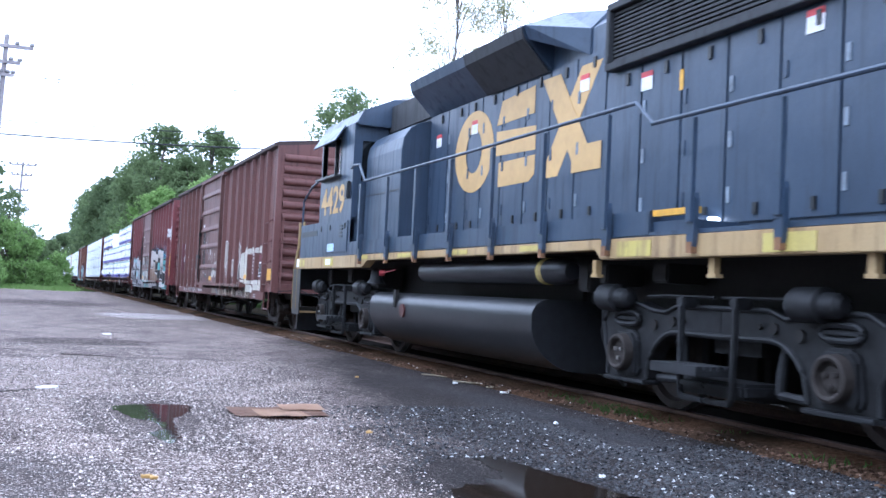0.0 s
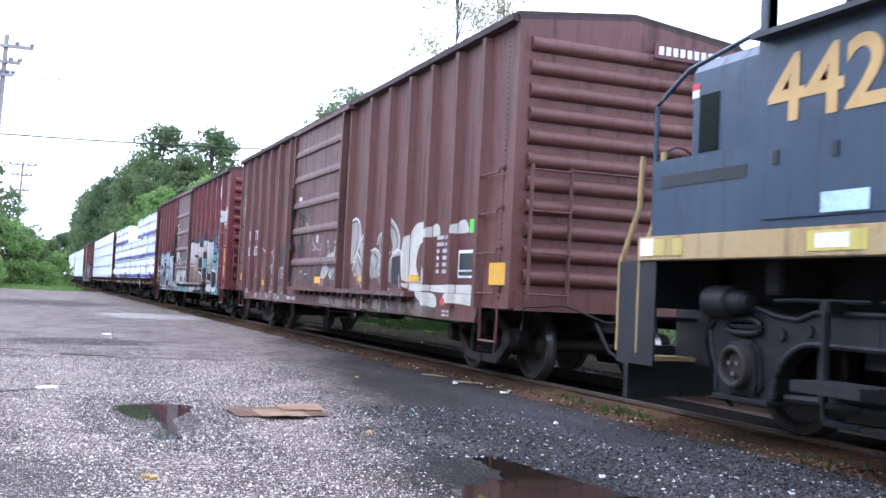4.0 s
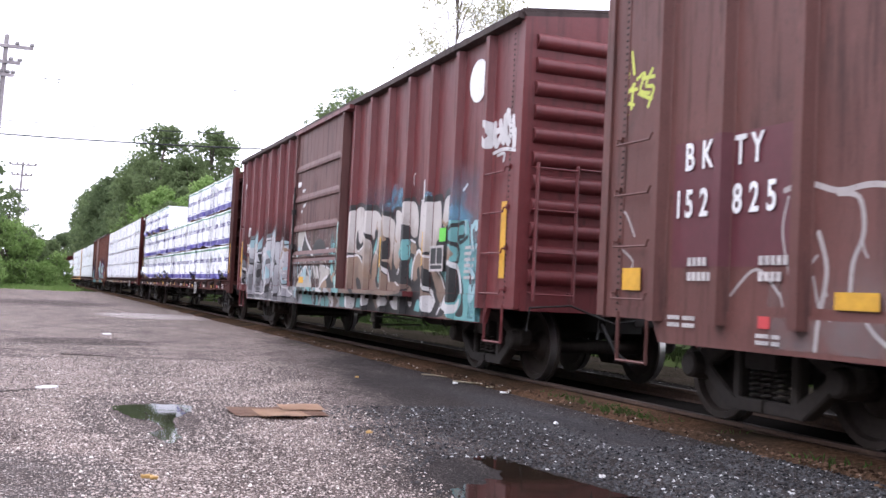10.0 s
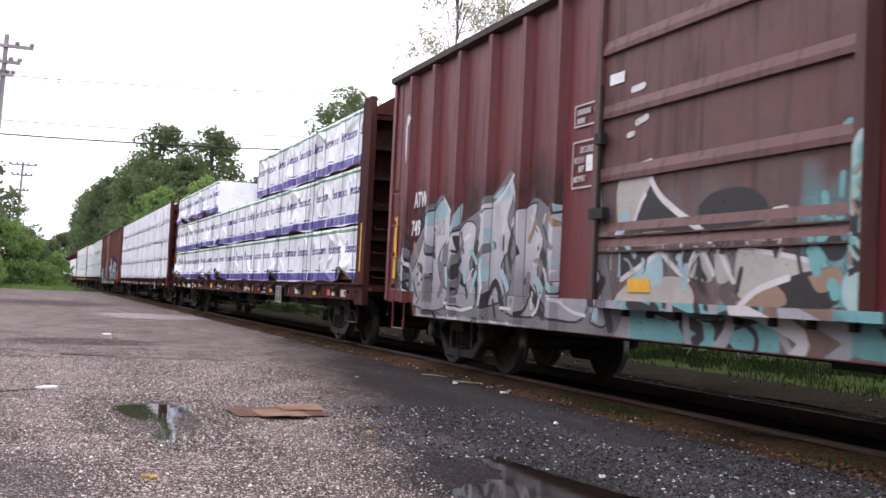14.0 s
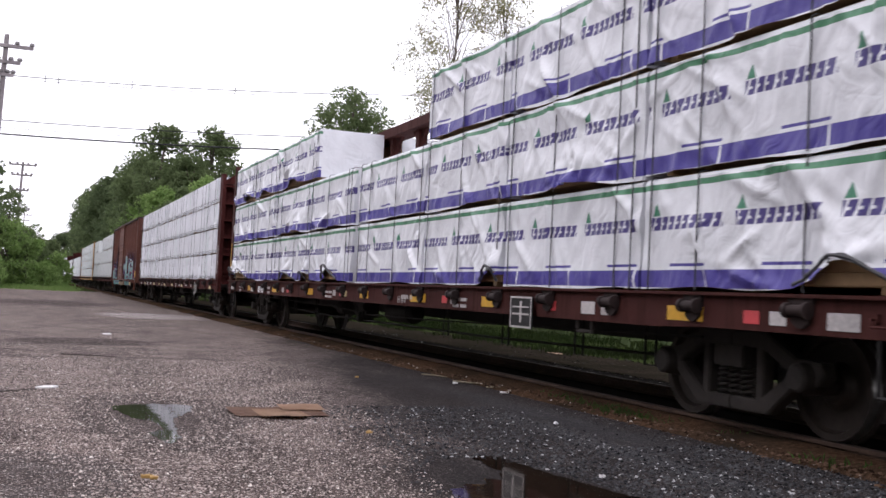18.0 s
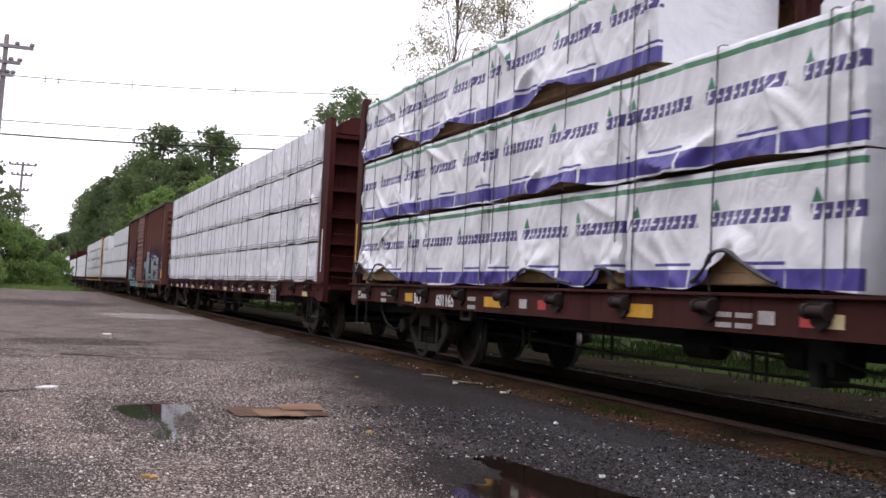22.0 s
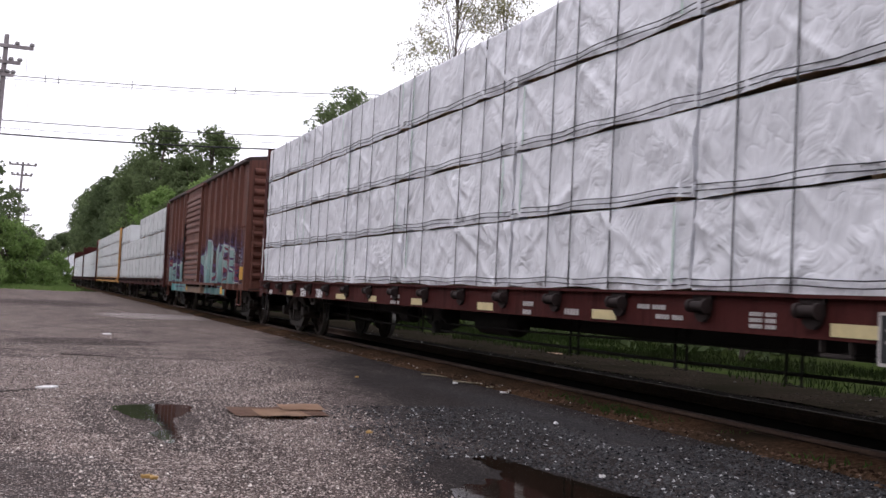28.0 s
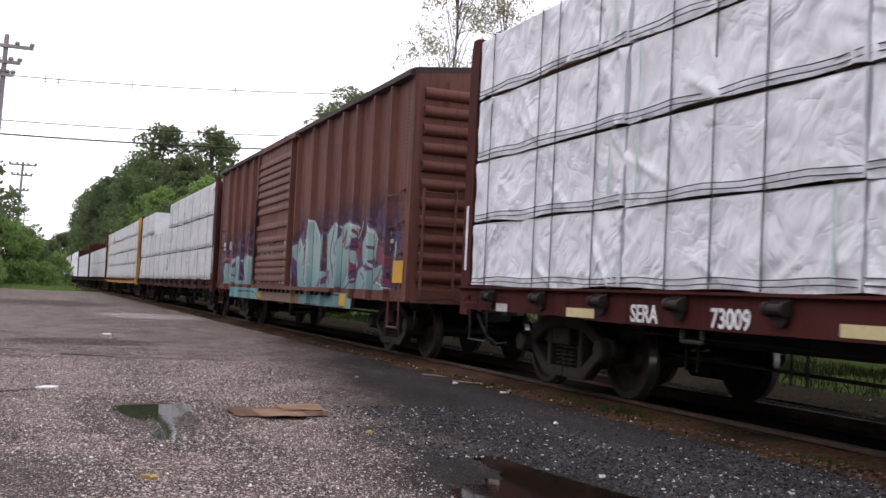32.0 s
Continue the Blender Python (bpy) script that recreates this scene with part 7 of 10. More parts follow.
def stones(name, n, xr, yr, size, material, label, z=0.0, seed=1, oily=None):
    """Loose angular stones, as one mesh."""
    r = np.random.RandomState(seed)
    base = np.array([(1, 0, 0), (-0.5, 0.87, 0), (-0.5, -0.87, 0), (0.2, 0.1, 0.9), (0.45, 0.5, 0.55), (-0.6, 0.0, 0.6)])
    tris = np.array([(0, 1, 4), (1, 5, 4), (4, 5, 3), (0, 4, 3), (1, 2, 5), (2, 3, 5), (2, 0, 3)])
    q = r.rand(n)
    y = yr[0] + (yr[1] - yr[0]) * q ** 1.35
    x = xr[0] + (xr[1] - xr[0]) * r.rand(n) + 0.09 * r.normal(size=n)
    dry = (((x - 2.75) / 0.5) ** 2 + ((y - 5.2) / 1.3) ** 2 > 1) & (((x - 1.02) / 0.32) ** 2 + ((y - 8.7) / 1.0) ** 2 > 1) & (((x - 0.85) / 1.3) ** 2 + ((y - 18.9) / 1.2) ** 2 > 1) & (((x + 0.02) / 0.3) ** 2 + ((y - 6.0) / 0.7) ** 2 > 1)
    x, y = x[dry], y[dry]
    n = len(x)
    if oily is not None:      # few pale stones on the dark oily side
        keep = (x - 0.13 * y + 0.35 * r.normal(size=n) < 1.35) if oily < 0 else (x - 0.13 * y + 0.35 * r.normal(size=n) > 1.6)
        x, y = x[keep], y[keep]
        n = len(x)
    s = size * (0.35 + 0.9 * r.rand(n) ** 2.2)
    a = r.rand(n) * 6.28
    c, d = np.cos(a), np.sin(a)
    b = base[None] * (1 + 0.35 * r.normal(size=(n, 6, 1)))
    X = (b[..., 0] * c[:, None] - b[..., 1] * d[:, None]) * s[:, None] + x[:, None]
    Y = (b[..., 0] * d[:, None] + b[..., 1] * c[:, None]) * s[:, None] + y[:, None]
    Z = b[..., 2] * s[:, None] * 0.7 + z - 0.001
    me = bpy.data.meshes.new(name)
    me.from_pydata(np.stack([X, Y, Z], -1).reshape(-1, 3).tolist(), [], (tris[None] + 6 * np.arange(n)[:, None, None]).reshape(-1, 3).tolist())
    me.materials.append(material)
    return tagged(put(name, me), label, "stones", kind="stuff")


def stone_material(name, a, b, c):
    k = Nodes(name)
    r = k.n("NewGeometry").outputs["Random Per Island"]
    col = k.mix(k.ramp(r, 0.0, 0.8), a, b)
    col = k.mix(k.ramp(r, 0.955, 0.97), col, c)
    return k.end(col, 0.8, 0, 0.0)


GRIT = stone_material("pale_grit", (0.030, 0.024, 0.022), (0.54, 0.46, 0.42), (0.80, 0.75, 0.70))
CRUSHED = stone_material("crushed_stone", (0.008, 0.008, 0.009), (0.085, 0.085, 0.089), (0.38, 0.38, 0.38))
BANKSTONE = stone_material("dark_bank_stone", (0.008, 0.0075, 0.007), (0.045, 0.041, 0.037), (0.20, 0.20, 0.19))
stones("asphalt_grit", 84000, (-1.6, 4.2), (4.6, 15), 0.0100, GRIT, "loose pale grit on the asphalt", 0.0, 1, -1)
stones("asphalt_grit", 13000, (-2.5, 6.0), (12, 34), 0.0115, GRIT, "loose pale grit on the asphalt", 0.0, 7, -1)
RUSTY = stone_material("rusty_stone_chips", (0.018, 0.011, 0.008), (0.12, 0.075, 0.05), (0.36, 0.32, 0.28))
stones("dirt_stones", 5200, (5.2, 5.72), (5.0, 26), 0.022, RUSTY, "rusty stone chips in the dirt beside the rail", 0.03, 21)
stones("trackside_stones", 3200, (4.72, 5.35), (4.2, 9.5), 0.011, CRUSHED, "loose crushed stone beside the rail", 0.0, 12)
stones("trackside_stones", 7000, (4.1, 5.45), (4.2, 6.9), 0.0150, CRUSHED, "loose crushed stone beside the rail", 0.0, 15)
stones("trackside_stones", 24000, (2.2, 4.3), (4.2, 9.5), 0.0140, CRUSHED, "loose crushed stone beside the rail", 0.0, 2, 1)
stones("bank_stones", 15000, (7.7, 11.0), (4, 30), 0.035, BANKSTONE, "dark crushed stone beyond the rails", -0.03, 4)


# ---- sprayed shapes and stencils on the cars
def clip_z(poly, lo, hi):
    return [(y, z) for z, y in clip_strip([(z, y) for y, z in poly], lo, hi)]


def sprayed(name, car, strips, sill, layers, label, ledge=None):
    up = [(m, [c for c in (clip_z(p, 1.005, 4.1) for p in polys) if c]) for m, polys in layers]
    spray(name, car, strips, up, label)
    low = [(m, [c for c in (clip_z(p, 0.67, 0.925) for p in polys) if c]) for m, polys in layers]
    feet = [q for q in strips if -1.585 in q[2:] and sill[0] < q[0] < sill[1]]
    spray(name, car, [(sill[0], sill[1], -1.501)] + feet, low, label)
    if ledge:
        edge = [(m, [c for c in (clip_z(p, 0.926, 1.0) for p in polys) if c]) for m, polys in layers]
        spray(name, car, [(sill[0], ledge[0], -1.502), (ledge[0], ledge[1], -1.664), (ledge[1], sill[1], -1.502)] + [q for q in feet if not ledge[0] < q[0] < ledge[1]], edge, label)


def spray_paint(name, color, soft=0.0, top=0.0, fade=0.5):
    """Sprayed paint; the soft kind thins out in a mist towards its top."""
    k = Nodes(name)
    co = k.coord()
    n1 = k.noise(co, 2.2, 5, 0.6)
    col = k.mix(k.ramp(n1, 0.35, 0.7), color, tuple(c * 0.7 for c in color))
    col = k.mix(k.ramp(k.noise(co, 26, 4, 0.7), 0.6, 0.72, 0, 0.45), col, (0.12, 0.06, 0.05))
    if soft:
        z = k.xyz(co)[2]
        mist = k.ramp(k.math("ADD", z, k.math("MULTIPLY", k.math("SUBTRACT", k.noise(k.mapped(co, (1, 1.6, 0.5)), 1.6, 4), 0.5), 1.1)), top, top - fade)
        patch_ = k.ramp(k.noise(co, 1.9, 5, 0.65), 0.34, 0.56)
        k.put(k.b.inputs["Alpha"], k.math("MULTIPLY", k.math("MULTIPLY", mist, soft), patch_))
    else:
        k.put(k.b.inputs["Alpha"], k.ramp(k.noise(co, 13, 6, 0.75), 0.70, 0.62))
    return k.end(col, 0.55)


def faded_fill(name, top, foot, z0, z1):
    """Sprayed fill that runs from one colour at its foot to another above."""
    k = Nodes(name)
    co = k.coord()
    z = k.math("ADD", k.xyz(co)[2], k.math("MULTIPLY", k.math("SUBTRACT", k.noise(k.mapped(co, (1, 1.4, 0.8)), 1.8, 5, 0.6), 0.5), 1.1))
    col = k.mix(k.ramp(z, z0, z1), foot, top)
    col = k.mix(k.ramp(k.noise(k.mapped(co, (1, 2, 0.9)), 1.5, 5, 0.6), 0.52, 0.72, 0, 0.6), col, tuple(c * 0.55 for c in foot))
    col = k.mix(k.ramp(k.noise(co, 24, 4, 0.7), 0.6, 0.72, 0, 0.4), col, (0.12, 0.06, 0.05))
    return k.end(col, 0.55)


S_WHITE = spray_paint("sprayed_white", (0.62, 0.60, 0.60))
S_CHALK = spray_paint("faded_white_spray", (0.40, 0.36, 0.35))
S_DULL = spray_paint("weathered_cream_paint", (0.43, 0.40, 0.36))
S_CREAM = spray_paint("sprayed_cream_white", (0.60, 0.57, 0.50))
S_SILVER = spray_paint("sprayed_silver_grey", (0.34, 0.34, 0.36))
S_TAN = spray_paint("sprayed_tan", (0.30, 0.20, 0.135))
S_BLACK = spray_paint("sprayed_black", (0.02, 0.019, 0.02))
S_TEAL = spray_paint("sprayed_teal", (0.15, 0.37, 0.37))
S_MINT = spray_paint("sprayed_pale_mint", (0.36, 0.50, 0.46))
S_PURPLE = spray_paint("sprayed_purple", (0.10, 0.05, 0.13))
S_CRIMSON = spray_paint("sprayed_crimson", (0.20, 0.03, 0.06))
S_LIME = spray_paint("sprayed_lime_yellow", (0.55, 0.60, 0.10))
M_BLACK = spray_paint("black_spray_mist", (0.035, 0.03, 0.033), 0.6, 2.6, 0.6)
M_PURPLE = spray_paint("purple_spray_mist", (0.085, 0.05, 0.12), 0.9, 2.55, 0.55)
M_GREY = spray_paint("grey_spray_mist", (0.30, 0.27, 0.27), 0.5, 1.5, 0.8)
M_DUST = spray_paint("pale_dust_mist", (0.30, 0.26, 0.24), 0.65, 2.0, 0.6)
M_BLUE = spray_paint("blue_spray_cloud", (0.19, 0.38, 0.53), 0.42, 9.0, 1.0)
FRESH = plain("fresh_maroon_patch", (0.10, 0.022, 0.03), 0.5, 0, 10, 0.15)


def capped(points, w):
    """A ribbon with round ends."""
    out = stroke(points, w)
    for p in (points[0], points[-1]):
        out.append([(p[0] + w / 2 * math.cos(q), p[1] + w / 2 * math.sin(q)) for q in np.linspace(0, 2 * math.pi, 15)[:-1]])
    return out


F_CREAM = faded_fill("cream_to_tan_spray", (0.49, 0.455, 0.435), (0.24, 0.16, 0.11), 1.42, 1.95)
F_TAN = faded_fill("tan_to_brown_spray", (0.27, 0.19, 0.14), (0.15, 0.10, 0.078), 0.8, 1.6)
S_GREY = spray_paint("sprayed_mid_grey", (0.17, 0.165, 0.175))
S_PALE_BLUE = spray_paint("sprayed_pale_blue", (0.33, 0.48, 0.52))
S_SOOT = spray_paint("black_tar_patch", (0.03, 0.028, 0.03), 0.9, 9.0, 1.0)
F_SILVER = faded_fill("white_to_grey_spray", (0.46, 0.46, 0.48), (0.27, 0.26, 0.28), 0.9, 1.7)
F_MINT = faded_fill("mint_to_teal_spray", (0.30, 0.43, 0.40), (0.15, 0.29, 0.29), 0.9, 1.7)
M_TEAL = spray_paint("teal_spray_mist", (0.17, 0.38, 0.40), 0.9, 2.1, 0.6)
M_SKY = spray_paint("sky_blue_spray_mist", (0.18, 0.34, 0.47), 0.4, 2.75, 0.7)


def outline(U, points):
    """A closed rounded outline through (u, z) points."""
    return smooth_line([(u - U, z) for u, z in points] + [(points[0][0] - U, points[0][1])], 4)[:-1]


def line(U, points, w):
    """A round-ended sprayed line through (u, z) points."""
    return capped(smooth_line([(u - U, z) for u, z in points], 5), w)


def rect(u0, u1, z0, z1, U):
    return [(min(u0, u1) - U, z0), (max(u0, u1) - U, z0), (max(u0, u1) - U, z1), (min(u0, u1) - U, z1)]


def blocks(q):
    """One line of illegible print, as small blocks in a row."""
    y, out, n = q[1], [], 0
    w = min(0.05, (q[3] - q[2]) * 0.75)
    while y - w > q[0] - 0.001:
        n += 1
        if n % 6:
            out.append((y - w, y, q[2], q[3]))
        y -= w * 1.35
    return out or [q]


def text_bars(u, z, n, w, h, gap, U):
    """Rows of illegible stencil print as plain bars, reading from high u to low u."""
    out = []
    for i in range(n):
        out.append((u - U - w[i % len(w)], u - U, z - i * gap - h, z - i * gap))
    return out


# the red car: fat cream letters with tan feet, silver letters behind the door
back, cream, tan, teal, blue, ink, gleam, wash = [], [], [], [], [], [], [], []
wash.append(outline(UC, [(48.29, 1.85), (48.2, 2.02), (48.06, 2.0), (47.96, 1.7), (47.92, 1.3), (47.95, 0.98), (48.29, 0.98)]))
wash.append(outline(UC, [(43.55, 1.70), (43.42, 1.91), (43.15, 1.93), (42.90, 1.88), (42.83, 1.41), (42.80, 0.69), (43.20, 0.66), (43.48, 0.95), (43.49, 1.38)]))
back.append(outline(UC, [(48.03, 0.67), (48.11, 1.27), (48.12, 1.88), (48.05, 2.23), (47.95, 2.36), (47.69, 2.44), (47.36, 2.42), (47.19, 2.29), (47.03, 2.36), (46.66, 2.35), (46.36, 2.20), (46.19, 2.16), (46.14, 2.23), (45.91, 2.19), (45.74, 2.11), (45.75, 2.24), (45.59, 2.26), (45.28, 2.15), (45.24, 1.48), (45.21, 0.69), (46.06, 0.62), (47.06, 0.68)]))
back.append(outline(UC, [(45.63, 0.67), (45.72, 1.68), (45.74, 2.19), (45.63, 2.26), (45.20, 2.13), (45.13, 2.32), (44.93, 2.36), (44.73, 2.22), (44.63, 2.33), (44.37, 2.26), (44.13, 2.32), (43.84, 2.32), (43.79, 2.19), (43.71, 2.33), (43.58, 2.39), (43.46, 2.32), (43.36, 2.15), (43.37, 1.97), (43.52, 1.82), (43.54, 1.62), (43.51, 1.26), (43.54, 0.95), (43.64, 0.70), (44.63, 0.64)]))
cream.append(outline(UC, [(48.02, 1.98), (48.00, 2.18), (47.88, 2.29), (47.68, 2.36), (47.48, 2.37), (47.27, 2.29), (47.19, 2.14), (47.19, 1.96), (47.27, 1.85), (47.42, 1.76), (47.54, 1.79), (47.59, 1.92), (47.63, 1.99), (47.69, 1.90), (47.70, 1.73), (47.59, 1.65), (47.38, 1.69), (47.17, 1.80), (47.04, 1.88), (46.94, 1.85), (46.86, 1.75), (46.80, 1.62), (46.82, 1.44), (46.83, 1.18), (47.07, 1.18), (47.08, 1.58), (47.30, 1.55), (47.51, 1.58), (47.76, 1.61), (47.94, 1.63), (48.02, 1.75)]))
cream.append(outline(UC, [(47.08, 1.95), (47.10, 2.14), (47.05, 2.25), (46.88, 2.27), (46.69, 2.26), (46.50, 2.20), (46.35, 2.10), (46.19, 2.00), (46.14, 1.86), (46.12, 1.74), (46.22, 1.79), (46.37, 1.81), (46.46, 1.78), (46.49, 1.61), (46.51, 1.39), (46.54, 1.17), (46.76, 1.17), (46.76, 1.40), (46.71, 1.53), (46.61, 1.63), (46.56, 1.74), (46.54, 1.86), (46.57, 1.94), (46.65, 1.96), (46.71, 1.91), (46.69, 1.85), (46.76, 1.80), (46.84, 1.87), (46.97, 1.92)]))
cream.append(outline(UC, [(46.16, 2.15), (46.07, 2.16), (45.91, 2.10), (45.74, 2.03), (45.74, 1.88), (45.76, 1.65), (45.79, 1.46), (45.81, 1.31), (45.92, 1.41), (46.04, 1.46), (45.94, 1.49), (45.90, 1.58), (45.93, 1.76), (46.05, 1.86), (46.13, 2.00)]))
cream.append(outline(UC, [(45.71, 2.12), (45.70, 2.20), (45.57, 2.20), (45.43, 2.14), (45.30, 2.09), (45.34, 1.96), (45.41, 1.82), (45.45, 1.63), (45.46, 1.52), (45.42, 1.42), (45.49, 1.34), (45.59, 1.33), (45.70, 1.42), (45.74, 1.57), (45.73, 1.77), (45.71, 1.96)]))
cream.append(outline(UC, [(45.28, 2.00), (45.27, 2.20), (45.17, 2.28), (45.01, 2.30), (44.84, 2.25), (44.74, 2.13), (44.71, 1.96), (44.74, 1.80), (44.82, 1.77), (44.97, 1.80), (45.09, 1.93), (45.19, 1.98)]))
cream.append(outline(UC, [(45.41, 1.74), (45.34, 1.90), (45.26, 1.95), (45.21, 1.75), (45.24, 1.56), (45.15, 1.43), (45.32, 1.45), (45.39, 1.62)]))
cream.append(outline(UC, [(44.65, 1.95), (44.65, 2.13), (44.61, 2.28), (44.51, 2.30), (44.39, 2.24), (44.32, 2.12), (44.33, 2.00), (44.35, 1.88), (44.33, 1.71), (44.34, 1.61), (44.44, 1.53), (44.51, 1.59), (44.65, 1.64), (44.68, 1.75), (44.66, 1.86)]))
cream.append(outline(UC, [(44.29, 2.18), (44.23, 2.23), (44.03, 2.23), (43.89, 2.22), (43.84, 2.05), (43.82, 1.84), (43.86, 1.74), (43.96, 1.69), (44.02, 1.60), (44.12, 1.56), (44.25, 1.55), (44.31, 1.63), (44.28, 1.75), (44.30, 1.92), (44.26, 2.03)]))
cream.append(outline(UC, [(43.77, 2.08), (43.74, 2.21), (43.66, 2.27), (43.57, 2.28), (43.46, 2.19), (43.49, 2.11), (43.57, 2.02), (43.60, 1.90), (43.74, 1.88), (43.78, 1.98)]))
cream.append(outline(UC, [(43.41, 1.57), (43.35, 1.61), (43.27, 1.57), (43.24, 1.49), (43.31, 1.41), (43.39, 1.45)]))
tan.append(outline(UC, [(48.01, 0.91), (48.02, 1.27), (47.96, 1.49), (47.84, 1.52), (47.67, 1.56), (47.50, 1.53), (47.32, 1.42), (47.17, 1.29), (47.21, 1.18), (47.27, 1.07), (47.29, 0.94)]))
tan.append(outline(UC, [(47.26, 0.94), (47.22, 1.15), (47.13, 1.27), (46.99, 1.22), (46.73, 1.17), (46.49, 1.16), (46.42, 1.04), (46.27, 1.02), (46.20, 0.95), (46.72, 0.94)]))
tan.append(outline(UC, [(46.31, 1.26), (46.19, 1.38), (46.10, 1.40), (46.02, 1.31), (45.92, 1.15), (45.79, 1.14), (45.69, 1.11), (45.54, 1.08), (45.24, 1.07), (45.23, 0.97), (46.22, 0.95), (46.21, 1.13)]))
tan.append(outline(UC, [(45.48, 1.26), (45.40, 1.37), (45.24, 1.33), (45.23, 1.20), (45.34, 1.22)]))
tan.append(outline(UC, [(46.69, 0.92), (46.44, 0.92), (46.37, 0.72), (46.46, 0.73)]))
tan.append(outline(UC, [(45.94, 0.94), (45.53, 0.94), (45.68, 0.84), (45.85, 0.83)]))
tan.append(outline(UC, [(44.98, 1.71), (44.80, 1.68), (44.75, 1.63), (44.79, 1.54), (44.96, 1.55), (45.00, 1.64)]))
tan.append(outline(UC, [(44.86, 1.31), (44.79, 1.49), (44.64, 1.57), (44.53, 1.54), (44.45, 1.44), (44.40, 1.27), (44.29, 1.09), (44.14, 0.96), (44.56, 0.95), (44.62, 1.18), (44.80, 1.15)]))
tan.append(outline(UC, [(44.13, 1.51), (44.01, 1.30), (43.85, 1.26), (43.70, 1.18), (43.54, 0.99), (43.72, 0.87), (43.97, 1.10), (44.16, 1.31), (44.32, 1.44), (44.31, 1.50)]))
tan.append(outline(UC, [(46.40, 1.17), (46.04, 1.14), (45.05, 1.10), (45.00, 0.96), (46.38, 0.95)]))
tan.append(outline(UC, [(44.44, 1.00), (44.09, 0.98), (43.94, 0.87), (44.02, 0.93)]))
teal.append(outline(UC, [(46.63, 1.78), (46.59, 1.82), (46.58, 1.68), (46.73, 1.57), (46.73, 1.63)]))
teal.append(outline(UC, [(46.30, 1.59), (46.30, 1.43), (46.28, 1.35), (46.39, 1.23), (46.38, 1.12), (46.47, 1.17), (46.43, 1.37)]))
teal.append(outline(UC, [(48.42, 0.69), (48.43, 0.89), (48.27, 0.89), (48.05, 0.70)]))
teal.append(outline(UC, [(47.52, 0.71), (47.44, 0.88), (47.29, 0.89), (47.11, 0.72)]))
teal.append(outline(UC, [(47.27, 1.40), (47.13, 1.42), (47.14, 1.31), (47.20, 1.31)]))
teal.append(outline(UC, [(45.52, 1.56), (45.46, 1.64), (45.41, 1.48), (45.44, 1.45)]))
teal.append(outline(UC, [(45.17, 1.72), (45.04, 1.76), (45.01, 1.52), (45.11, 1.45), (45.17, 1.60)]))
teal.append(outline(UC, [(45.02, 1.40), (44.90, 1.49), (44.92, 1.27), (44.98, 1.19)]))
teal.append(outline(UC, [(44.71, 0.74), (44.57, 0.90), (44.38, 0.73)]))
teal.append(outline(UC, [(43.76, 1.28), (43.50, 1.26), (43.44, 1.04), (43.51, 1.00), (43.59, 1.10)]))
teal.append(outline(UC, [(45.47, 1.71), (45.38, 1.65), (45.41, 1.51)]))
ink.append(outline(UC, [(46.70, 1.92), (46.66, 1.96), (46.58, 1.95), (46.54, 1.88), (46.58, 1.82), (46.66, 1.83), (46.68, 1.82)]))
ink.append(outline(UC, [(46.09, 1.66), (46.02, 1.78), (45.94, 1.74), (45.91, 1.58), (45.96, 1.50), (46.06, 1.51), (46.12, 1.59)]))
ink.append(outline(UC, [(47.63, 1.18), (47.51, 1.20), (47.37, 1.14), (47.24, 0.97), (46.97, 0.72), (47.11, 0.72), (47.42, 0.95), (47.57, 1.07)]))
ink.append(outline(UC, [(45.72, 1.37), (45.60, 1.30), (45.50, 1.28), (45.39, 1.23), (45.25, 1.18), (45.27, 1.13), (45.44, 1.11), (45.58, 1.15), (45.70, 1.20)]))
ink.append(outline(UC, [(48.27, 0.89), (48.12, 0.89), (47.87, 0.69), (48.03, 0.69)]))
ink.append(outline(UC, [(47.56, 0.91), (47.45, 0.91), (47.56, 0.70), (47.65, 0.70)]))
ink.append(outline(UC, [(46.81, 0.89), (46.72, 0.91), (46.47, 0.71), (46.92, 0.73)]))
ink.append(outline(UC, [(45.90, 0.82), (45.82, 0.80), (45.65, 0.72), (46.01, 0.72)]))
ink.append(outline(UC, [(47.33, 1.53), (47.10, 1.59), (47.11, 1.50), (47.29, 1.43)]))
ink.append(outline(UC, [(45.22, 1.92), (45.11, 1.97), (45.02, 1.90), (45.04, 1.77), (45.13, 1.75), (45.21, 1.80)]))
ink.append(outline(UC, [(43.45, 2.16), (43.36, 2.14), (43.36, 2.00), (43.47, 1.85), (43.56, 1.80), (43.58, 1.90), (43.54, 2.02)]))
ink.append(outline(UC, [(43.48, 1.14), (43.47, 1.30), (43.36, 1.36), (43.23, 1.34), (43.12, 1.23), (43.07, 1.08), (43.12, 0.96), (43.26, 0.88), (43.42, 0.95)]))
ink.append(outline(UC, [(43.08, 1.26), (42.99, 1.11), (42.95, 0.97), (42.94, 0.73), (43.19, 0.73), (43.04, 0.85), (43.01, 1.00)]))
ink.append(outline(UC, [(45.31, 0.76), (45.12, 0.91), (44.79, 0.75)]))
ink.append(outline(UC, [(45.96, 0.86), (45.79, 0.86), (45.63, 0.74), (45.92, 0.75)]))
ink.extend(line(UC, [(44.38, 1.33), (44.24, 1.25), (44.06, 1.09), (43.86, 0.86)], 0.130))
ink.extend(line(UC, [(44.63, 1.30), (44.52, 0.98), (44.28, 0.74)], 0.100))
ink.extend(line(UC, [(43.88, 1.28), (43.69, 1.20), (43.57, 1.07), (43.51, 0.99), (43.67, 0.86), (43.85, 0.72)], 0.050))
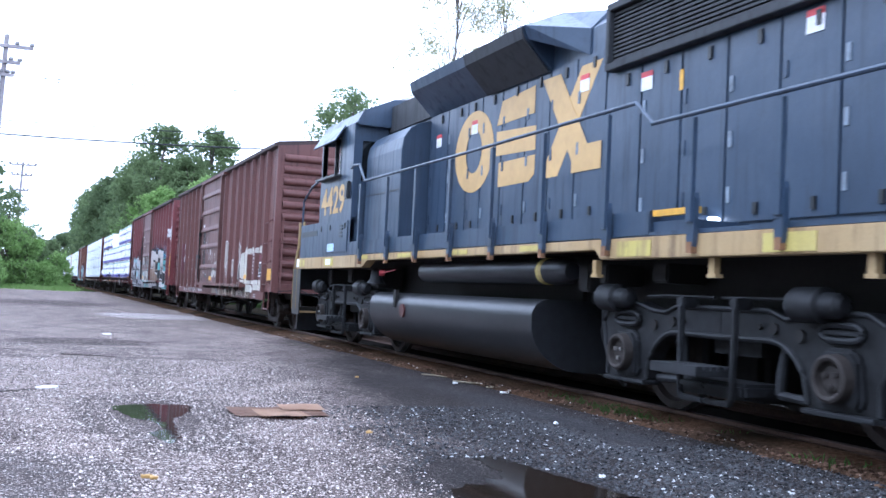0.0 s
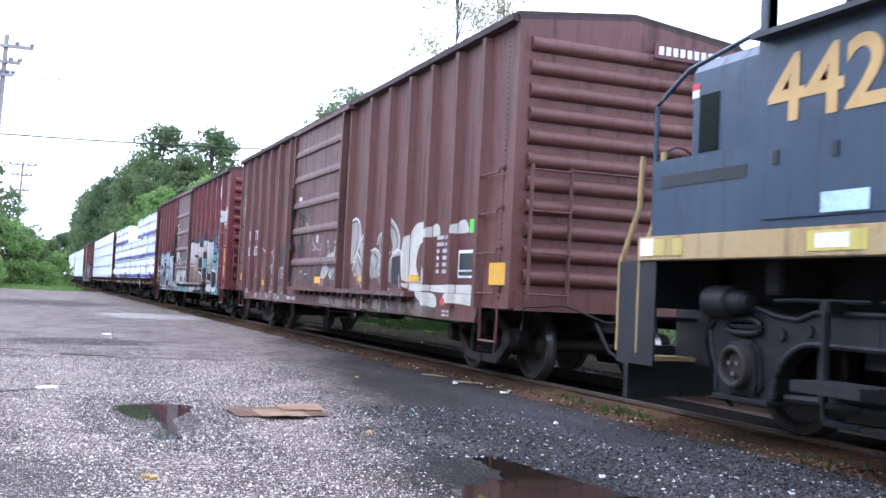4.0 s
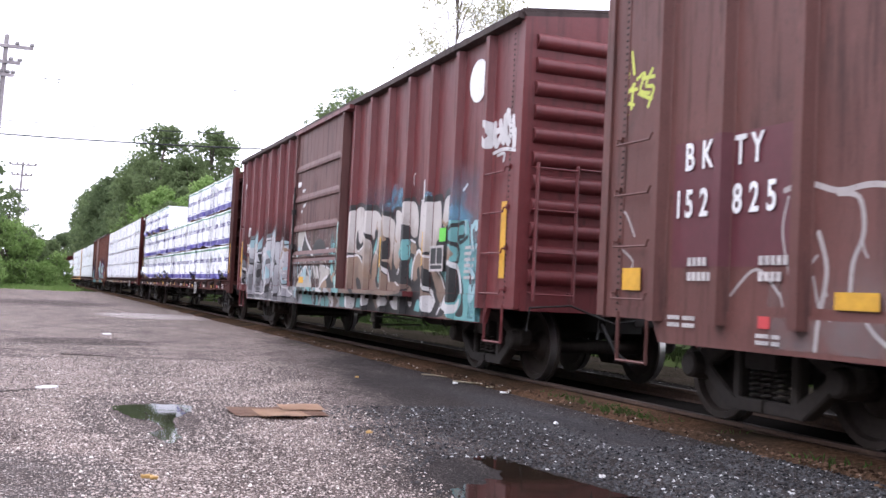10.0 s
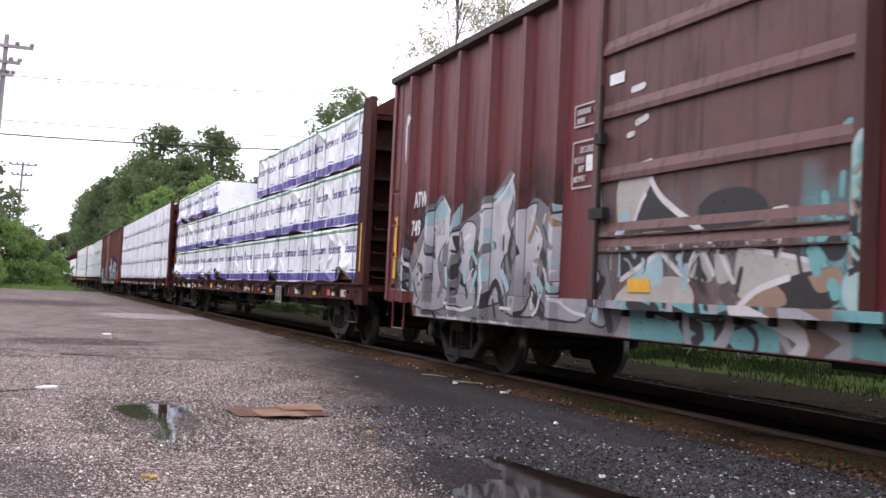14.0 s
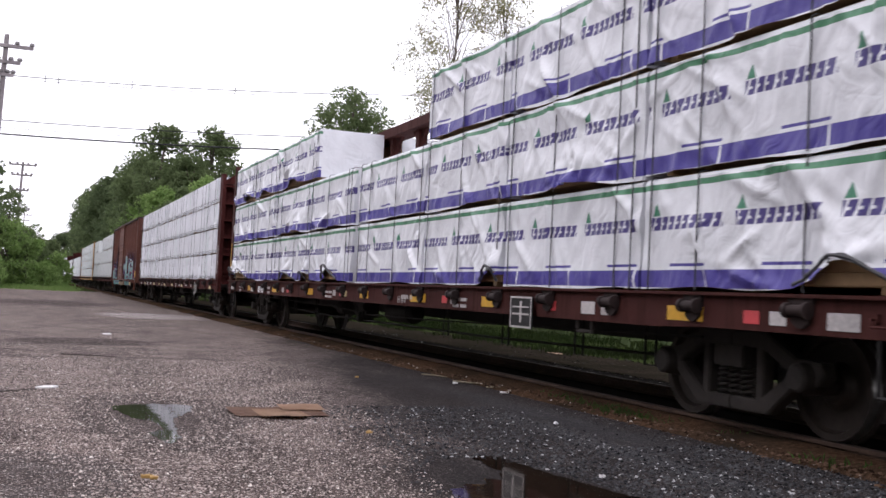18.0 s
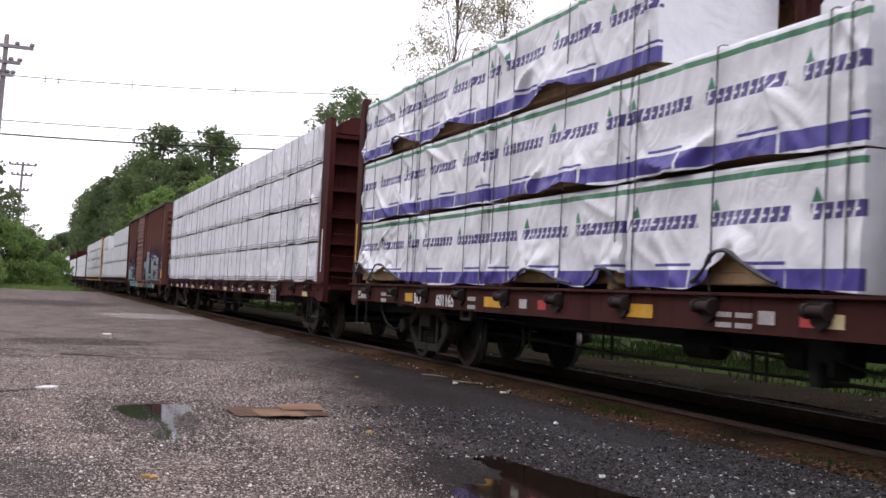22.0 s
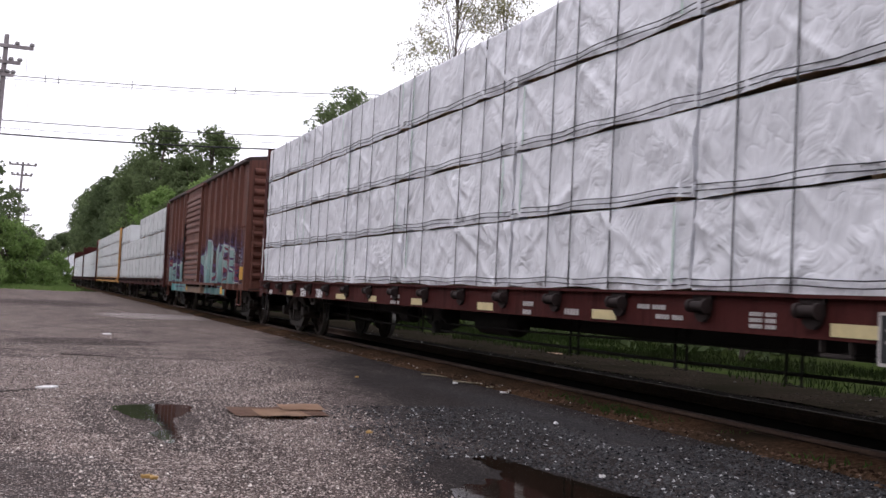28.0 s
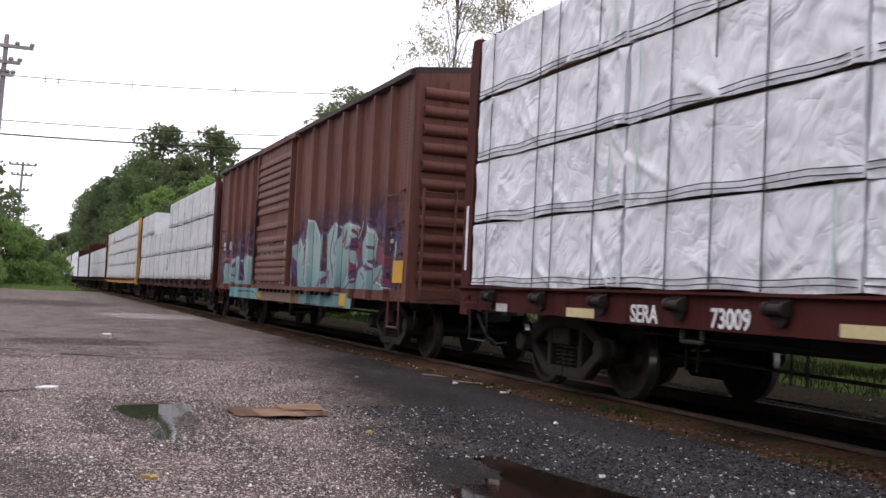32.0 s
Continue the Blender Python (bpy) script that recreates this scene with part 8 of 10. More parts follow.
ink.extend(line(UC, [(43.32, 1.83), (43.22, 1.88), (43.05, 1.90), (42.99, 1.82), (43.04, 1.73), (43.19, 1.72), (43.13, 1.65), (42.91, 1.72)], 0.050))
ink.extend(line(UC, [(43.46, 1.57), (43.38, 1.66), (43.22, 1.62), (43.16, 1.49), (43.23, 1.38), (43.38, 1.40), (43.46, 1.57)], 0.050))
ink.extend(line(UC, [(44.82, 1.50), (44.96, 1.53), (44.99, 1.43)], 0.040))
ink.extend(line(UC, [(46.54, 1.18), (46.44, 1.07), (46.32, 1.08), (46.26, 1.18)], 0.080))
ink.extend(line(UC, [(46.83, 1.27), (46.81, 1.42), (46.77, 1.53)], 0.050))
ink.extend(line(UC, [(46.47, 1.27), (46.44, 1.43), (46.36, 1.62), (46.35, 1.78)], 0.070))
ink.extend(line(UC, [(45.91, 2.18), (45.71, 2.07), (45.72, 1.96)], 0.035))
gleam.append(outline(UC, [(48.07, 0.86), (47.63, 0.88), (47.63, 0.71), (47.85, 0.69)]))
gleam.append(outline(UC, [(47.06, 0.90), (46.83, 0.90), (46.93, 0.73)]))
gleam.append(outline(UC, [(46.41, 0.88), (46.07, 0.92), (45.90, 0.83), (46.12, 0.73), (46.39, 0.77)]))
gleam.append(outline(UC, [(45.78, 0.83), (45.52, 0.92), (45.32, 0.86), (45.25, 0.82), (45.42, 0.73), (45.64, 0.74)]))
gleam.append(outline(UC, [(46.04, 1.38), (46.00, 1.36), (45.85, 1.15), (45.92, 1.15)]))
gleam.append(outline(UC, [(44.99, 0.88), (44.88, 0.93), (44.81, 0.83), (44.90, 0.78)]))
gleam.append(outline(UC, [(44.35, 0.91), (44.09, 0.96), (43.93, 0.85), (44.04, 0.74), (44.20, 0.75)]))
gleam.append(outline(UC, [(43.74, 0.81), (43.58, 0.94), (43.51, 0.96), (43.37, 0.88), (43.21, 0.86), (43.08, 0.94), (43.10, 0.83), (43.25, 0.74), (43.47, 0.75)]))
gleam.extend(line(UC, [(47.95, 1.53), (47.67, 1.57), (47.49, 1.54), (47.30, 1.43), (47.17, 1.31)], 0.035))
gleam.extend(line(UC, [(47.58, 1.63), (47.38, 1.68), (47.17, 1.79), (47.04, 1.88)], 0.030))
gleam.extend(line(UC, [(45.61, 1.13), (45.44, 1.08), (45.28, 1.11)], 0.030))
gleam.extend(line(UC, [(45.51, 1.26), (45.45, 1.34), (45.39, 1.39), (45.24, 1.34)], 0.045))
gleam.extend(line(UC, [(46.32, 1.27), (46.19, 1.38), (46.09, 1.40)], 0.030))
gleam.extend(line(UC, [(46.39, 1.04), (46.28, 1.05), (46.22, 1.15)], 0.030))
gleam.extend(line(UC, [(46.65, 1.61), (46.51, 1.57)], 0.030))
gleam.extend(line(UC, [(47.27, 2.36), (47.26, 2.50)], 0.045))
gleam.extend(line(UC, [(46.37, 2.15), (46.36, 2.34)], 0.050))
gleam.extend(line(UC, [(46.42, 2.12), (46.27, 2.11)], 0.020))
gleam.extend(line(UC, [(47.31, 2.29), (47.22, 2.27)], 0.020))
gleam.extend(line(UC, [(44.88, 1.18), (44.87, 1.36), (44.76, 1.52), (44.63, 1.58), (44.52, 1.51)], 0.050))
gleam.extend(line(UC, [(44.99, 1.74), (44.80, 1.70)], 0.030))
gleam.extend(line(UC, [(44.32, 1.24), (44.23, 1.09), (44.03, 0.99), (43.92, 0.88)], 0.050))
gleam.extend(line(UC, [(43.87, 1.28), (43.73, 1.20), (43.60, 1.06)], 0.025))
gleam.extend(line(UC, [(43.54, 0.96), (43.67, 0.86), (43.82, 0.72)], 0.040))
gleam.extend(line(UC, [(43.40, 1.36), (43.29, 1.39), (43.17, 1.30), (43.10, 1.19), (43.05, 1.02)], 0.060))
gleam.extend(line(UC, [(44.54, 2.33), (44.54, 2.55)], 0.050))
gleam.extend(line(UC, [(44.64, 2.28), (44.45, 2.30)], 0.020))
gleam.extend(line(UC, [(44.32, 1.48), (44.20, 1.49), (44.08, 1.46)], 0.030))
gleam.extend(line(UC, [(44.31, 1.65), (44.27, 1.74)], 0.030))
gleam.extend(line(UC, [(44.98, 2.54), (44.99, 2.67), (44.93, 2.69)], 0.030))
gleam.extend(line(UC, [(43.11, 2.32), (42.99, 2.38)], 0.040))
gleam.extend(line(UC, [(43.37, 2.22), (43.39, 2.26)], 0.050))
blue.append(outline(UC, [(45.86, 2.27), (45.72, 2.33), (45.49, 2.32), (45.31, 2.27), (45.33, 2.21), (45.59, 2.27), (45.70, 2.26), (45.80, 2.22)]))
blue.append(outline(UC, [(46.31, 2.10), (46.34, 2.27), (46.30, 2.39), (46.18, 2.44), (46.14, 2.35), (46.19, 2.23), (46.20, 2.11)]))
blue.append(outline(UC, [(47.24, 2.38), (47.26, 2.47), (47.18, 2.41), (47.15, 2.34)]))
blue.append(outline(UC, [(45.97, 2.32), (45.90, 2.51), (45.81, 2.56), (45.77, 2.45), (45.86, 2.35)]))
blue.append(outline(UC, [(46.32, 2.30), (46.30, 2.41), (46.16, 2.42), (46.13, 2.23), (46.23, 2.16)]))
blue.append(outline(UC, [(45.74, 2.27), (45.66, 2.44), (45.44, 2.46), (45.47, 2.34), (45.29, 2.22), (45.56, 2.28)]))
blue.append(outline(UC, [(44.34, 2.27), (44.32, 2.34), (44.20, 2.36), (44.20, 2.28)]))
blue.append(outline(UC, [(43.36, 1.93), (43.31, 2.08), (43.13, 2.08), (42.95, 2.00), (42.92, 1.90), (43.15, 1.94)]))
hush, silver, dark, shine, sky_ = [], [], [], [], []
hush.append(outline(UC, [(57.6, 0.96), (57.2, 1.45), (56.44, 2.07), (55.95, 2.31), (55.60, 1.88), (54.71, 2.04), (54.16, 2.28), (53.82, 2.41), (53.65, 1.79), (53.26, 2.08), (52.72, 1.87), (52.30, 1.90), (51.71, 2.08), (51.57, 1.59), (51.50, 0.65), (53.76, 0.71), (56.26, 0.76)]))
silver.append(outline(UC, [(56.99, 0.81), (57.18, 1.13), (56.85, 1.45), (56.62, 1.76), (56.33, 2.06), (55.94, 2.25), (55.65, 2.03), (55.73, 1.73), (56.03, 1.48), (55.90, 1.14), (55.48, 0.93), (56.05, 0.76)]))
silver.append(outline(UC, [(55.47, 0.85), (55.41, 1.29), (55.56, 1.58), (55.36, 1.79), (55.11, 1.91), (54.82, 1.84), (54.86, 1.56), (54.97, 1.36), (54.76, 1.08), (54.80, 0.82)]))
silver.append(outline(UC, [(54.63, 0.84), (54.62, 1.29), (54.76, 1.63), (54.59, 1.90), (54.16, 2.14), (53.85, 2.37), (53.79, 2.12), (53.91, 1.87), (53.76, 1.60), (54.04, 1.35), (53.94, 0.96)]))
silver.append(outline(UC, [(53.83, 0.80), (53.78, 1.15), (53.46, 1.47), (53.61, 1.79), (53.46, 1.97), (53.18, 2.01), (53.21, 1.77), (53.01, 1.58), (53.11, 1.28), (53.00, 0.92), (53.20, 0.78)]))
silver.append(outline(UC, [(52.91, 0.80), (52.81, 1.16), (52.92, 1.46), (52.77, 1.75), (52.51, 1.91), (52.28, 1.73), (52.35, 1.45), (52.23, 1.16), (51.99, 0.95), (52.20, 0.77)]))
silver.append(outline(UC, [(52.17, 1.22), (52.15, 1.56), (52.22, 1.78), (51.96, 1.94), (51.70, 2.05), (51.65, 1.70), (51.75, 1.44), (51.91, 1.28)]))
silver.append(outline(UC, [(51.93, 0.78), (51.89, 1.00), (52.12, 1.11), (51.77, 1.17), (51.62, 1.27), (51.55, 0.96), (51.66, 0.75)]))
silver.append(outline(UC, [(57.69, 0.92), (57.60, 1.30), (57.28, 1.50), (57.13, 1.13), (57.29, 0.89)]))
sky_.append(outline(UC, [(56.47, 1.95), (56.08, 2.24), (55.71, 2.14), (55.81, 2.03), (56.21, 1.90)]))
sky_.append(outline(UC, [(54.35, 2.16), (53.96, 2.29), (53.85, 2.15), (54.06, 2.10)]))
sky_.append(outline(UC, [(52.07, 1.91), (51.74, 2.06), (51.71, 1.96), (51.96, 1.85)]))
sky_.append(outline(UC, [(54.65, 1.56), (54.46, 1.62), (54.34, 1.22), (54.50, 1.15)]))
sky_.append(outline(UC, [(51.94, 1.06), (51.78, 0.95), (51.81, 0.79), (51.92, 0.86)]))
sky_.append(outline(UC, [(52.66, 1.98), (52.49, 1.90), (52.40, 1.73), (52.57, 1.77)]))
dark.extend(line(UC, [(55.31, 1.43), (55.41, 1.29), (55.13, 1.15)], 0.140))
dark.extend(line(UC, [(56.79, 1.37), (56.40, 1.14), (56.53, 0.79)], 0.100))
dark.extend(line(UC, [(54.76, 1.63), (54.82, 1.29), (54.57, 0.84)], 0.100))
dark.extend(line(UC, [(53.73, 1.79), (53.84, 1.48), (53.63, 1.15)], 0.090))
dark.extend(line(UC, [(52.90, 1.22), (52.71, 1.10), (52.35, 1.13)], 0.140))
dark.extend(line(UC, [(52.06, 1.72), (52.15, 1.50), (51.96, 1.33)], 0.100))
dark.extend(line(UC, [(51.55, 1.17), (51.66, 1.01), (51.55, 0.75)], 0.120))
dark.extend(line(UC, [(53.37, 1.16), (53.14, 0.98), (52.93, 0.80)], 0.100))
dark.extend(line(UC, [(55.72, 1.29), (55.49, 1.07), (55.66, 0.85)], 0.160))
dark.extend(line(UC, [(57.72, 1.13), (57.40, 0.97)], 0.090))
dark.extend(line(UC, [(54.40, 0.88), (54.18, 1.15), (53.93, 0.86)], 0.100))
dark.extend(line(UC, [(53.07, 1.52), (52.91, 1.34), (52.99, 1.16)], 0.120))
shine.extend(line(UC, [(55.92, 2.25), (55.61, 1.95), (55.77, 1.66)], 0.045))
shine.extend(line(UC, [(54.70, 1.97), (54.16, 2.13), (53.81, 2.37)], 0.050))
shine.extend(line(UC, [(53.80, 2.25), (53.72, 1.98), (53.79, 1.80)], 0.040))
shine.extend(line(UC, [(52.54, 1.91), (52.28, 1.73), (52.33, 1.50)], 0.040))
shine.extend(line(UC, [(52.06, 1.80), (51.67, 2.01)], 0.050))
shine.extend(line(UC, [(52.71, 1.10), (52.36, 1.22), (52.13, 1.28), (52.17, 1.16)], 0.045))
shine.extend(line(UC, [(52.70, 1.01), (52.33, 0.88), (52.03, 0.84)], 0.035))
shine.extend(line(UC, [(54.55, 1.56), (54.40, 1.15), (54.44, 0.88)], 0.035))
shine.extend(line(UC, [(55.19, 1.68), (54.98, 1.74)], 0.050))
shine.extend(line(UC, [(55.74, 0.88), (55.23, 0.80), (54.81, 0.84)], 0.040))
shine.extend(line(UC, [(54.00, 0.86), (53.54, 0.85)], 0.035))
shine.extend(line(UC, [(57.29, 1.54), (56.99, 1.13), (57.04, 0.81)], 0.040))
shine.extend(line(UC, [(53.31, 1.87), (53.04, 1.61), (53.20, 1.34)], 0.035))
silver.append(outline(UC, [(57.69, 1.26), (57.49, 1.29), (57.34, 1.30), (57.27, 1.39), (57.19, 1.41), (57.16, 1.30), (57.15, 1.15), (57.33, 1.14), (57.54, 1.19)]))
dark.extend(line(UC, [(57.89, 1.19), (57.67, 1.19), (57.48, 1.14), (57.28, 1.08), (57.15, 0.99)], 0.090))
dark.extend(line(UC, [(57.86, 1.05), (57.71, 0.95), (57.47, 0.87)], 0.070))
shine.append(outline(UC, [(58.05, 1.07), (57.86, 1.07), (57.77, 1.00), (58.03, 0.98)]))
hush.append(outline(UC, [(58.04, 1.31), (58.02, 1.43), (57.82, 1.47), (57.50, 1.50), (57.33, 1.58), (57.17, 1.62), (57.16, 1.41), (57.34, 1.33), (57.70, 1.29)]))
d_cream, d_black, d_teal, d_white, d_tan = [], [], [], [], []
d_cream.append(outline(UC, [(51.36, 1.99), (51.25, 2.16), (50.83, 2.20), (50.77, 2.05), (50.90, 1.91), (51.06, 1.69), (51.29, 1.63)]))
d_cream.append(outline(UC, [(51.28, 1.06), (51.03, 1.17), (50.42, 1.22), (50.18, 1.15), (50.20, 0.97), (51.24, 0.96)]))
d_cream.append(outline(UC, [(49.58, 1.43), (49.29, 1.42), (48.76, 1.30), (48.65, 1.29), (49.03, 1.21), (49.34, 1.09), (49.52, 1.04), (49.61, 1.22)]))
d_cream.append(outline(UC, [(50.20, 1.22), (50.09, 1.40), (50.00, 1.44), (49.88, 1.26), (49.93, 1.17)]))
d_cream.append(outline(UC, [(49.87, 1.39), (49.74, 1.41), (49.64, 1.22), (49.81, 1.17)]))
d_cream.append(outline(UC, [(49.66, 0.98), (49.27, 0.97), (49.33, 0.91), (49.62, 0.92)]))
d_teal.append(outline(UC, [(51.14, 1.17), (50.86, 1.31), (50.62, 1.43), (50.57, 1.17), (50.76, 1.14)]))
d_teal.append(outline(UC, [(48.39, 2.17), (48.27, 2.21), (48.24, 1.61), (48.21, 1.04), (48.44, 1.01), (48.49, 1.18), (48.35, 1.40), (48.32, 1.80)]))
d_teal.append(outline(UC, [(51.30, 1.76), (51.15, 1.82), (51.15, 1.62), (51.28, 1.57)]))
d_teal.append(outline(UC, [(48.54, 1.56), (48.41, 1.57), (48.43, 1.50), (48.52, 1.50)]))
d_black.append(outline(UC, [(50.10, 1.78), (49.91, 1.88), (49.58, 1.90), (49.33, 1.82), (49.23, 1.70), (49.30, 1.61), (49.70, 1.60), (50.04, 1.60)]))
d_black.append(outline(UC, [(50.82, 2.00), (50.71, 1.92), (50.37, 1.71), (50.12, 1.58), (50.96, 1.56), (51.06, 1.67), (50.89, 1.86)]))
d_black.append(outline(UC, [(51.30, 1.47), (50.78, 1.48), (50.95, 1.32), (51.26, 1.21)]))
d_black.append(outline(UC, [(50.44, 1.45), (50.11, 1.44), (50.19, 1.24), (50.42, 1.36)]))
d_black.append(outline(UC, [(49.10, 1.18), (48.76, 1.26), (48.54, 1.18), (48.59, 1.01), (49.34, 1.01)]))
d_black.append(outline(UC, [(48.77, 1.57), (48.56, 1.57), (48.45, 1.40), (48.56, 1.32), (48.71, 1.41)]))
d_black.append(outline(UC, [(50.08, 0.97), (49.66, 0.98), (49.80, 0.89), (50.09, 0.88)]))
d_tan.append(outline(UC, [(49.53, 1.05), (49.16, 1.16), (49.03, 1.02), (49.46, 0.98)]))
d_tan.append(outline(UC, [(48.81, 1.22), (48.55, 1.29), (48.49, 1.18), (48.70, 1.11)]))
d_tan.append(outline(UC, [(49.56, 1.57), (49.18, 1.57), (49.05, 1.48), (49.43, 1.49)]))
d_tan.append(outline(UC, [(51.30, 1.58), (50.53, 1.60), (50.39, 1.49), (51.24, 1.49)]))
d_white.extend(line(UC, [(50.80, 2.06), (50.64, 1.90), (50.34, 1.73), (50.06, 1.61), (49.89, 1.50)], 0.060))
d_white.extend(line(UC, [(51.06, 1.67), (50.95, 1.86), (50.88, 1.93)], 0.045))
d_white.extend(line(UC, [(51.29, 2.16), (51.06, 2.19), (50.81, 2.22)], 0.050))
d_white.extend(line(UC, [(50.26, 1.17), (50.08, 1.44), (49.87, 1.24)], 0.050))
d_white.extend(line(UC, [(49.83, 1.44), (49.62, 1.18)], 0.045))
d_white.extend(line(UC, [(50.62, 1.43), (50.35, 1.26), (50.20, 1.19)], 0.045))
d_white.extend(line(UC, [(51.22, 1.19), (50.86, 1.33), (50.62, 1.43)], 0.050))
d_white.extend(line(UC, [(49.58, 1.43), (49.11, 1.38), (48.65, 1.30)], 0.035))
d_white.extend(line(UC, [(49.55, 0.99), (49.34, 1.12), (49.01, 1.21)], 0.050))
d_white.extend(line(UC, [(51.20, 0.94), (50.41, 0.95), (50.09, 0.97)], 0.040))
d_white.extend(line(UC, [(51.34, 1.52), (51.27, 1.60)], 0.060))
d_white.extend(line(UC, [(49.18, 1.70), (49.05, 1.71)], 0.040))
d_white.extend(line(UC, [(49.18, 1.65), (49.05, 1.66)], 0.030))
d_white.extend(line(UC, [(51.15, 2.90), (50.97, 2.91)], 0.060))
d_white.extend(line(UC, [(51.06, 2.59), (50.90, 2.62)], 0.060))
d_white.extend(line(UC, [(51.20, 2.49), (51.11, 2.50)], 0.050))

r = random.Random(21)


def grown(shape, k):
    """An outline scaled about its middle."""
    cu, cz = sum(q[0] for q in shape) / len(shape), sum(q[1] for q in shape) / len(shape)
    return [(cu + (u - cu) * k, cz + (z - cz) * k) for u, z in shape]


def rims(shapes, w):
    return [q for shape in shapes for q in stroke(shape + shape[:2], w)]


sheet = [(S_SILVER, [rect(56.8, 51.2, 0.66, 1.0, UC)]), (S_TEAL, [rect(51.2, 49.2, 0.66, 1.0, UC), rect(43.2, 42.4, 0.66, 1.0, UC)]), (F_TAN, [rect(49.2, 43.2, 0.66, 1.0, UC)])]
for m, n in ((S_BLACK, 15), (S_SILVER, 7), (S_TEAL, 5), (S_WHITE, 9)):
    sheet.append((m, [q for _ in range(n) for u in (r.uniform(48.5, 56.6),) for q in capped(smooth_line([(u - UC, 0.62), (u + r.uniform(-0.25, 0.25) - UC, 0.8), (u + r.uniform(-0.6, 0.6) - UC, 0.98)], 4), r.uniform(0.03, 0.13))]))
mist = [(M_SKY, [rect(47.0, 45.3, 0.9, 3.2, UC), rect(43.9, 42.45, 0.7, 3.2, UC)]), (M_TEAL, [rect(48.5, 47.9, 0.7, 2.9, UC), rect(43.4, 42.55, 0.7, 2.7, UC)]), (M_BLACK, [rect(48.0, 43.6, 0.7, 2.9, UC), rect(57.6, 51.6, 0.7, 2.6, UC)])]
def dashes(U, n, u0, u1, z0, z1, w, reach=0.3):
    """Short curved sprayed strokes scattered over part of a side."""
    out = []
    for _ in range(n):
        u, z = r.uniform(u0, u1), r.uniform(z0, z1)
        d = r.uniform(-1, 1) * reach
        out += line(U, [(u, z), (u + d * 0.6, z + reach * r.uniform(0.2, 0.6)), (u + d, z + reach * r.uniform(0.3, 1.2))], w * r.uniform(0.6, 1.4))
    return out


worn = [(S_TAN, dashes(UC, 9, 43.4, 47.8, 1.4, 2.0, 0.03, 0.12)), (S_BLACK, dashes(UC, 8, 43.2, 48.0, 0.72, 1.9, 0.02, 0.15)),
        (S_TAN, line(UC, [(46.10, 2.16), (46.08, 1.98), (46.02, 1.78)], 0.07)), (S_PALE_BLUE, dashes(UC, 10, 42.5, 43.1, 0.75, 2.0, 0.07, 0.25)),
        (S_BLACK, dashes(UC, 26, 52.0, 57.4, 0.75, 1.7, 0.04, 0.22)), (S_WHITE, dashes(UC, 26, 52.0, 57.4, 0.75, 1.9, 0.03, 0.25)), (S_GREY, dashes(UC, 20, 52.0, 57.4, 0.75, 1.7, 0.09, 0.25)), (S_PALE_BLUE, dashes(UC, 12, 52.0, 57.4, 0.75, 1.9, 0.07, 0.25)), (S_TAN, dashes(UC, 7, 52.2, 57.2, 1.0, 1.8, 0.07, 0.2))]
sprayed("sprayed_lettering", boxcar_c, strips_c, (42.3 - UC, 56.9 - UC), [*sheet, *mist, *((M_BLUE, [grown(q, k) for q in blue]) for k in (1.45, 1.15, 0.8)), (S_TEAL, wash), (S_BLACK, back), (F_CREAM, cream), (F_TAN, tan), (S_TEAL, teal), (S_BLACK, ink), (S_WHITE, gleam), (S_GREY, hush), (F_SILVER, silver), (S_PALE_BLUE, sky_), (S_BLACK, rims(silver, 0.025)), (S_BLACK, dark), (S_WHITE, shine), *worn], "fat sprayed letters in cream, tan, silver, black and teal", (44.79 - UC, 51.79 - UC))
M_DOOR = spray_paint("grey_brown_spray_mist", (0.20, 0.17, 0.16), 0.7, 2.3, 0.7)
door_art = [(M_DOOR, [rect(51.65, 48.42, 1.0, 2.5, UC)]), (M_TEAL, [rect(48.9, 48.42, 1.02, 3.0, UC)]), (S_DULL, d_cream), (S_PALE_BLUE, d_teal), (S_BLACK, d_black), (S_TAN, d_tan), (S_WHITE, d_white), (S_BLACK, dashes(UC, 12, 48.6, 51.5, 1.05, 1.6, 0.04, 0.2)), (S_CHALK, dashes(UC, 9, 48.9, 51.5, 1.05, 1.5, 0.025, 0.2)), (S_PALE_BLUE, dashes(UC, 6, 49.9, 51.5, 1.05, 1.5, 0.05, 0.2)), (S_TEAL, dashes(UC, 9, 48.46, 48.8, 1.05, 2.4, 0.07, 0.12))]
spray("sprayed_door_patch", boxcar_c, [(48.42 - UC, 51.65 - UC, -1.606)], door_art, "sprayed shapes on the door")
for z in (1.47, 1.61):
    spray("sprayed_door_patch", boxcar_c, [(48.42 - UC, 51.65 - UC, -1.636)], [(m, [c for c in (clip_z(p, z - 0.019, z + 0.019) for p in polys) if c]) for m, polys in door_art], "sprayed shapes on the door ribs")
jamb = [(S_MINT, [outline(UC, [(48.42, 2.0), (48.34, 2.15), (48.28, 2.05), (48.28, 1.02), (48.42, 1.02), (48.44, 1.5)])]), (S_BLACK, dashes(UC, 9, 48.3, 48.4, 1.05, 1.7, 0.04, 0.12)), (S_TEAL, dashes(UC, 6, 48.3, 48.4, 1.1, 2.1, 0.05, 0.15)), (S_TAN, dashes(UC, 4, 48.3, 48.4, 1.1, 1.9, 0.03, 0.1))]
spray("sprayed_door_edge", boxcar_c, [(48.3 - UC, 48.39 - UC, -1.651)], jamb, "chipped mint paint on the door edge")
disc = bmesh.new()
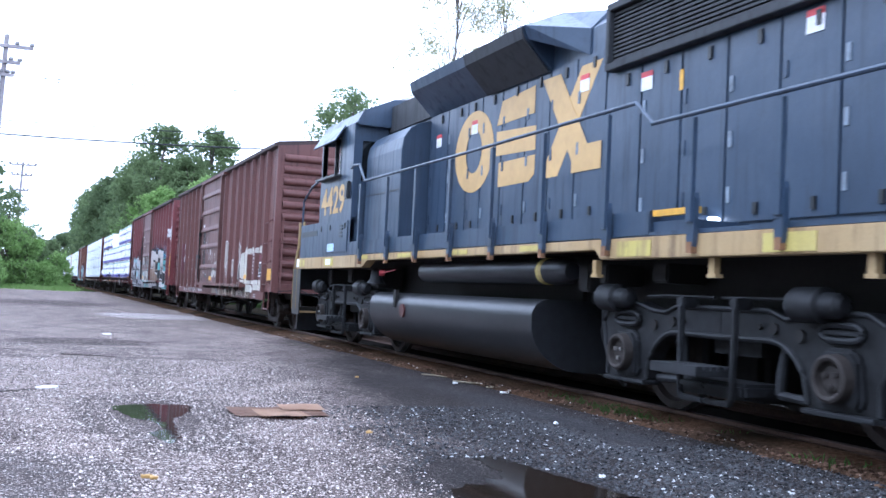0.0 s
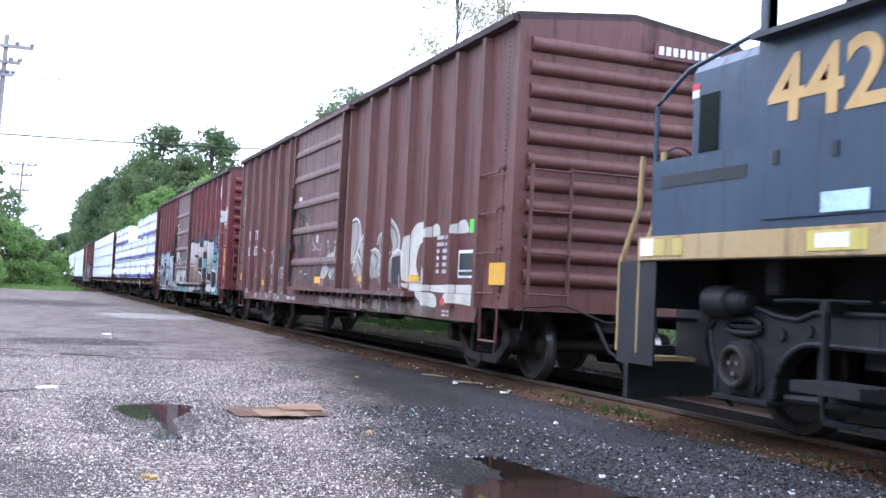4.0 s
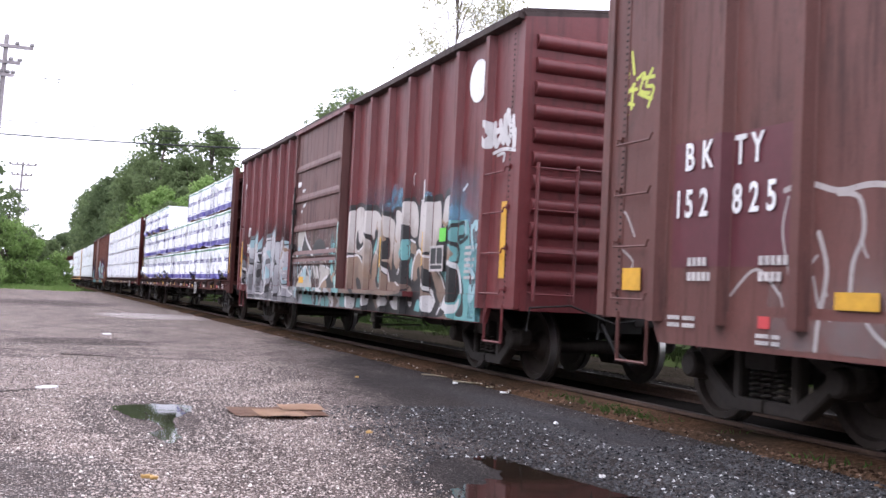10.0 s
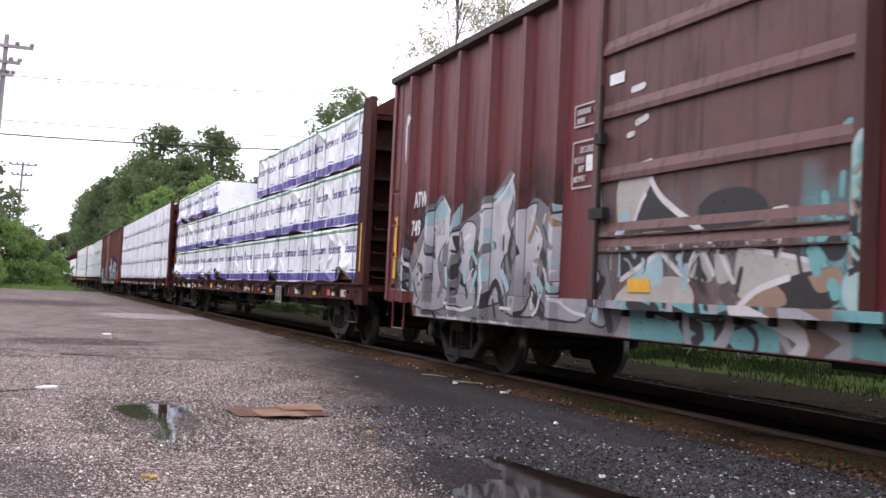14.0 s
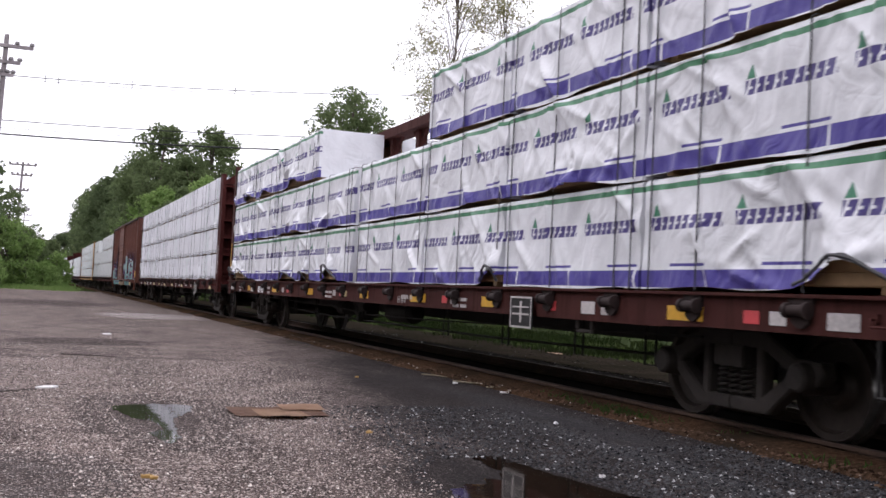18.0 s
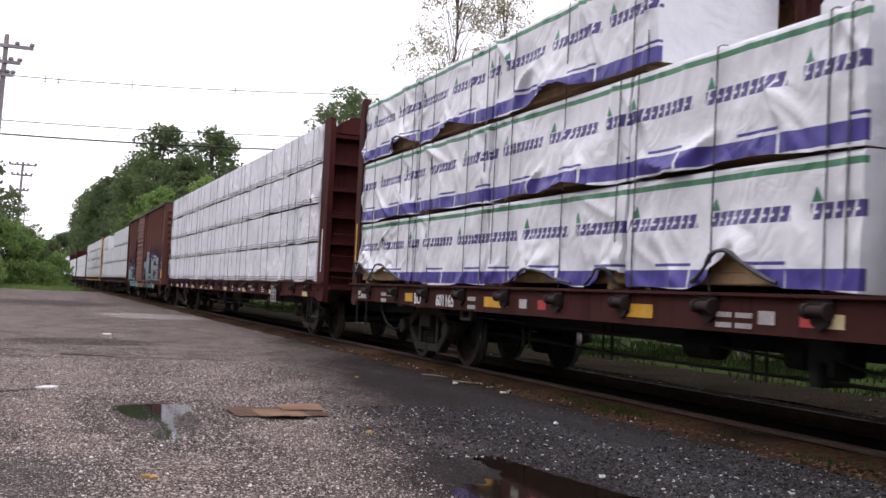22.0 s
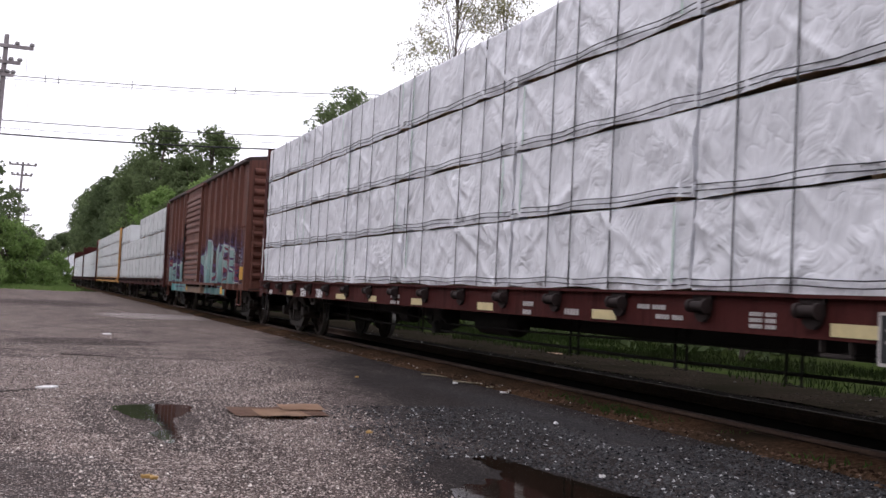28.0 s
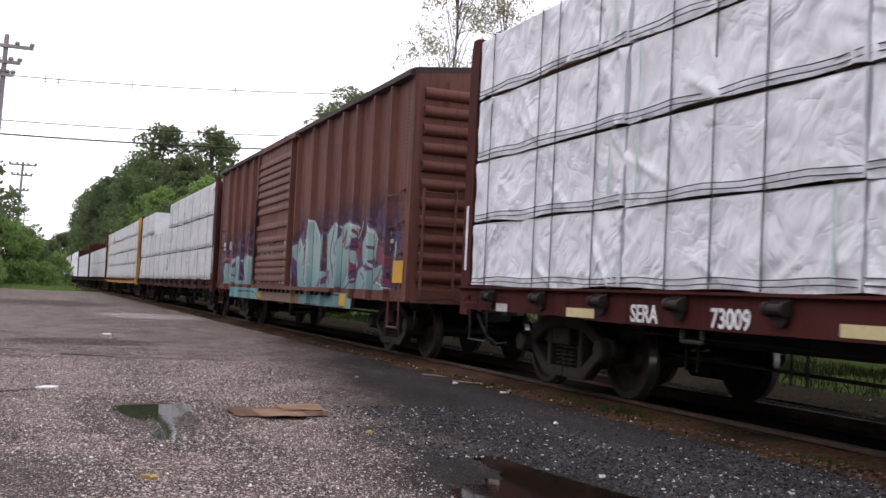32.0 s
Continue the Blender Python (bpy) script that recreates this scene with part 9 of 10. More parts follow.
prism(disc, [(42.78 - UC + 0.27 * math.cos(q), 3.66 + 0.27 * math.sin(q)) for q in np.linspace(0, 2 * math.pi, 33)[:-1]], "x", -1.5, -1.494)
part("white_disc", disc, WHITE, boxcar_c, "round white disc on the side")
tag = []
tag.extend(line(UC, [(42.51, 3.01), (42.44, 2.89), (42.32, 2.80)], 0.100))
tag.extend(line(UC, [(42.51, 3.04), (42.33, 3.05), (42.25, 2.91), (42.30, 2.79)], 0.090))
tag.extend(line(UC, [(42.22, 3.04), (42.18, 2.78), (42.07, 2.85)], 0.080))
tag.extend(line(UC, [(42.19, 2.93), (42.08, 2.96)], 0.070))
tag.extend(line(UC, [(42.07, 3.04), (41.97, 2.79), (41.94, 3.09)], 0.090))
tag.extend(line(UC, [(41.87, 3.14), (41.91, 2.93), (41.83, 2.77), (41.77, 2.91), (41.85, 3.12)], 0.090))
tag.extend(line(UC, [(41.71, 3.05), (41.67, 2.72)], 0.080))
tag.extend(line(UC, [(41.54, 3.04), (41.58, 2.88), (41.63, 2.74)], 0.080))
tag.extend(line(UC, [(41.68, 2.89), (41.56, 2.90)], 0.060))
tag.extend(line(UC, [(42.23, 2.69), (41.93, 2.71), (41.61, 2.66)], 0.040))
tag.extend(line(UC, [(42.11, 2.65), (41.93, 2.66), (41.94, 2.57)], 0.035))
spray("sprayed_tag", boxcar_c, strips_c + [(41.5 - UC, 42.27 - UC, -1.4975)], [(S_WHITE, tag)], "dense white sprayed tag")
crest = [outline(UC, [(57.62, 3.42), (57.55, 3.60), (57.38, 3.60), (57.36, 3.38), (57.45, 3.13), (57.52, 2.86), (57.60, 3.05)]), outline(UC, [(57.25, 3.58), (57.18, 3.5), (57.24, 3.4), (57.28, 3.48)])]
spray("sprayed_tag", boxcar_c, strips_c, [(S_WHITE, crest), (RED, line(UC, [(57.5, 3.5), (57.46, 3.3), (57.52, 3.0)], 0.03) + line(UC, [(57.42, 3.5), (57.42, 3.3)], 0.025))], "white sprayed crest")
marks("reflector", [(41.78 - UC, 41.92 - UC, 1.2, 2.09)], YELLOW, boxcar_c, -1.5, "upright yellow reflector")
for u in (46.28, 44.40):
    marks("reflector", [(u - 0.075 - UC, u + 0.075 - UC, 1.36, 1.83)], YELLOW, boxcar_c, -1.516, "upright yellow reflector")
marks("reflector", [(57.74 - UC, 57.86 - UC, 1.19, 2.1)], YELLOW, boxcar_c, -1.506, "upright yellow reflector")
marks("reflector", [(50.75 - UC, 51.1 - UC, 1.08, 1.2)], YELLOW, boxcar_c, -1.612, "yellow reflector on the door")
plate = marks("data_plate", [(43.47 - UC, 43.95 - UC, 1.28, 1.62)], BLACK, boxcar_c, -1.587, "black data plate with pale frame")
for q in ((43.47, 43.95, 1.28, 1.31), (43.47, 43.95, 1.59, 1.62), (43.47, 43.5, 1.31, 1.59), (43.92, 43.95, 1.31, 1.59), (43.70, 43.72, 1.38, 1.59), (43.5, 43.92, 1.36, 1.38)):
    marks("plate_line", [(q[0] - UC, q[1] - UC, q[2], q[3])], GREY_WHITE, plate, -1.592)
marks("green_tag", [(43.62 - UC, 43.85 - UC, 1.68, 1.86)], GREEN_TAG, boxcar_c, -1.506, "small bright green tag")
lettering("reporting_mark", "ATW", 0.30, WHITE, boxcar_c, -1.506, 57.05 - UC, 2.20, 0.72, "white stencil letters")
lettering("car_number", "749", 0.30, WHITE, boxcar_c, -1.506, 57.12 - UC, 1.80, 0.8, "white stencil numerals")
lettering("car_number", "505", 0.30, GREY_WHITE, boxcar_c, -1.506, 56.21 - UC, 1.78, 0.8, "half covered white stencil numerals")
for q in text_bars(52.34, 2.90, 2, (0.42, 0.2), 0.055, 0.09, UC) + text_bars(42.95, 1.6, 6, (0.3, 0.26, 0.32), 0.04, 0.075, UC):
    marks("stencil_bar", blocks(q), GREY_WHITE, boxcar_c, -1.505)
for u0, u1, z0, z1 in ((51.86, 52.4, 2.72, 2.95), (51.86, 52.41, 2.1, 2.58)):
    for q in ((u0, u1, z1 - 0.018, z1), (u0, u1, z0, z0 + 0.018), (u0, u0 + 0.03, z0 + 0.018, z1 - 0.018), (u1 - 0.018, u1, z0 + 0.018, z1 - 0.018)):
        marks("stencil_frame", [(q[0] - UC, q[1] - UC, q[2], q[3])], GREY_WHITE, boxcar_c, -1.505)
for text, u, z in (("SECURE", 52.26, 2.455), ("BOTH", 52.37, 2.355), ("BEF", 52.28, 2.265), ("MOVIN", 52.38, 2.165)):
    lettering("stencil_word", text, 0.088, GREY_WHITE, boxcar_c, -1.506, u - UC, z, 0.85, "white stencil word")
marks("paper_notice", [(51.92 - UC, 52.12 - UC, 2.26, 2.42)], WHITE, boxcar_c, -1.5085, "torn white paper notice")
marks("paper_notice", [(51.3 - UC, 51.55 - UC, 3.0, 3.1)], WHITE, boxcar_c, -1.608, "white paper strip on the door")

# the brown car: grey curls with white rims, cream paint patches, white scribbles
stone, rim, dusk, cream, loops, spots = [], [], [], [], [], []
stone.append(outline(UB, [(29.53, 2.02), (29.38, 2.16), (29.17, 2.19), (29.00, 2.08), (28.90, 1.90), (28.97, 1.72), (29.15, 1.52), (29.34, 1.43), (29.47, 1.52)]))
stone.append(outline(UB, [(28.90, 1.76), (28.76, 1.88), (28.59, 1.88), (28.48, 1.78), (28.50, 1.54), (28.56, 1.37), (28.76, 1.49), (28.91, 1.63)]))
stone.append(outline(UB, [(28.34, 1.49), (28.18, 1.62), (27.95, 1.63), (27.78, 1.52), (27.70, 1.35), (27.78, 1.22), (28.23, 1.20), (28.33, 1.31)]))
stone.append(outline(UB, [(27.96, 1.80), (27.84, 1.89), (27.67, 1.87), (27.65, 1.59), (27.73, 1.50), (27.86, 1.68)]))
stone.append(outline(UB, [(27.45, 2.09), (27.25, 2.03), (27.07, 1.94), (26.96, 1.81), (26.94, 1.67), (27.04, 1.60), (27.21, 1.58), (27.30, 1.73), (27.39, 1.93)]))
stone.append(outline(UB, [(27.20, 1.56), (27.04, 1.62), (26.89, 1.59), (26.78, 1.46), (26.78, 1.19), (27.40, 1.14), (27.45, 1.42), (27.29, 1.49)]))
stone.append(outline(UB, [(29.28, 1.46), (29.02, 1.62), (28.79, 1.41), (28.67, 1.27), (29.14, 1.22)]))
rim.extend(line(UB, [(29.59, 2.15), (29.42, 2.16), (29.17, 2.19), (28.97, 2.09), (28.88, 1.90), (28.97, 1.70), (29.24, 1.46)], 0.036))
rim.extend(line(UB, [(28.92, 1.77), (28.76, 1.89), (28.56, 1.88)], 0.032))
rim.extend(line(UB, [(29.02, 1.62), (28.84, 1.50), (28.66, 1.35)], 0.032))
rim.extend(line(UB, [(28.35, 1.62), (28.25, 1.63), (28.03, 1.65), (27.81, 1.55), (27.69, 1.39)], 0.036))
rim.extend(line(UB, [(27.97, 1.72), (27.93, 1.83), (27.81, 1.89), (27.66, 1.89)], 0.032))
rim.extend(line(UB, [(27.48, 2.13), (27.26, 2.05), (27.06, 1.94), (26.93, 1.79), (26.93, 1.66), (27.05, 1.58), (27.23, 1.58)], 0.040))
rim.extend(line(UB, [(27.29, 1.49), (27.16, 1.57), (26.99, 1.62), (26.82, 1.57), (26.74, 1.46)], 0.036))
rim.extend(line(UB, [(27.73, 2.00), (27.66, 2.05)], 0.032))
rim.extend(line(UB, [(27.84, 1.27), (27.72, 1.18)], 0.032))
rim.extend(line(UB, [(27.74, 1.06), (27.69, 1.16)], 0.040))
rim.extend(line(UB, [(27.92, 1.31), (27.70, 1.47)], 0.028))
rim.extend(line(UB, [(28.25, 1.53), (28.05, 1.39), (28.07, 1.22)], 0.028))
rim.extend(line(UB, [(27.44, 1.64), (27.34, 1.57)], 0.028))
rim.extend(line(UB, [(29.27, 1.32), (29.21, 1.44), (29.08, 1.46)], 0.024))
dusk.extend(line(UB, [(29.39, 2.12), (29.15, 2.14), (29.05, 1.98), (29.05, 1.79), (29.20, 1.56)], 0.030))
dusk.extend(line(UB, [(28.81, 1.77), (28.66, 1.84)], 0.025))
dusk.extend(line(UB, [(27.39, 2.01), (27.15, 1.91), (27.02, 1.76), (27.04, 1.63)], 0.030))
dusk.extend(line(UB, [(27.44, 2.05), (27.36, 1.85), (27.24, 1.65)], 0.035))
dusk.extend(line(UB, [(28.13, 1.59), (27.93, 1.47), (28.05, 1.31)], 0.030))
dusk.extend(line(UB, [(27.85, 1.80), (27.74, 1.59)], 0.030))
dusk.extend(line(UB, [(28.98, 1.50), (28.75, 1.31)], 0.030))
cream.append(outline(UB, [(25.86, 1.98), (26.22, 1.96), (26.46, 1.80), (26.56, 1.51), (26.51, 1.22), (26.32, 1.05), (25.96, 1.05), (25.99, 1.19), (26.14, 1.33), (26.15, 1.50), (26.03, 1.67), (25.84, 1.72)]))
cream.append(outline(UB, [(25.85, 1.92), (25.66, 1.86), (25.48, 1.93), (25.32, 1.89), (25.29, 1.78), (25.44, 1.76), (25.75, 1.75), (25.87, 1.82)]))
cream.append(outline(UB, [(26.50, 1.12), (25.92, 1.10), (24.74, 1.11), (24.01, 1.11), (23.99, 1.04), (24.73, 1.00), (25.69, 1.02), (26.37, 1.02)]))
cream.append(outline(UB, [(26.23, 1.02), (25.69, 1.01), (25.34, 0.96), (25.31, 0.81), (25.68, 0.83), (26.01, 0.90)]))
cream.append(outline(UB, [(25.04, 0.99), (24.01, 1.03), (23.98, 0.86), (24.39, 0.87), (25.01, 0.89)]))
cream.append(outline(UB, [(24.73, 1.77), (24.72, 1.86), (24.58, 1.93), (24.42, 1.93), (24.32, 1.84), (24.33, 1.77)]))
cream.append(outline(UB, [(25.02, 1.79), (24.86, 1.79), (24.80, 1.47), (24.81, 1.17), (24.98, 1.18)]))
cream.append(outline(UB, [(25.83, 1.33), (25.66, 1.34), (25.64, 1.11), (25.81, 1.12)]))
spots.append(outline(UB, [(27.23, 1.50), (27.03, 1.52), (26.85, 1.50), (26.82, 1.15), (27.20, 1.13)]))
loops.extend(line(UB, [(37.05, 1.85), (36.83, 1.89), (36.51, 1.81), (36.22, 1.83), (35.92, 1.79), (35.68, 1.75), (35.48, 1.80), (35.22, 1.77), (34.99, 1.73)], 0.042))
loops.extend(line(UB, [(36.51, 1.79), (36.32, 1.75), (36.27, 1.52), (36.36, 1.31), (36.38, 1.04)], 0.038))
loops.extend(line(UB, [(36.69, 1.53), (36.60, 1.28), (36.65, 0.97), (36.68, 0.72)], 0.042))
loops.extend(line(UB, [(36.30, 1.04), (36.15, 0.86), (35.91, 0.72)], 0.033))
loops.extend(line(UB, [(35.73, 1.74), (35.54, 1.69), (35.50, 1.50), (35.76, 1.44), (35.70, 1.39), (35.55, 1.28)], 0.042))
loops.extend(line(UB, [(35.56, 1.16), (35.61, 0.94), (35.67, 0.75)], 0.042))
loops.extend(line(UB, [(35.53, 1.05), (35.32, 1.00), (35.29, 1.16), (35.45, 1.22)], 0.042))
loops.extend(line(UB, [(35.12, 1.44), (34.95, 1.49), (34.96, 1.33), (35.08, 1.22), (34.92, 1.17), (34.97, 0.95)], 0.042))
loops.extend(line(UB, [(35.16, 0.95), (35.02, 0.84), (35.18, 0.70)], 0.033))
loops.extend(line(UB, [(34.81, 1.33), (34.66, 1.40), (34.42, 1.32), (34.60, 1.17), (34.71, 1.27)], 0.033))
loops.extend(line(UB, [(34.77, 1.43), (34.51, 1.22)], 0.028))
loops.extend(line(UB, [(34.43, 1.43), (34.70, 1.19)], 0.028))
loops.extend(line(UB, [(33.98, 1.47), (33.85, 1.41), (33.91, 1.22)], 0.026))
loops.extend(line(UB, [(33.84, 1.32), (33.55, 1.22)], 0.026))
loops.extend(line(UB, [(34.97, 1.71), (34.95, 1.49), (34.29, 1.44), (34.29, 1.83)], 0.033))
loops.extend(line(UB, [(37.64, 1.08), (37.34, 1.28), (37.07, 1.09)], 0.026))
loops.extend(line(UB, [(34.97, 0.68), (34.81, 0.77), (34.64, 0.71)], 0.042))
loops.extend(line(UB, [(37.01, 1.80), (37.06, 1.54), (36.95, 1.15)], 0.021))
loops.extend(line(UB, [(39.43, 1.67), (39.24, 1.82), (39.05, 1.59)], 0.026))
loops.extend(line(UB, [(39.37, 1.52), (39.06, 1.36), (39.20, 1.21)], 0.026))
splat, d_marks, d_soot, d_grey = [], [], [], []
splat.extend(line(UB, [(39.21, 3.30), (39.16, 3.09)], 0.035))
splat.extend(line(UB, [(39.37, 3.02), (39.26, 3.12), (39.28, 2.93), (39.15, 2.99)], 0.035))
splat.extend(line(UB, [(39.11, 3.03), (38.98, 3.06), (39.05, 2.92), (38.90, 2.87)], 0.035))
splat.extend(line(UB, [(38.86, 3.08), (38.96, 2.95), (38.83, 2.91), (38.91, 2.75)], 0.035))
splat.extend(line(UB, [(39.36, 2.92), (39.26, 2.72)], 0.035))
splat.extend(line(UB, [(39.33, 2.85), (39.15, 2.80)], 0.035))
splat.extend(line(UB, [(39.17, 2.99), (39.19, 2.77)], 0.035))
splat.extend(line(UB, [(39.07, 2.89), (38.86, 2.81)], 0.035))
splat.extend(line(UB, [(39.38, 2.95), (39.11, 2.94)], 0.035))
splat.extend(line(UB, [(39.02, 3.02), (38.83, 3.01)], 0.035))
d_cream, drips, slate = [], [], []
d_soot.append(outline(UB, [(32.81, 2.56), (32.39, 2.55), (32.31, 2.35), (32.36, 2.14), (32.76, 2.15)]))
d_soot.append(outline(UB, [(32.77, 2.00), (32.35, 2.00), (32.27, 1.74), (32.29, 1.53), (32.72, 1.52)]))
d_marks.extend(line(UB, [(32.16, 2.24), (31.97, 2.16), (31.83, 2.15)], 0.025))
d_marks.extend(line(UB, [(31.91, 2.39), (32.01, 2.17), (32.13, 2.08)], 0.020))
d_marks.extend(line(UB, [(32.10, 2.11), (32.03, 2.19), (31.90, 2.06)], 0.025))
d_marks.extend(line(UB, [(31.63, 1.95), (31.57, 1.84), (31.45, 1.71)], 0.025))
d_marks.extend(line(UB, [(31.64, 1.69), (31.45, 1.72), (31.37, 1.78)], 0.020))
d_marks.extend(line(UB, [(31.62, 1.86), (31.30, 1.73), (31.10, 1.70)], 0.020))
d_marks.extend(line(UB, [(31.24, 1.86), (31.18, 1.73)], 0.020))
d_marks.extend(line(UB, [(31.11, 1.83), (31.05, 1.72), (30.97, 1.60), (30.92, 1.69), (30.97, 1.86)], 0.020))
d_marks.extend(line(UB, [(30.91, 1.96), (30.84, 1.79), (30.76, 1.68)], 0.020))
d_marks.extend(line(UB, [(32.00, 2.05), (31.91, 1.95), (31.99, 1.89)], 0.020))
d_marks.extend(line(UB, [(30.54, 1.74), (30.39, 1.74)], 0.018))
d_marks.extend(line(UB, [(30.63, 1.50), (30.49, 1.59), (30.39, 1.66)], 0.030))
d_marks.extend(line(UB, [(30.08, 1.80), (29.96, 1.86), (29.81, 1.94)], 0.030))
d_marks.extend(line(UB, [(32.52, 1.29), (32.36, 1.31), (32.30, 1.27)], 0.025))
d_marks.extend(line(UB, [(30.34, 1.22), (30.27, 1.29), (30.22, 1.35)], 0.030))
d_marks.extend(line(UB, [(29.89, 1.29), (29.82, 1.19)], 0.020))
d_marks.extend(line(UB, [(30.60, 1.53), (30.44, 1.56)], 0.020))
d_cream.append(outline(UB, [(30.92, 1.18), (30.82, 1.35), (30.59, 1.41), (30.40, 1.37), (30.43, 1.28), (30.53, 1.22), (30.70, 1.16)]))
d_cream.append(outline(UB, [(30.65, 1.45), (30.44, 1.59), (30.18, 1.63), (30.07, 1.67), (30.06, 1.73), (29.80, 1.76), (29.80, 1.67), (29.98, 1.65), (30.03, 1.58), (30.12, 1.54), (30.12, 1.50), (30.38, 1.44)]))
d_cream.append(outline(UB, [(30.34, 1.30), (30.11, 1.34), (29.99, 1.35), (30.06, 1.26), (30.22, 1.16), (30.29, 1.18)]))
d_cream.append(outline(UB, [(30.57, 1.85), (30.51, 1.87), (30.44, 1.83), (30.49, 1.78)]))
d_grey.append(outline(UB, [(30.08, 1.79), (29.92, 1.87), (29.81, 1.91), (29.81, 1.81), (29.93, 1.76)]))
d_grey.append(outline(UB, [(30.11, 1.15), (30.01, 1.26), (29.88, 1.32), (29.81, 1.22), (29.86, 1.14)]))
d_grey.append(outline(UB, [(30.42, 1.30), (30.27, 1.36), (30.21, 1.30), (30.34, 1.22)]))
drips.append(outline(UB, [(31.33, 0.76), (31.27, 0.85), (31.13, 0.88), (30.97, 0.84), (30.75, 0.83), (30.56, 0.72), (30.81, 0.71), (31.30, 0.71)]))
drips.append(outline(UB, [(30.23, 0.81), (30.06, 0.82), (29.87, 0.79), (29.87, 0.68), (30.20, 0.70)]))
drips.append(outline(UB, [(29.67, 0.71), (29.55, 0.81), (29.34, 0.81), (29.26, 0.71)]))
drips.append(outline(UB, [(29.22, 0.71), (29.15, 0.83), (28.99, 0.85), (28.95, 0.70)]))
drips.append(outline(UB, [(28.66, 0.69), (28.60, 0.79), (28.40, 0.82), (28.29, 0.71), (28.45, 0.68)]))
drips.append(outline(UB, [(28.08, 0.72), (27.99, 0.86), (27.85, 0.90), (27.79, 0.79), (27.84, 0.70)]))
drips.append(outline(UB, [(27.73, 0.80), (27.57, 0.84), (27.51, 0.73), (27.67, 0.69)]))
slate.append(outline(UB, [(30.69, 0.87), (30.53, 0.87), (30.36, 0.78), (30.20, 0.68), (30.41, 0.69), (30.55, 0.75)]))

r = random.Random(8)
hollow = [rect(25.38, 24.86, 1.12, 1.8, UB), rect(24.62, 24.0, 1.12, 1.72, UB), rect(38.45, 36.9, 1.3, 2.35, UB)]
F_STONE = faded_fill("grey_to_brown_spray", (0.35, 0.315, 0.28), (0.15, 0.12, 0.10), 0.9, 1.6)
S_STAIN = spray_paint("dirty_cream_runs", (0.26, 0.205, 0.16))
M_CREAM = spray_paint("cream_paint_drips", (0.26, 0.21, 0.17), 0.6, 1.12, 0.3)
flats_b = [q for q in strips_b if -1.585 not in q[2:]]
sprayed("sprayed_lettering", boxcar_b, strips_b, (24.0 - UB, 38.6 - UB), [(M_CREAM, [rect(29.4, 25.2, 0.67, 1.0, UB)]), (S_STAIN, drips), (S_GREY, slate), (FRESH, hollow), (S_CREAM, cream)], "cream and maroon paint patches", (26.2 - UB, 33.34 - UB))
sprayed("sprayed_lettering", boxcar_b, flats_b, (24.0 - UB, 38.6 - UB), [(M_GREY, [rect(29.4, 26.3, 0.7, 1.9, UB), rect(37.2, 34.0, 0.7, 1.8, UB)]), (F_STONE, stone), (S_BLACK, dusk + spots), (S_WHITE, rim), (S_CHALK, loops + dashes(UB, 26, 34.2, 37.0, 0.75, 1.6, 0.018, 0.25)), (S_DULL, dashes(UB, 16, 26.4, 29.2, 0.72, 1.2, 0.03, 0.3)), (S_LIME, splat)], "white rimmed sprayed curls and scribbles")
DUSKY = plain("faded_pink_paint", (0.24, 0.10, 0.10), 0.6, 0, 9, 0.4)
MURKY = plain("dark_red_primer", (0.075, 0.022, 0.025), 0.6, 0, 9, 0.4)
door_b = [(M_GREY, [rect(33.1, 29.9, 1.05, 1.5, UB)]), (MURKY, [rect(32.36, 31.9, 1.02, 1.14, UB), rect(30.55, 30.3, 1.02, 1.14, UB)]), (DUSKY, [rect(30.97, 30.68, 1.03, 1.15, UB)]), (S_DULL, d_cream), (S_GREY, d_grey + dashes(UB, 5, 30.0, 30.9, 1.15, 1.4, 0.04, 0.2)), (S_SOOT, d_soot), (S_BLACK, [rect(32.22, 31.88, 1.16, 1.29, UB), rect(31.41, 31.0, 1.285, 1.30, UB), rect(31.41, 31.0, 1.215, 1.23, UB)] + dashes(UB, 7, 30.0, 31.0, 1.15, 1.8, 0.015, 0.15)), (S_CHALK, d_marks), (S_WHITE, [[(31.265 + 0.085 * math.cos(q) - UB, 1.91 + 0.075 * math.sin(q)) for q in np.linspace(0, 2 * math.pi, 17)[:-1]], rect(32.13, 31.93, 1.24, 1.26, UB), rect(32.85, 32.6, 2.71, 2.79, UB)]), (S_GREY, [rect(31.28, 31.25, 1.86, 1.95, UB)])]
spray("sprayed_door_patch", boxcar_b, [(29.9 - UB, 33.2 - UB, -1.606)], door_b, "faded cream scribbles and tar on the door")
spray("sprayed_door_patch", boxcar_b, [(29.9 - UB, 33.2 - UB, -1.636)], [(m, [c for c in (clip_z(p, 1.402, 1.448) for p in polys) if c]) for m, polys in door_b], "faded cream scribbles on the door rib")
for name, mark, u, z in (('reporting_mark', 'B', 38.29, 2.11), ('reporting_mark', 'K', 38.06, 2.11), ('reporting_mark', 'T', 37.63, 2.10), ('reporting_mark', 'Y', 37.43, 2.10), ('car_number', '1', 38.42, 1.72), ('car_number', '5', 38.27, 1.72), ('car_number', '2', 38.07, 1.72), ('car_number', '8', 37.64, 1.72), ('car_number', '2', 37.44, 1.72), ('car_number', '5', 37.24, 1.72)):
    lettering(name, mark, 0.32, WHITE, boxcar_b, -1.5035, u - UB, z, 0.72, "white stencil letter" if name == "reporting_mark" else "white stencil numeral")
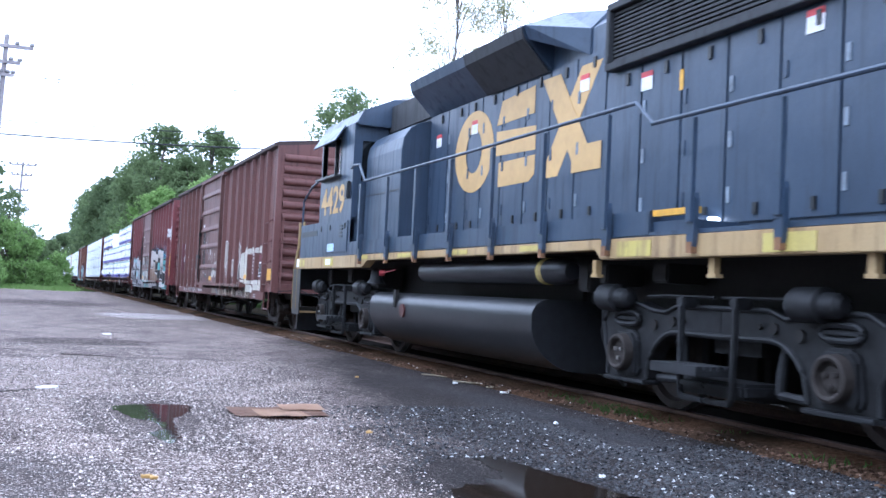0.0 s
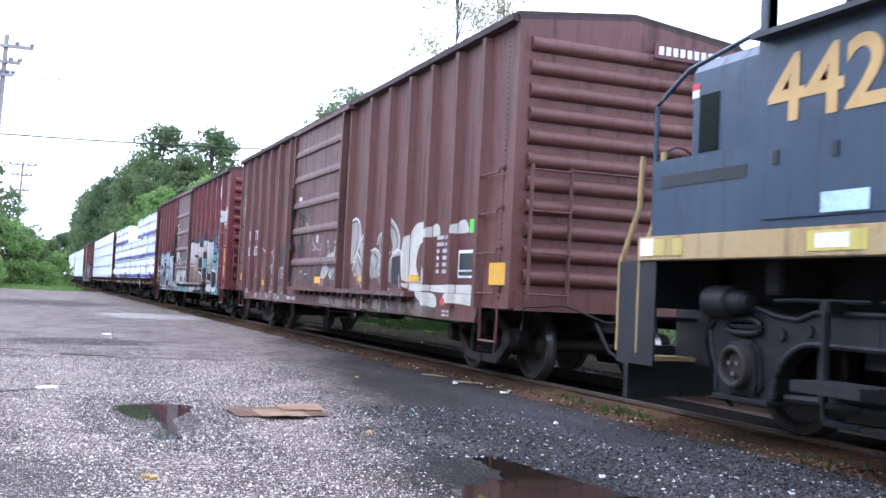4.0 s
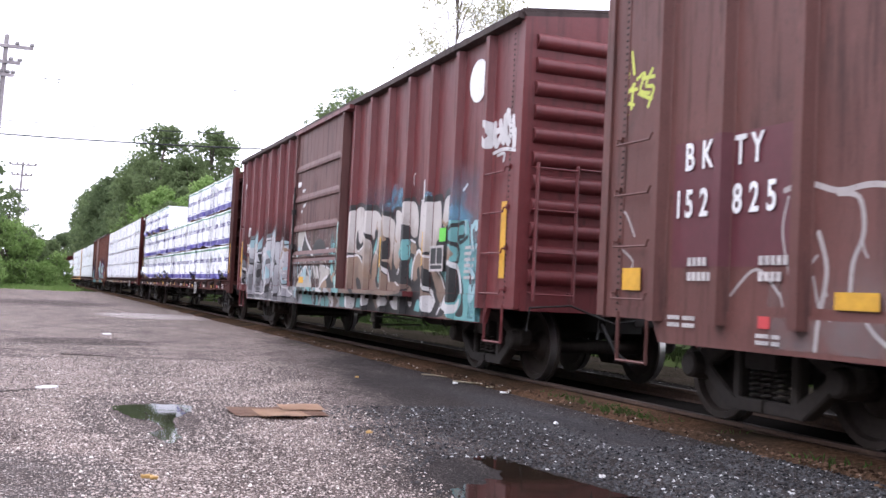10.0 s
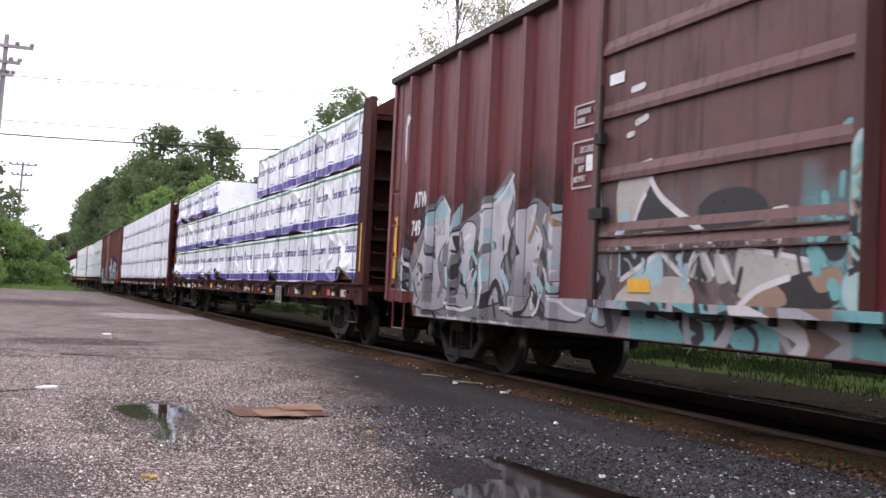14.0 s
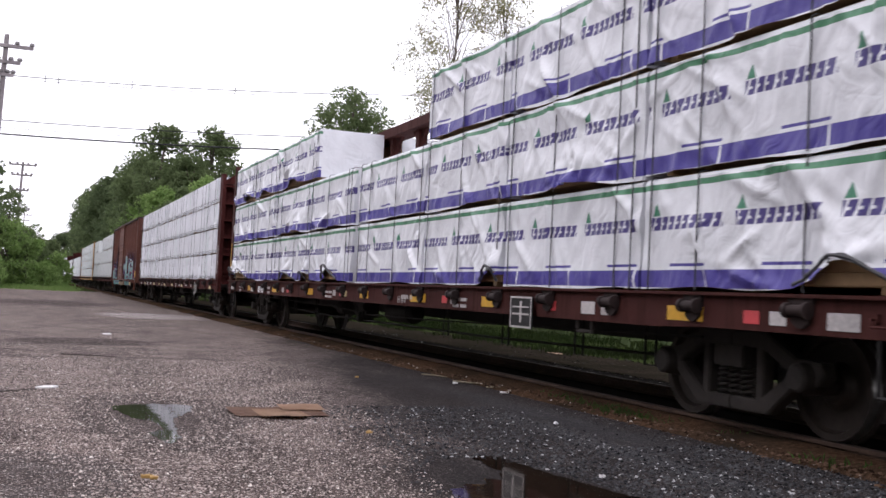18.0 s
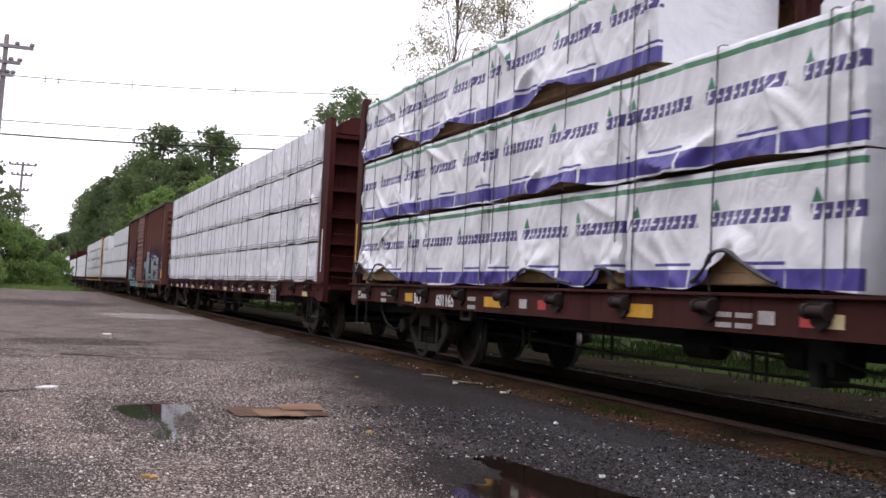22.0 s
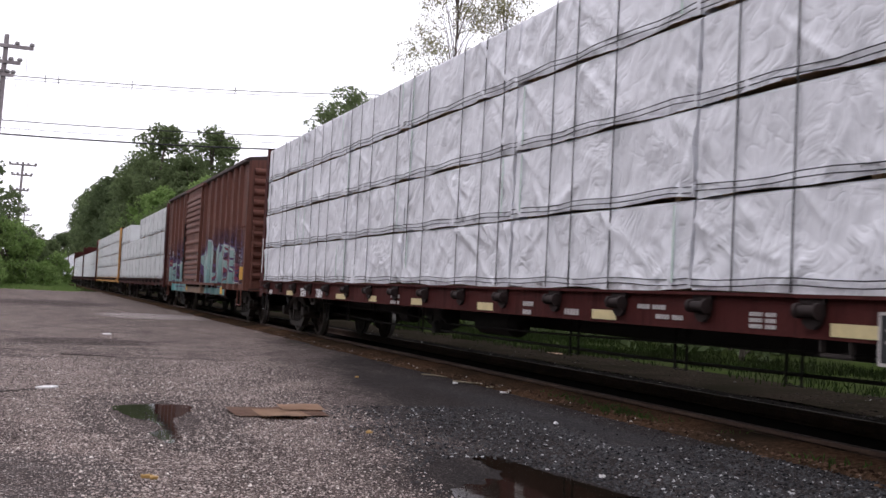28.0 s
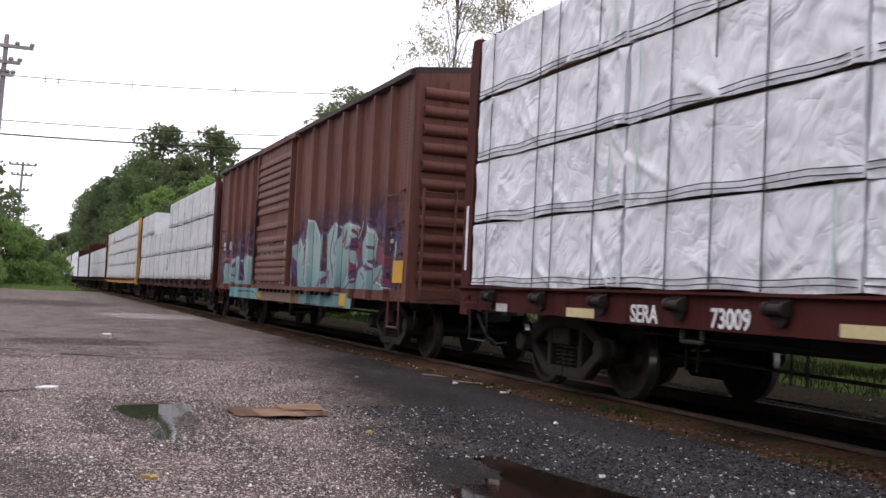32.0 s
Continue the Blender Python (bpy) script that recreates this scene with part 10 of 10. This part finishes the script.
for q in text_bars(38.2, 1.38, 2, (0.3, 0.36), 0.07, 0.12, UB) + text_bars(37.3, 1.38, 2, (0.36, 0.3), 0.07, 0.12, UB) + text_bars(38.45, 0.9, 2, (0.4,), 0.035, 0.06, UB) + text_bars(37.3, 0.80, 2, (0.28,), 0.03, 0.05, UB) + text_bars(33.9, 0.80, 1, (0.85,), 0.07, 0.1, UB) \
        + text_bars(25.34, 1.76, 2, (0.42, 0.44), 0.05, 0.09, UB) + text_bars(25.34, 1.58, 4, (0.1,), 0.05, 0.09, UB) + text_bars(25.12, 1.58, 4, (0.16, 0.14), 0.05, 0.09, UB) + text_bars(25.05, 0.78, 2, (0.24,), 0.03, 0.05, UB):
    marks("stencil_bar", blocks(q), GREY_WHITE, boxcar_b, -1.510 if q[3] < 0.93 else -1.5035)
for u0, u1, z0, z1 in ((28.45, 28.85, 1.13, 1.23), (26.0, 26.4, 1.14, 1.24), (23.14, 23.6, 1.12, 1.38), (36.1, 36.5, 1.0, 1.12), (33.35, 33.8, 0.95, 1.1), (38.9, 39.2, 1.1, 1.3)):
    marks("reflector", [(u0 - UB, u1 - UB, z0, z1)], YELLOW, boxcar_b, -1.507, "yellow reflective sheet")
marks("reflector", [(30.9 - UB, 31.3 - UB, 1.08, 1.2)], YELLOW, boxcar_b, -1.612, "yellow reflective sheet")
marks("black_patch", [(34.15 - UB, 34.82 - UB, 1.42, 1.9)], S_BLACK, boxcar_b, -1.505, "square black patch")
marks("paper_notice", [(33.38 - UB, 33.66 - UB, 2.48, 2.66)], WHITE, boxcar_b, -1.505, "white paper notice")
marks("paper_notice", [(33.42 - UB, 33.70 - UB, 2.18, 2.38)], WHITE, boxcar_b, -1.505, "white paper notice")
marks("paper_notice", [(33.35 - UB, 33.62 - UB, 1.62, 1.85)], GREY_WHITE, boxcar_b, -1.505, "dull white paper notice")
plate = marks("data_plate", [(24.02 - UB, 24.56 - UB, 1.2, 1.55)], WHITE, boxcar_b, -1.505, "framed data plate")
marks("plate_field", [(24.06 - UB, 24.52 - UB, 1.3, 1.51)], BLACK, plate, -1.510)
marks("plate_field", [(24.06 - UB, 24.52 - UB, 1.23, 1.28)], BLACK, plate, -1.510)
marks("green_tag", [(23.98 - UB, 24.24 - UB, 1.76, 1.93)], GREEN_TAG, boxcar_b, -1.508, "small bright green tag")
marks("red_tag", [(24.96 - UB, 25.12 - UB, 0.84, 0.93)], RED_TAG, boxcar_b, -1.506, "small red tag")
marks("red_tag", [(37.15 - UB, 37.28 - UB, 0.84, 0.93)], RED_TAG, boxcar_b, -1.506, "small red tag")
endplate = part("end_mark_panel", boxes((0.2, 1.2, 23.0 - UB - 0.11, 23.0 - UB - 0.09, 3.92, 4.1)), FRESH, boxcar_b, "maroon patch with white mark")
for i in range(9):
    part("end_mark_bar", boxes((0.26 + i * 0.1, 0.32 + i * 0.1, 23.0 - UB - 0.118, 23.0 - UB - 0.109, 3.96, 4.06)), WHITE, endplate)

# the rusty car: mint letters over purple and crimson
mint, crim, shade_, glint = [], [], [], []
mint.append(outline(UE, [(116.96, 1.09), (116.92, 1.77), (116.81, 2.30), (116.33, 2.30), (115.83, 1.96), (115.51, 1.58), (115.89, 1.05), (116.48, 0.96)]))
mint.append(outline(UE, [(115.64, 1.84), (114.85, 2.19), (114.33, 2.12), (114.39, 1.71), (114.78, 1.41), (114.55, 1.03), (115.32, 1.02), (115.25, 1.47)]))
mint.append(outline(UE, [(114.43, 2.09), (113.79, 2.18), (113.30, 2.02), (113.56, 1.69), (113.79, 1.11), (114.34, 1.03), (114.52, 1.61)]))
mint.append(outline(UE, [(113.12, 1.75), (112.69, 2.08), (112.29, 1.80), (112.47, 1.46), (113.00, 1.40)]))
mint.append(outline(UE, [(112.73, 1.27), (112.00, 1.42), (111.65, 1.23), (112.30, 1.12), (111.56, 1.02), (111.17, 0.86), (112.30, 0.80), (112.98, 0.95)]))
mint.append(outline(UE, [(117.68, 1.79), (117.35, 2.01), (116.96, 1.54), (117.12, 0.98), (117.41, 1.03)]))
mint.append(outline(UE, [(113.66, 1.11), (113.06, 1.40), (112.71, 1.12), (112.97, 0.84), (113.54, 0.81)]))
mint.append(outline(UE, [(124.79, 1.50), (124.22, 1.76), (123.50, 1.49), (123.66, 0.98), (124.48, 1.04)]))
mint.append(outline(UE, [(123.39, 1.63), (122.69, 1.79), (121.93, 1.58), (122.04, 0.99), (122.90, 0.98)]))
mint.append(outline(UE, [(121.77, 1.50), (121.41, 1.67), (121.02, 1.20), (121.51, 1.06)]))
mint.append(outline(UE, [(125.97, 1.35), (125.34, 1.58), (124.82, 1.04), (125.48, 0.96)]))
mint.append(outline(UE, [(116.72, 0.87), (114.31, 0.89), (114.13, 0.67), (116.46, 0.68)]))
mint.append(outline(UE, [(123.54, 0.83), (121.71, 0.82), (121.29, 0.53), (123.22, 0.55)]))
crim.append(outline(UE, [(116.14, 1.42), (115.76, 1.63), (115.33, 1.10), (115.79, 0.97)]))
crim.append(outline(UE, [(115.01, 1.82), (114.51, 1.91), (114.57, 1.51), (115.01, 1.41)]))
crim.append(outline(UE, [(114.02, 1.60), (113.24, 1.68), (113.37, 1.35), (113.88, 1.21)]))
crim.append(outline(UE, [(113.13, 1.07), (112.68, 1.30), (112.72, 0.85), (113.08, 0.80)]))
crim.append(outline(UE, [(112.28, 1.73), (111.64, 1.54), (111.72, 1.33), (112.29, 1.46)]))
crim.append(outline(UE, [(125.74, 1.74), (124.92, 1.88), (124.46, 1.50), (125.26, 1.35)]))
crim.append(outline(UE, [(122.29, 1.90), (121.58, 1.80), (121.78, 1.54)]))
crim.append(outline(UE, [(117.41, 1.43), (116.89, 1.63), (116.86, 1.09)]))
shade_.extend(line(UE, [(116.13, 2.18), (115.54, 1.73), (115.65, 1.10)], 0.060))
shade_.extend(line(UE, [(114.84, 2.13), (115.05, 1.62), (114.72, 1.11)], 0.060))
shade_.extend(line(UE, [(113.36, 2.02), (113.11, 1.68), (113.41, 1.21)], 0.060))
shade_.extend(line(UE, [(112.41, 1.12), (111.57, 1.08)], 0.050))
shade_.extend(line(UE, [(123.55, 1.63), (123.22, 1.05)], 0.050))
shade_.extend(line(UE, [(124.79, 1.50), (124.82, 1.04)], 0.050))
shade_.extend(line(UE, [(114.11, 1.70), (113.45, 1.76)], 0.050))
shade_.extend(line(UE, [(112.82, 1.76), (112.44, 1.66)], 0.050))
glint.extend(line(UE, [(116.80, 2.27), (116.32, 2.28), (115.83, 1.96)], 0.040))
glint.extend(line(UE, [(114.77, 2.16), (114.33, 2.10)], 0.040))
glint.extend(line(UE, [(113.78, 2.16), (113.30, 2.02)], 0.040))
glint.extend(line(UE, [(112.69, 2.06), (112.29, 1.80)], 0.035))
glint.extend(line(UE, [(112.30, 1.12), (111.56, 1.02)], 0.035))
glint.extend(line(UE, [(124.21, 1.73), (123.50, 1.49)], 0.030))
glint.extend(line(UE, [(122.69, 1.76), (121.93, 1.58)], 0.030))

r = random.Random(33)
grime = [(F_MINT, dashes(UE, 26, 111.4, 117.6, 0.75, 1.5, 0.09, 0.25)), (S_CRIMSON, dashes(UE, 20, 111.3, 117.7, 0.95, 1.9, 0.05, 0.25)), (S_PURPLE, dashes(UE, 24, 111.3, 117.7, 0.75, 1.9, 0.04, 0.25)), (S_MINT, dashes(UE, 16, 111.3, 117.7, 0.75, 1.9, 0.03, 0.25)),
         (F_MINT, dashes(UE, 16, 121.6, 126.4, 0.75, 1.3, 0.09, 0.25)), (S_PURPLE, dashes(UE, 20, 121.6, 126.4, 0.75, 1.6, 0.05, 0.25)), (S_TAN, dashes(UE, 10, 121.6, 126.4, 1.1, 1.8, 0.05, 0.25))]
lay = [(M_PURPLE, [rect(117.8, 110.95, 0.9, 3.0, UE), rect(126.8, 121.3, 0.9, 2.6, UE)]), (F_MINT, [rect(117.3, 111.9, 0.67, 1.15, UE), rect(126.2, 121.5, 0.67, 1.1, UE)]), (S_TEAL, [rect(124.6, 121.4, 0.66, 1.0, UE), rect(117.2, 113.6, 0.66, 1.0, UE)]), (S_TAN, [rect(121.4, 117.2, 0.66, 1.0, UE)]),
       (S_CRIMSON, crim), (F_MINT, mint), (S_PURPLE, rims(mint, 0.04) + shade_), (S_WHITE, glint), *grime]
sprayed("sprayed_lettering", boxcar_e, strips_e, (113.6 - UE, 124.6 - UE), lay, "mint sprayed letters over purple and crimson")
spray("sprayed_door_patch", boxcar_e, [(118.0 - UE, 121.2 - UE, -1.606)], [(M_DUST, [rect(121.1, 118.1, 1.05, 1.95, UE)]), (S_PURPLE, [blob(r, 119.6 - UE, 1.35, 1.4, 0.5, 0.2)]), (S_MINT, [rect(118.35, 118.05, 1.05, 2.1, UE)] + dashes(UE, 14, 118.2, 121.0, 1.05, 1.8, 0.04, 0.3)), (S_SILVER, dashes(UE, 16, 118.2, 121.0, 1.05, 1.8, 0.05, 0.3)), (S_PURPLE, dashes(UE, 14, 118.2, 121.0, 1.05, 1.8, 0.03, 0.3))], "grey sprayed patches on the door")
for u0, u1, z0, z1, m in ((111.0, 111.45, 1.12, 1.45, YELLOW), (113.9, 114.3, 0.7, 0.9, YELLOW), (120.9, 121.3, 0.72, 0.9, YELLOW)):
    marks("reflector", [(u0 - UE, u1 - UE, z0, z1)], m, boxcar_e, -1.5075, "orange-yellow reflective sheet")
for q in text_bars(126.3, 2.15, 1, (0.5,), 0.22, 0.2, UE) + text_bars(112.0, 1.9, 3, (0.4, 0.5), 0.06, 0.12, UE) + text_bars(125.5, 2.15, 1, (0.4,), 0.22, 0.2, UE):
    marks("stencil_bar", [q], GREY_WHITE, boxcar_e, -1.503)

# flatcar sills
for u0, u1, m in ((82.6, 83.1, GREY_WHITE), (80.49, 80.8, YELLOW), (77.35, 78.0, YELLOW), (74.4, 74.9, YELLOW), (70.9, 71.35, YELLOW), (68.3, 68.9, YELLOW), (66.0, 66.4, YELLOW), (63.72, 63.98, GREY_WHITE), (63.4, 63.6, GREY_WHITE), (62.0, 62.5, YELLOW), (60.3, 60.6, GREY_WHITE)):
    marks("reflector", [(u0 - UD, u1 - UD, 0.86, 0.98)], m, beam_d, -1.502, "reflective sheet on the sill")
lettering("load_stencil", "H 11-7", 0.13, GREY_WHITE, beam_d, -1.504, 69.46 - UD, 0.835, 1.0, "faded white stencil")
lettering("reporting_mark", "SO", 0.21, WHITE, beam_d, -1.504, 80.42 - UD, 0.84, 1.0, "white stencil letters")
lettering("car_number", "601165", 0.21, WHITE, beam_d, -1.504, 79.58 - UD, 0.83, 1.0, "white stencil numerals")
for q in text_bars(81.9, 0.97, 2, (0.5, 0.3), 0.05, 0.09, UD) + text_bars(78.5, 0.97, 2, (0.3,), 0.05, 0.1, UD) + text_bars(73.5, 0.95, 2, (0.5,), 0.04, 0.08, UD) + text_bars(69.3, 0.95, 1, (0.5,), 0.06, 0.08, UD) + text_bars(67.3, 0.95, 2, (0.5,), 0.04, 0.08, UD):
    marks("stencil_bar", blocks(q), GREY_WHITE, beam_d, -1.503)


for u, m in ((76.95, GREY_WHITE), (76.5, RED_TAG), (72.9, GREY_WHITE), (72.45, RED_TAG), (72.2, PALE_YELLOW), (67.6, RED_TAG), (67.3, GREY_WHITE), (64.6, RED_TAG), (61.4, RED_TAG), (61.1, GREY_WHITE)):
    marks("reflector", [(u - 0.09 - UD, u + 0.09 - UD, 0.87, 0.97)], m, beam_d, -1.5025, "small square reflector on the sill")


def hanging_plate(car, u, U):
    p = marks("data_plate", [(u - 0.26 - U, u + 0.26 - U, 0.66, 1.0)], BLACK, car, -1.545, "hanging data plate with white grid", 0.02)
    for q in ((-0.26, 0.26, 0.66, 0.68), (-0.26, 0.26, 0.98, 1.0), (-0.26, -0.24, 0.68, 0.98), (0.24, 0.26, 0.68, 0.98), (-0.02, 0.02, 0.72, 0.95), (-0.2, 0.2, 0.80, 0.82), (-0.2, 0.2, 0.88, 0.895)):
        marks("plate_line", [(u + q[0] - U, u + q[1] - U, q[2], q[3])], GREY_WHITE, p, -1.566)


hanging_plate(beam_d, 65.2, UD)
hanging_plate(beam_w, 89.25, UW)
for u0, u1, m in ((105.45, 106.0, PALE_YELLOW), (101.6, 102.2, PALE_YELLOW), (99.9, 100.3, PALE_YELLOW), (97.86, 98.3, PALE_YELLOW), (95.5, 95.95, PALE_YELLOW), (92.75, 93.2, PALE_YELLOW), (89.5, 90.0, PALE_YELLOW), (86.5, 86.9, PALE_YELLOW), (107.4, 107.7, GREY_WHITE)):
    marks("reflector", [(u0 - UW, u1 - UW, 0.82, 0.91)], m, beam_w, -1.502, "pale yellow reflective sheet on the sill")
lettering("reporting_mark", "SERA", 0.22, WHITE, beam_w, -1.504, 104.80 - UW, 0.82, 0.88, "white stencil letters")
lettering("car_number", "73009", 0.22, WHITE, beam_w, -1.504, 103.62 - UW, 0.82, 0.90, "white stencil numerals")
for q in text_bars(94.7, 0.95, 2, (0.3, 0.2), 0.05, 0.09, UW) + text_bars(93.75, 0.9, 1, (0.35,), 0.06, 0.1, UW) + text_bars(92.4, 0.98, 1, (0.5,), 0.04, 0.08, UW) + text_bars(92.1, 0.9, 1, (0.4,), 0.04, 0.1, UW) + text_bars(90.85, 0.96, 3, (0.3,), 0.03, 0.045, UW) + text_bars(99.2, 0.95, 2, (0.4,), 0.05, 0.09, UW):
    marks("stencil_bar", blocks(q), GREY_WHITE, beam_w, -1.503)


def motions():
    seconds = [float(t) for t in range(33)]
    for ob, u, dx, dz, *back in MOVERS:
        turn = MIRROR if back else Matrix()
        walk(ob, [(t, place_at(u, t, dx, dz) @ turn) for t in seconds])
    for ob, r, at, step in WHEELS:
        n = round(32 / step)
        walk(ob, [(i * step, Matrix.Translation(at) @ Matrix.Rotation(travel(i * step) / r, 4, "X")) for i in range(n + 1)])


motions()
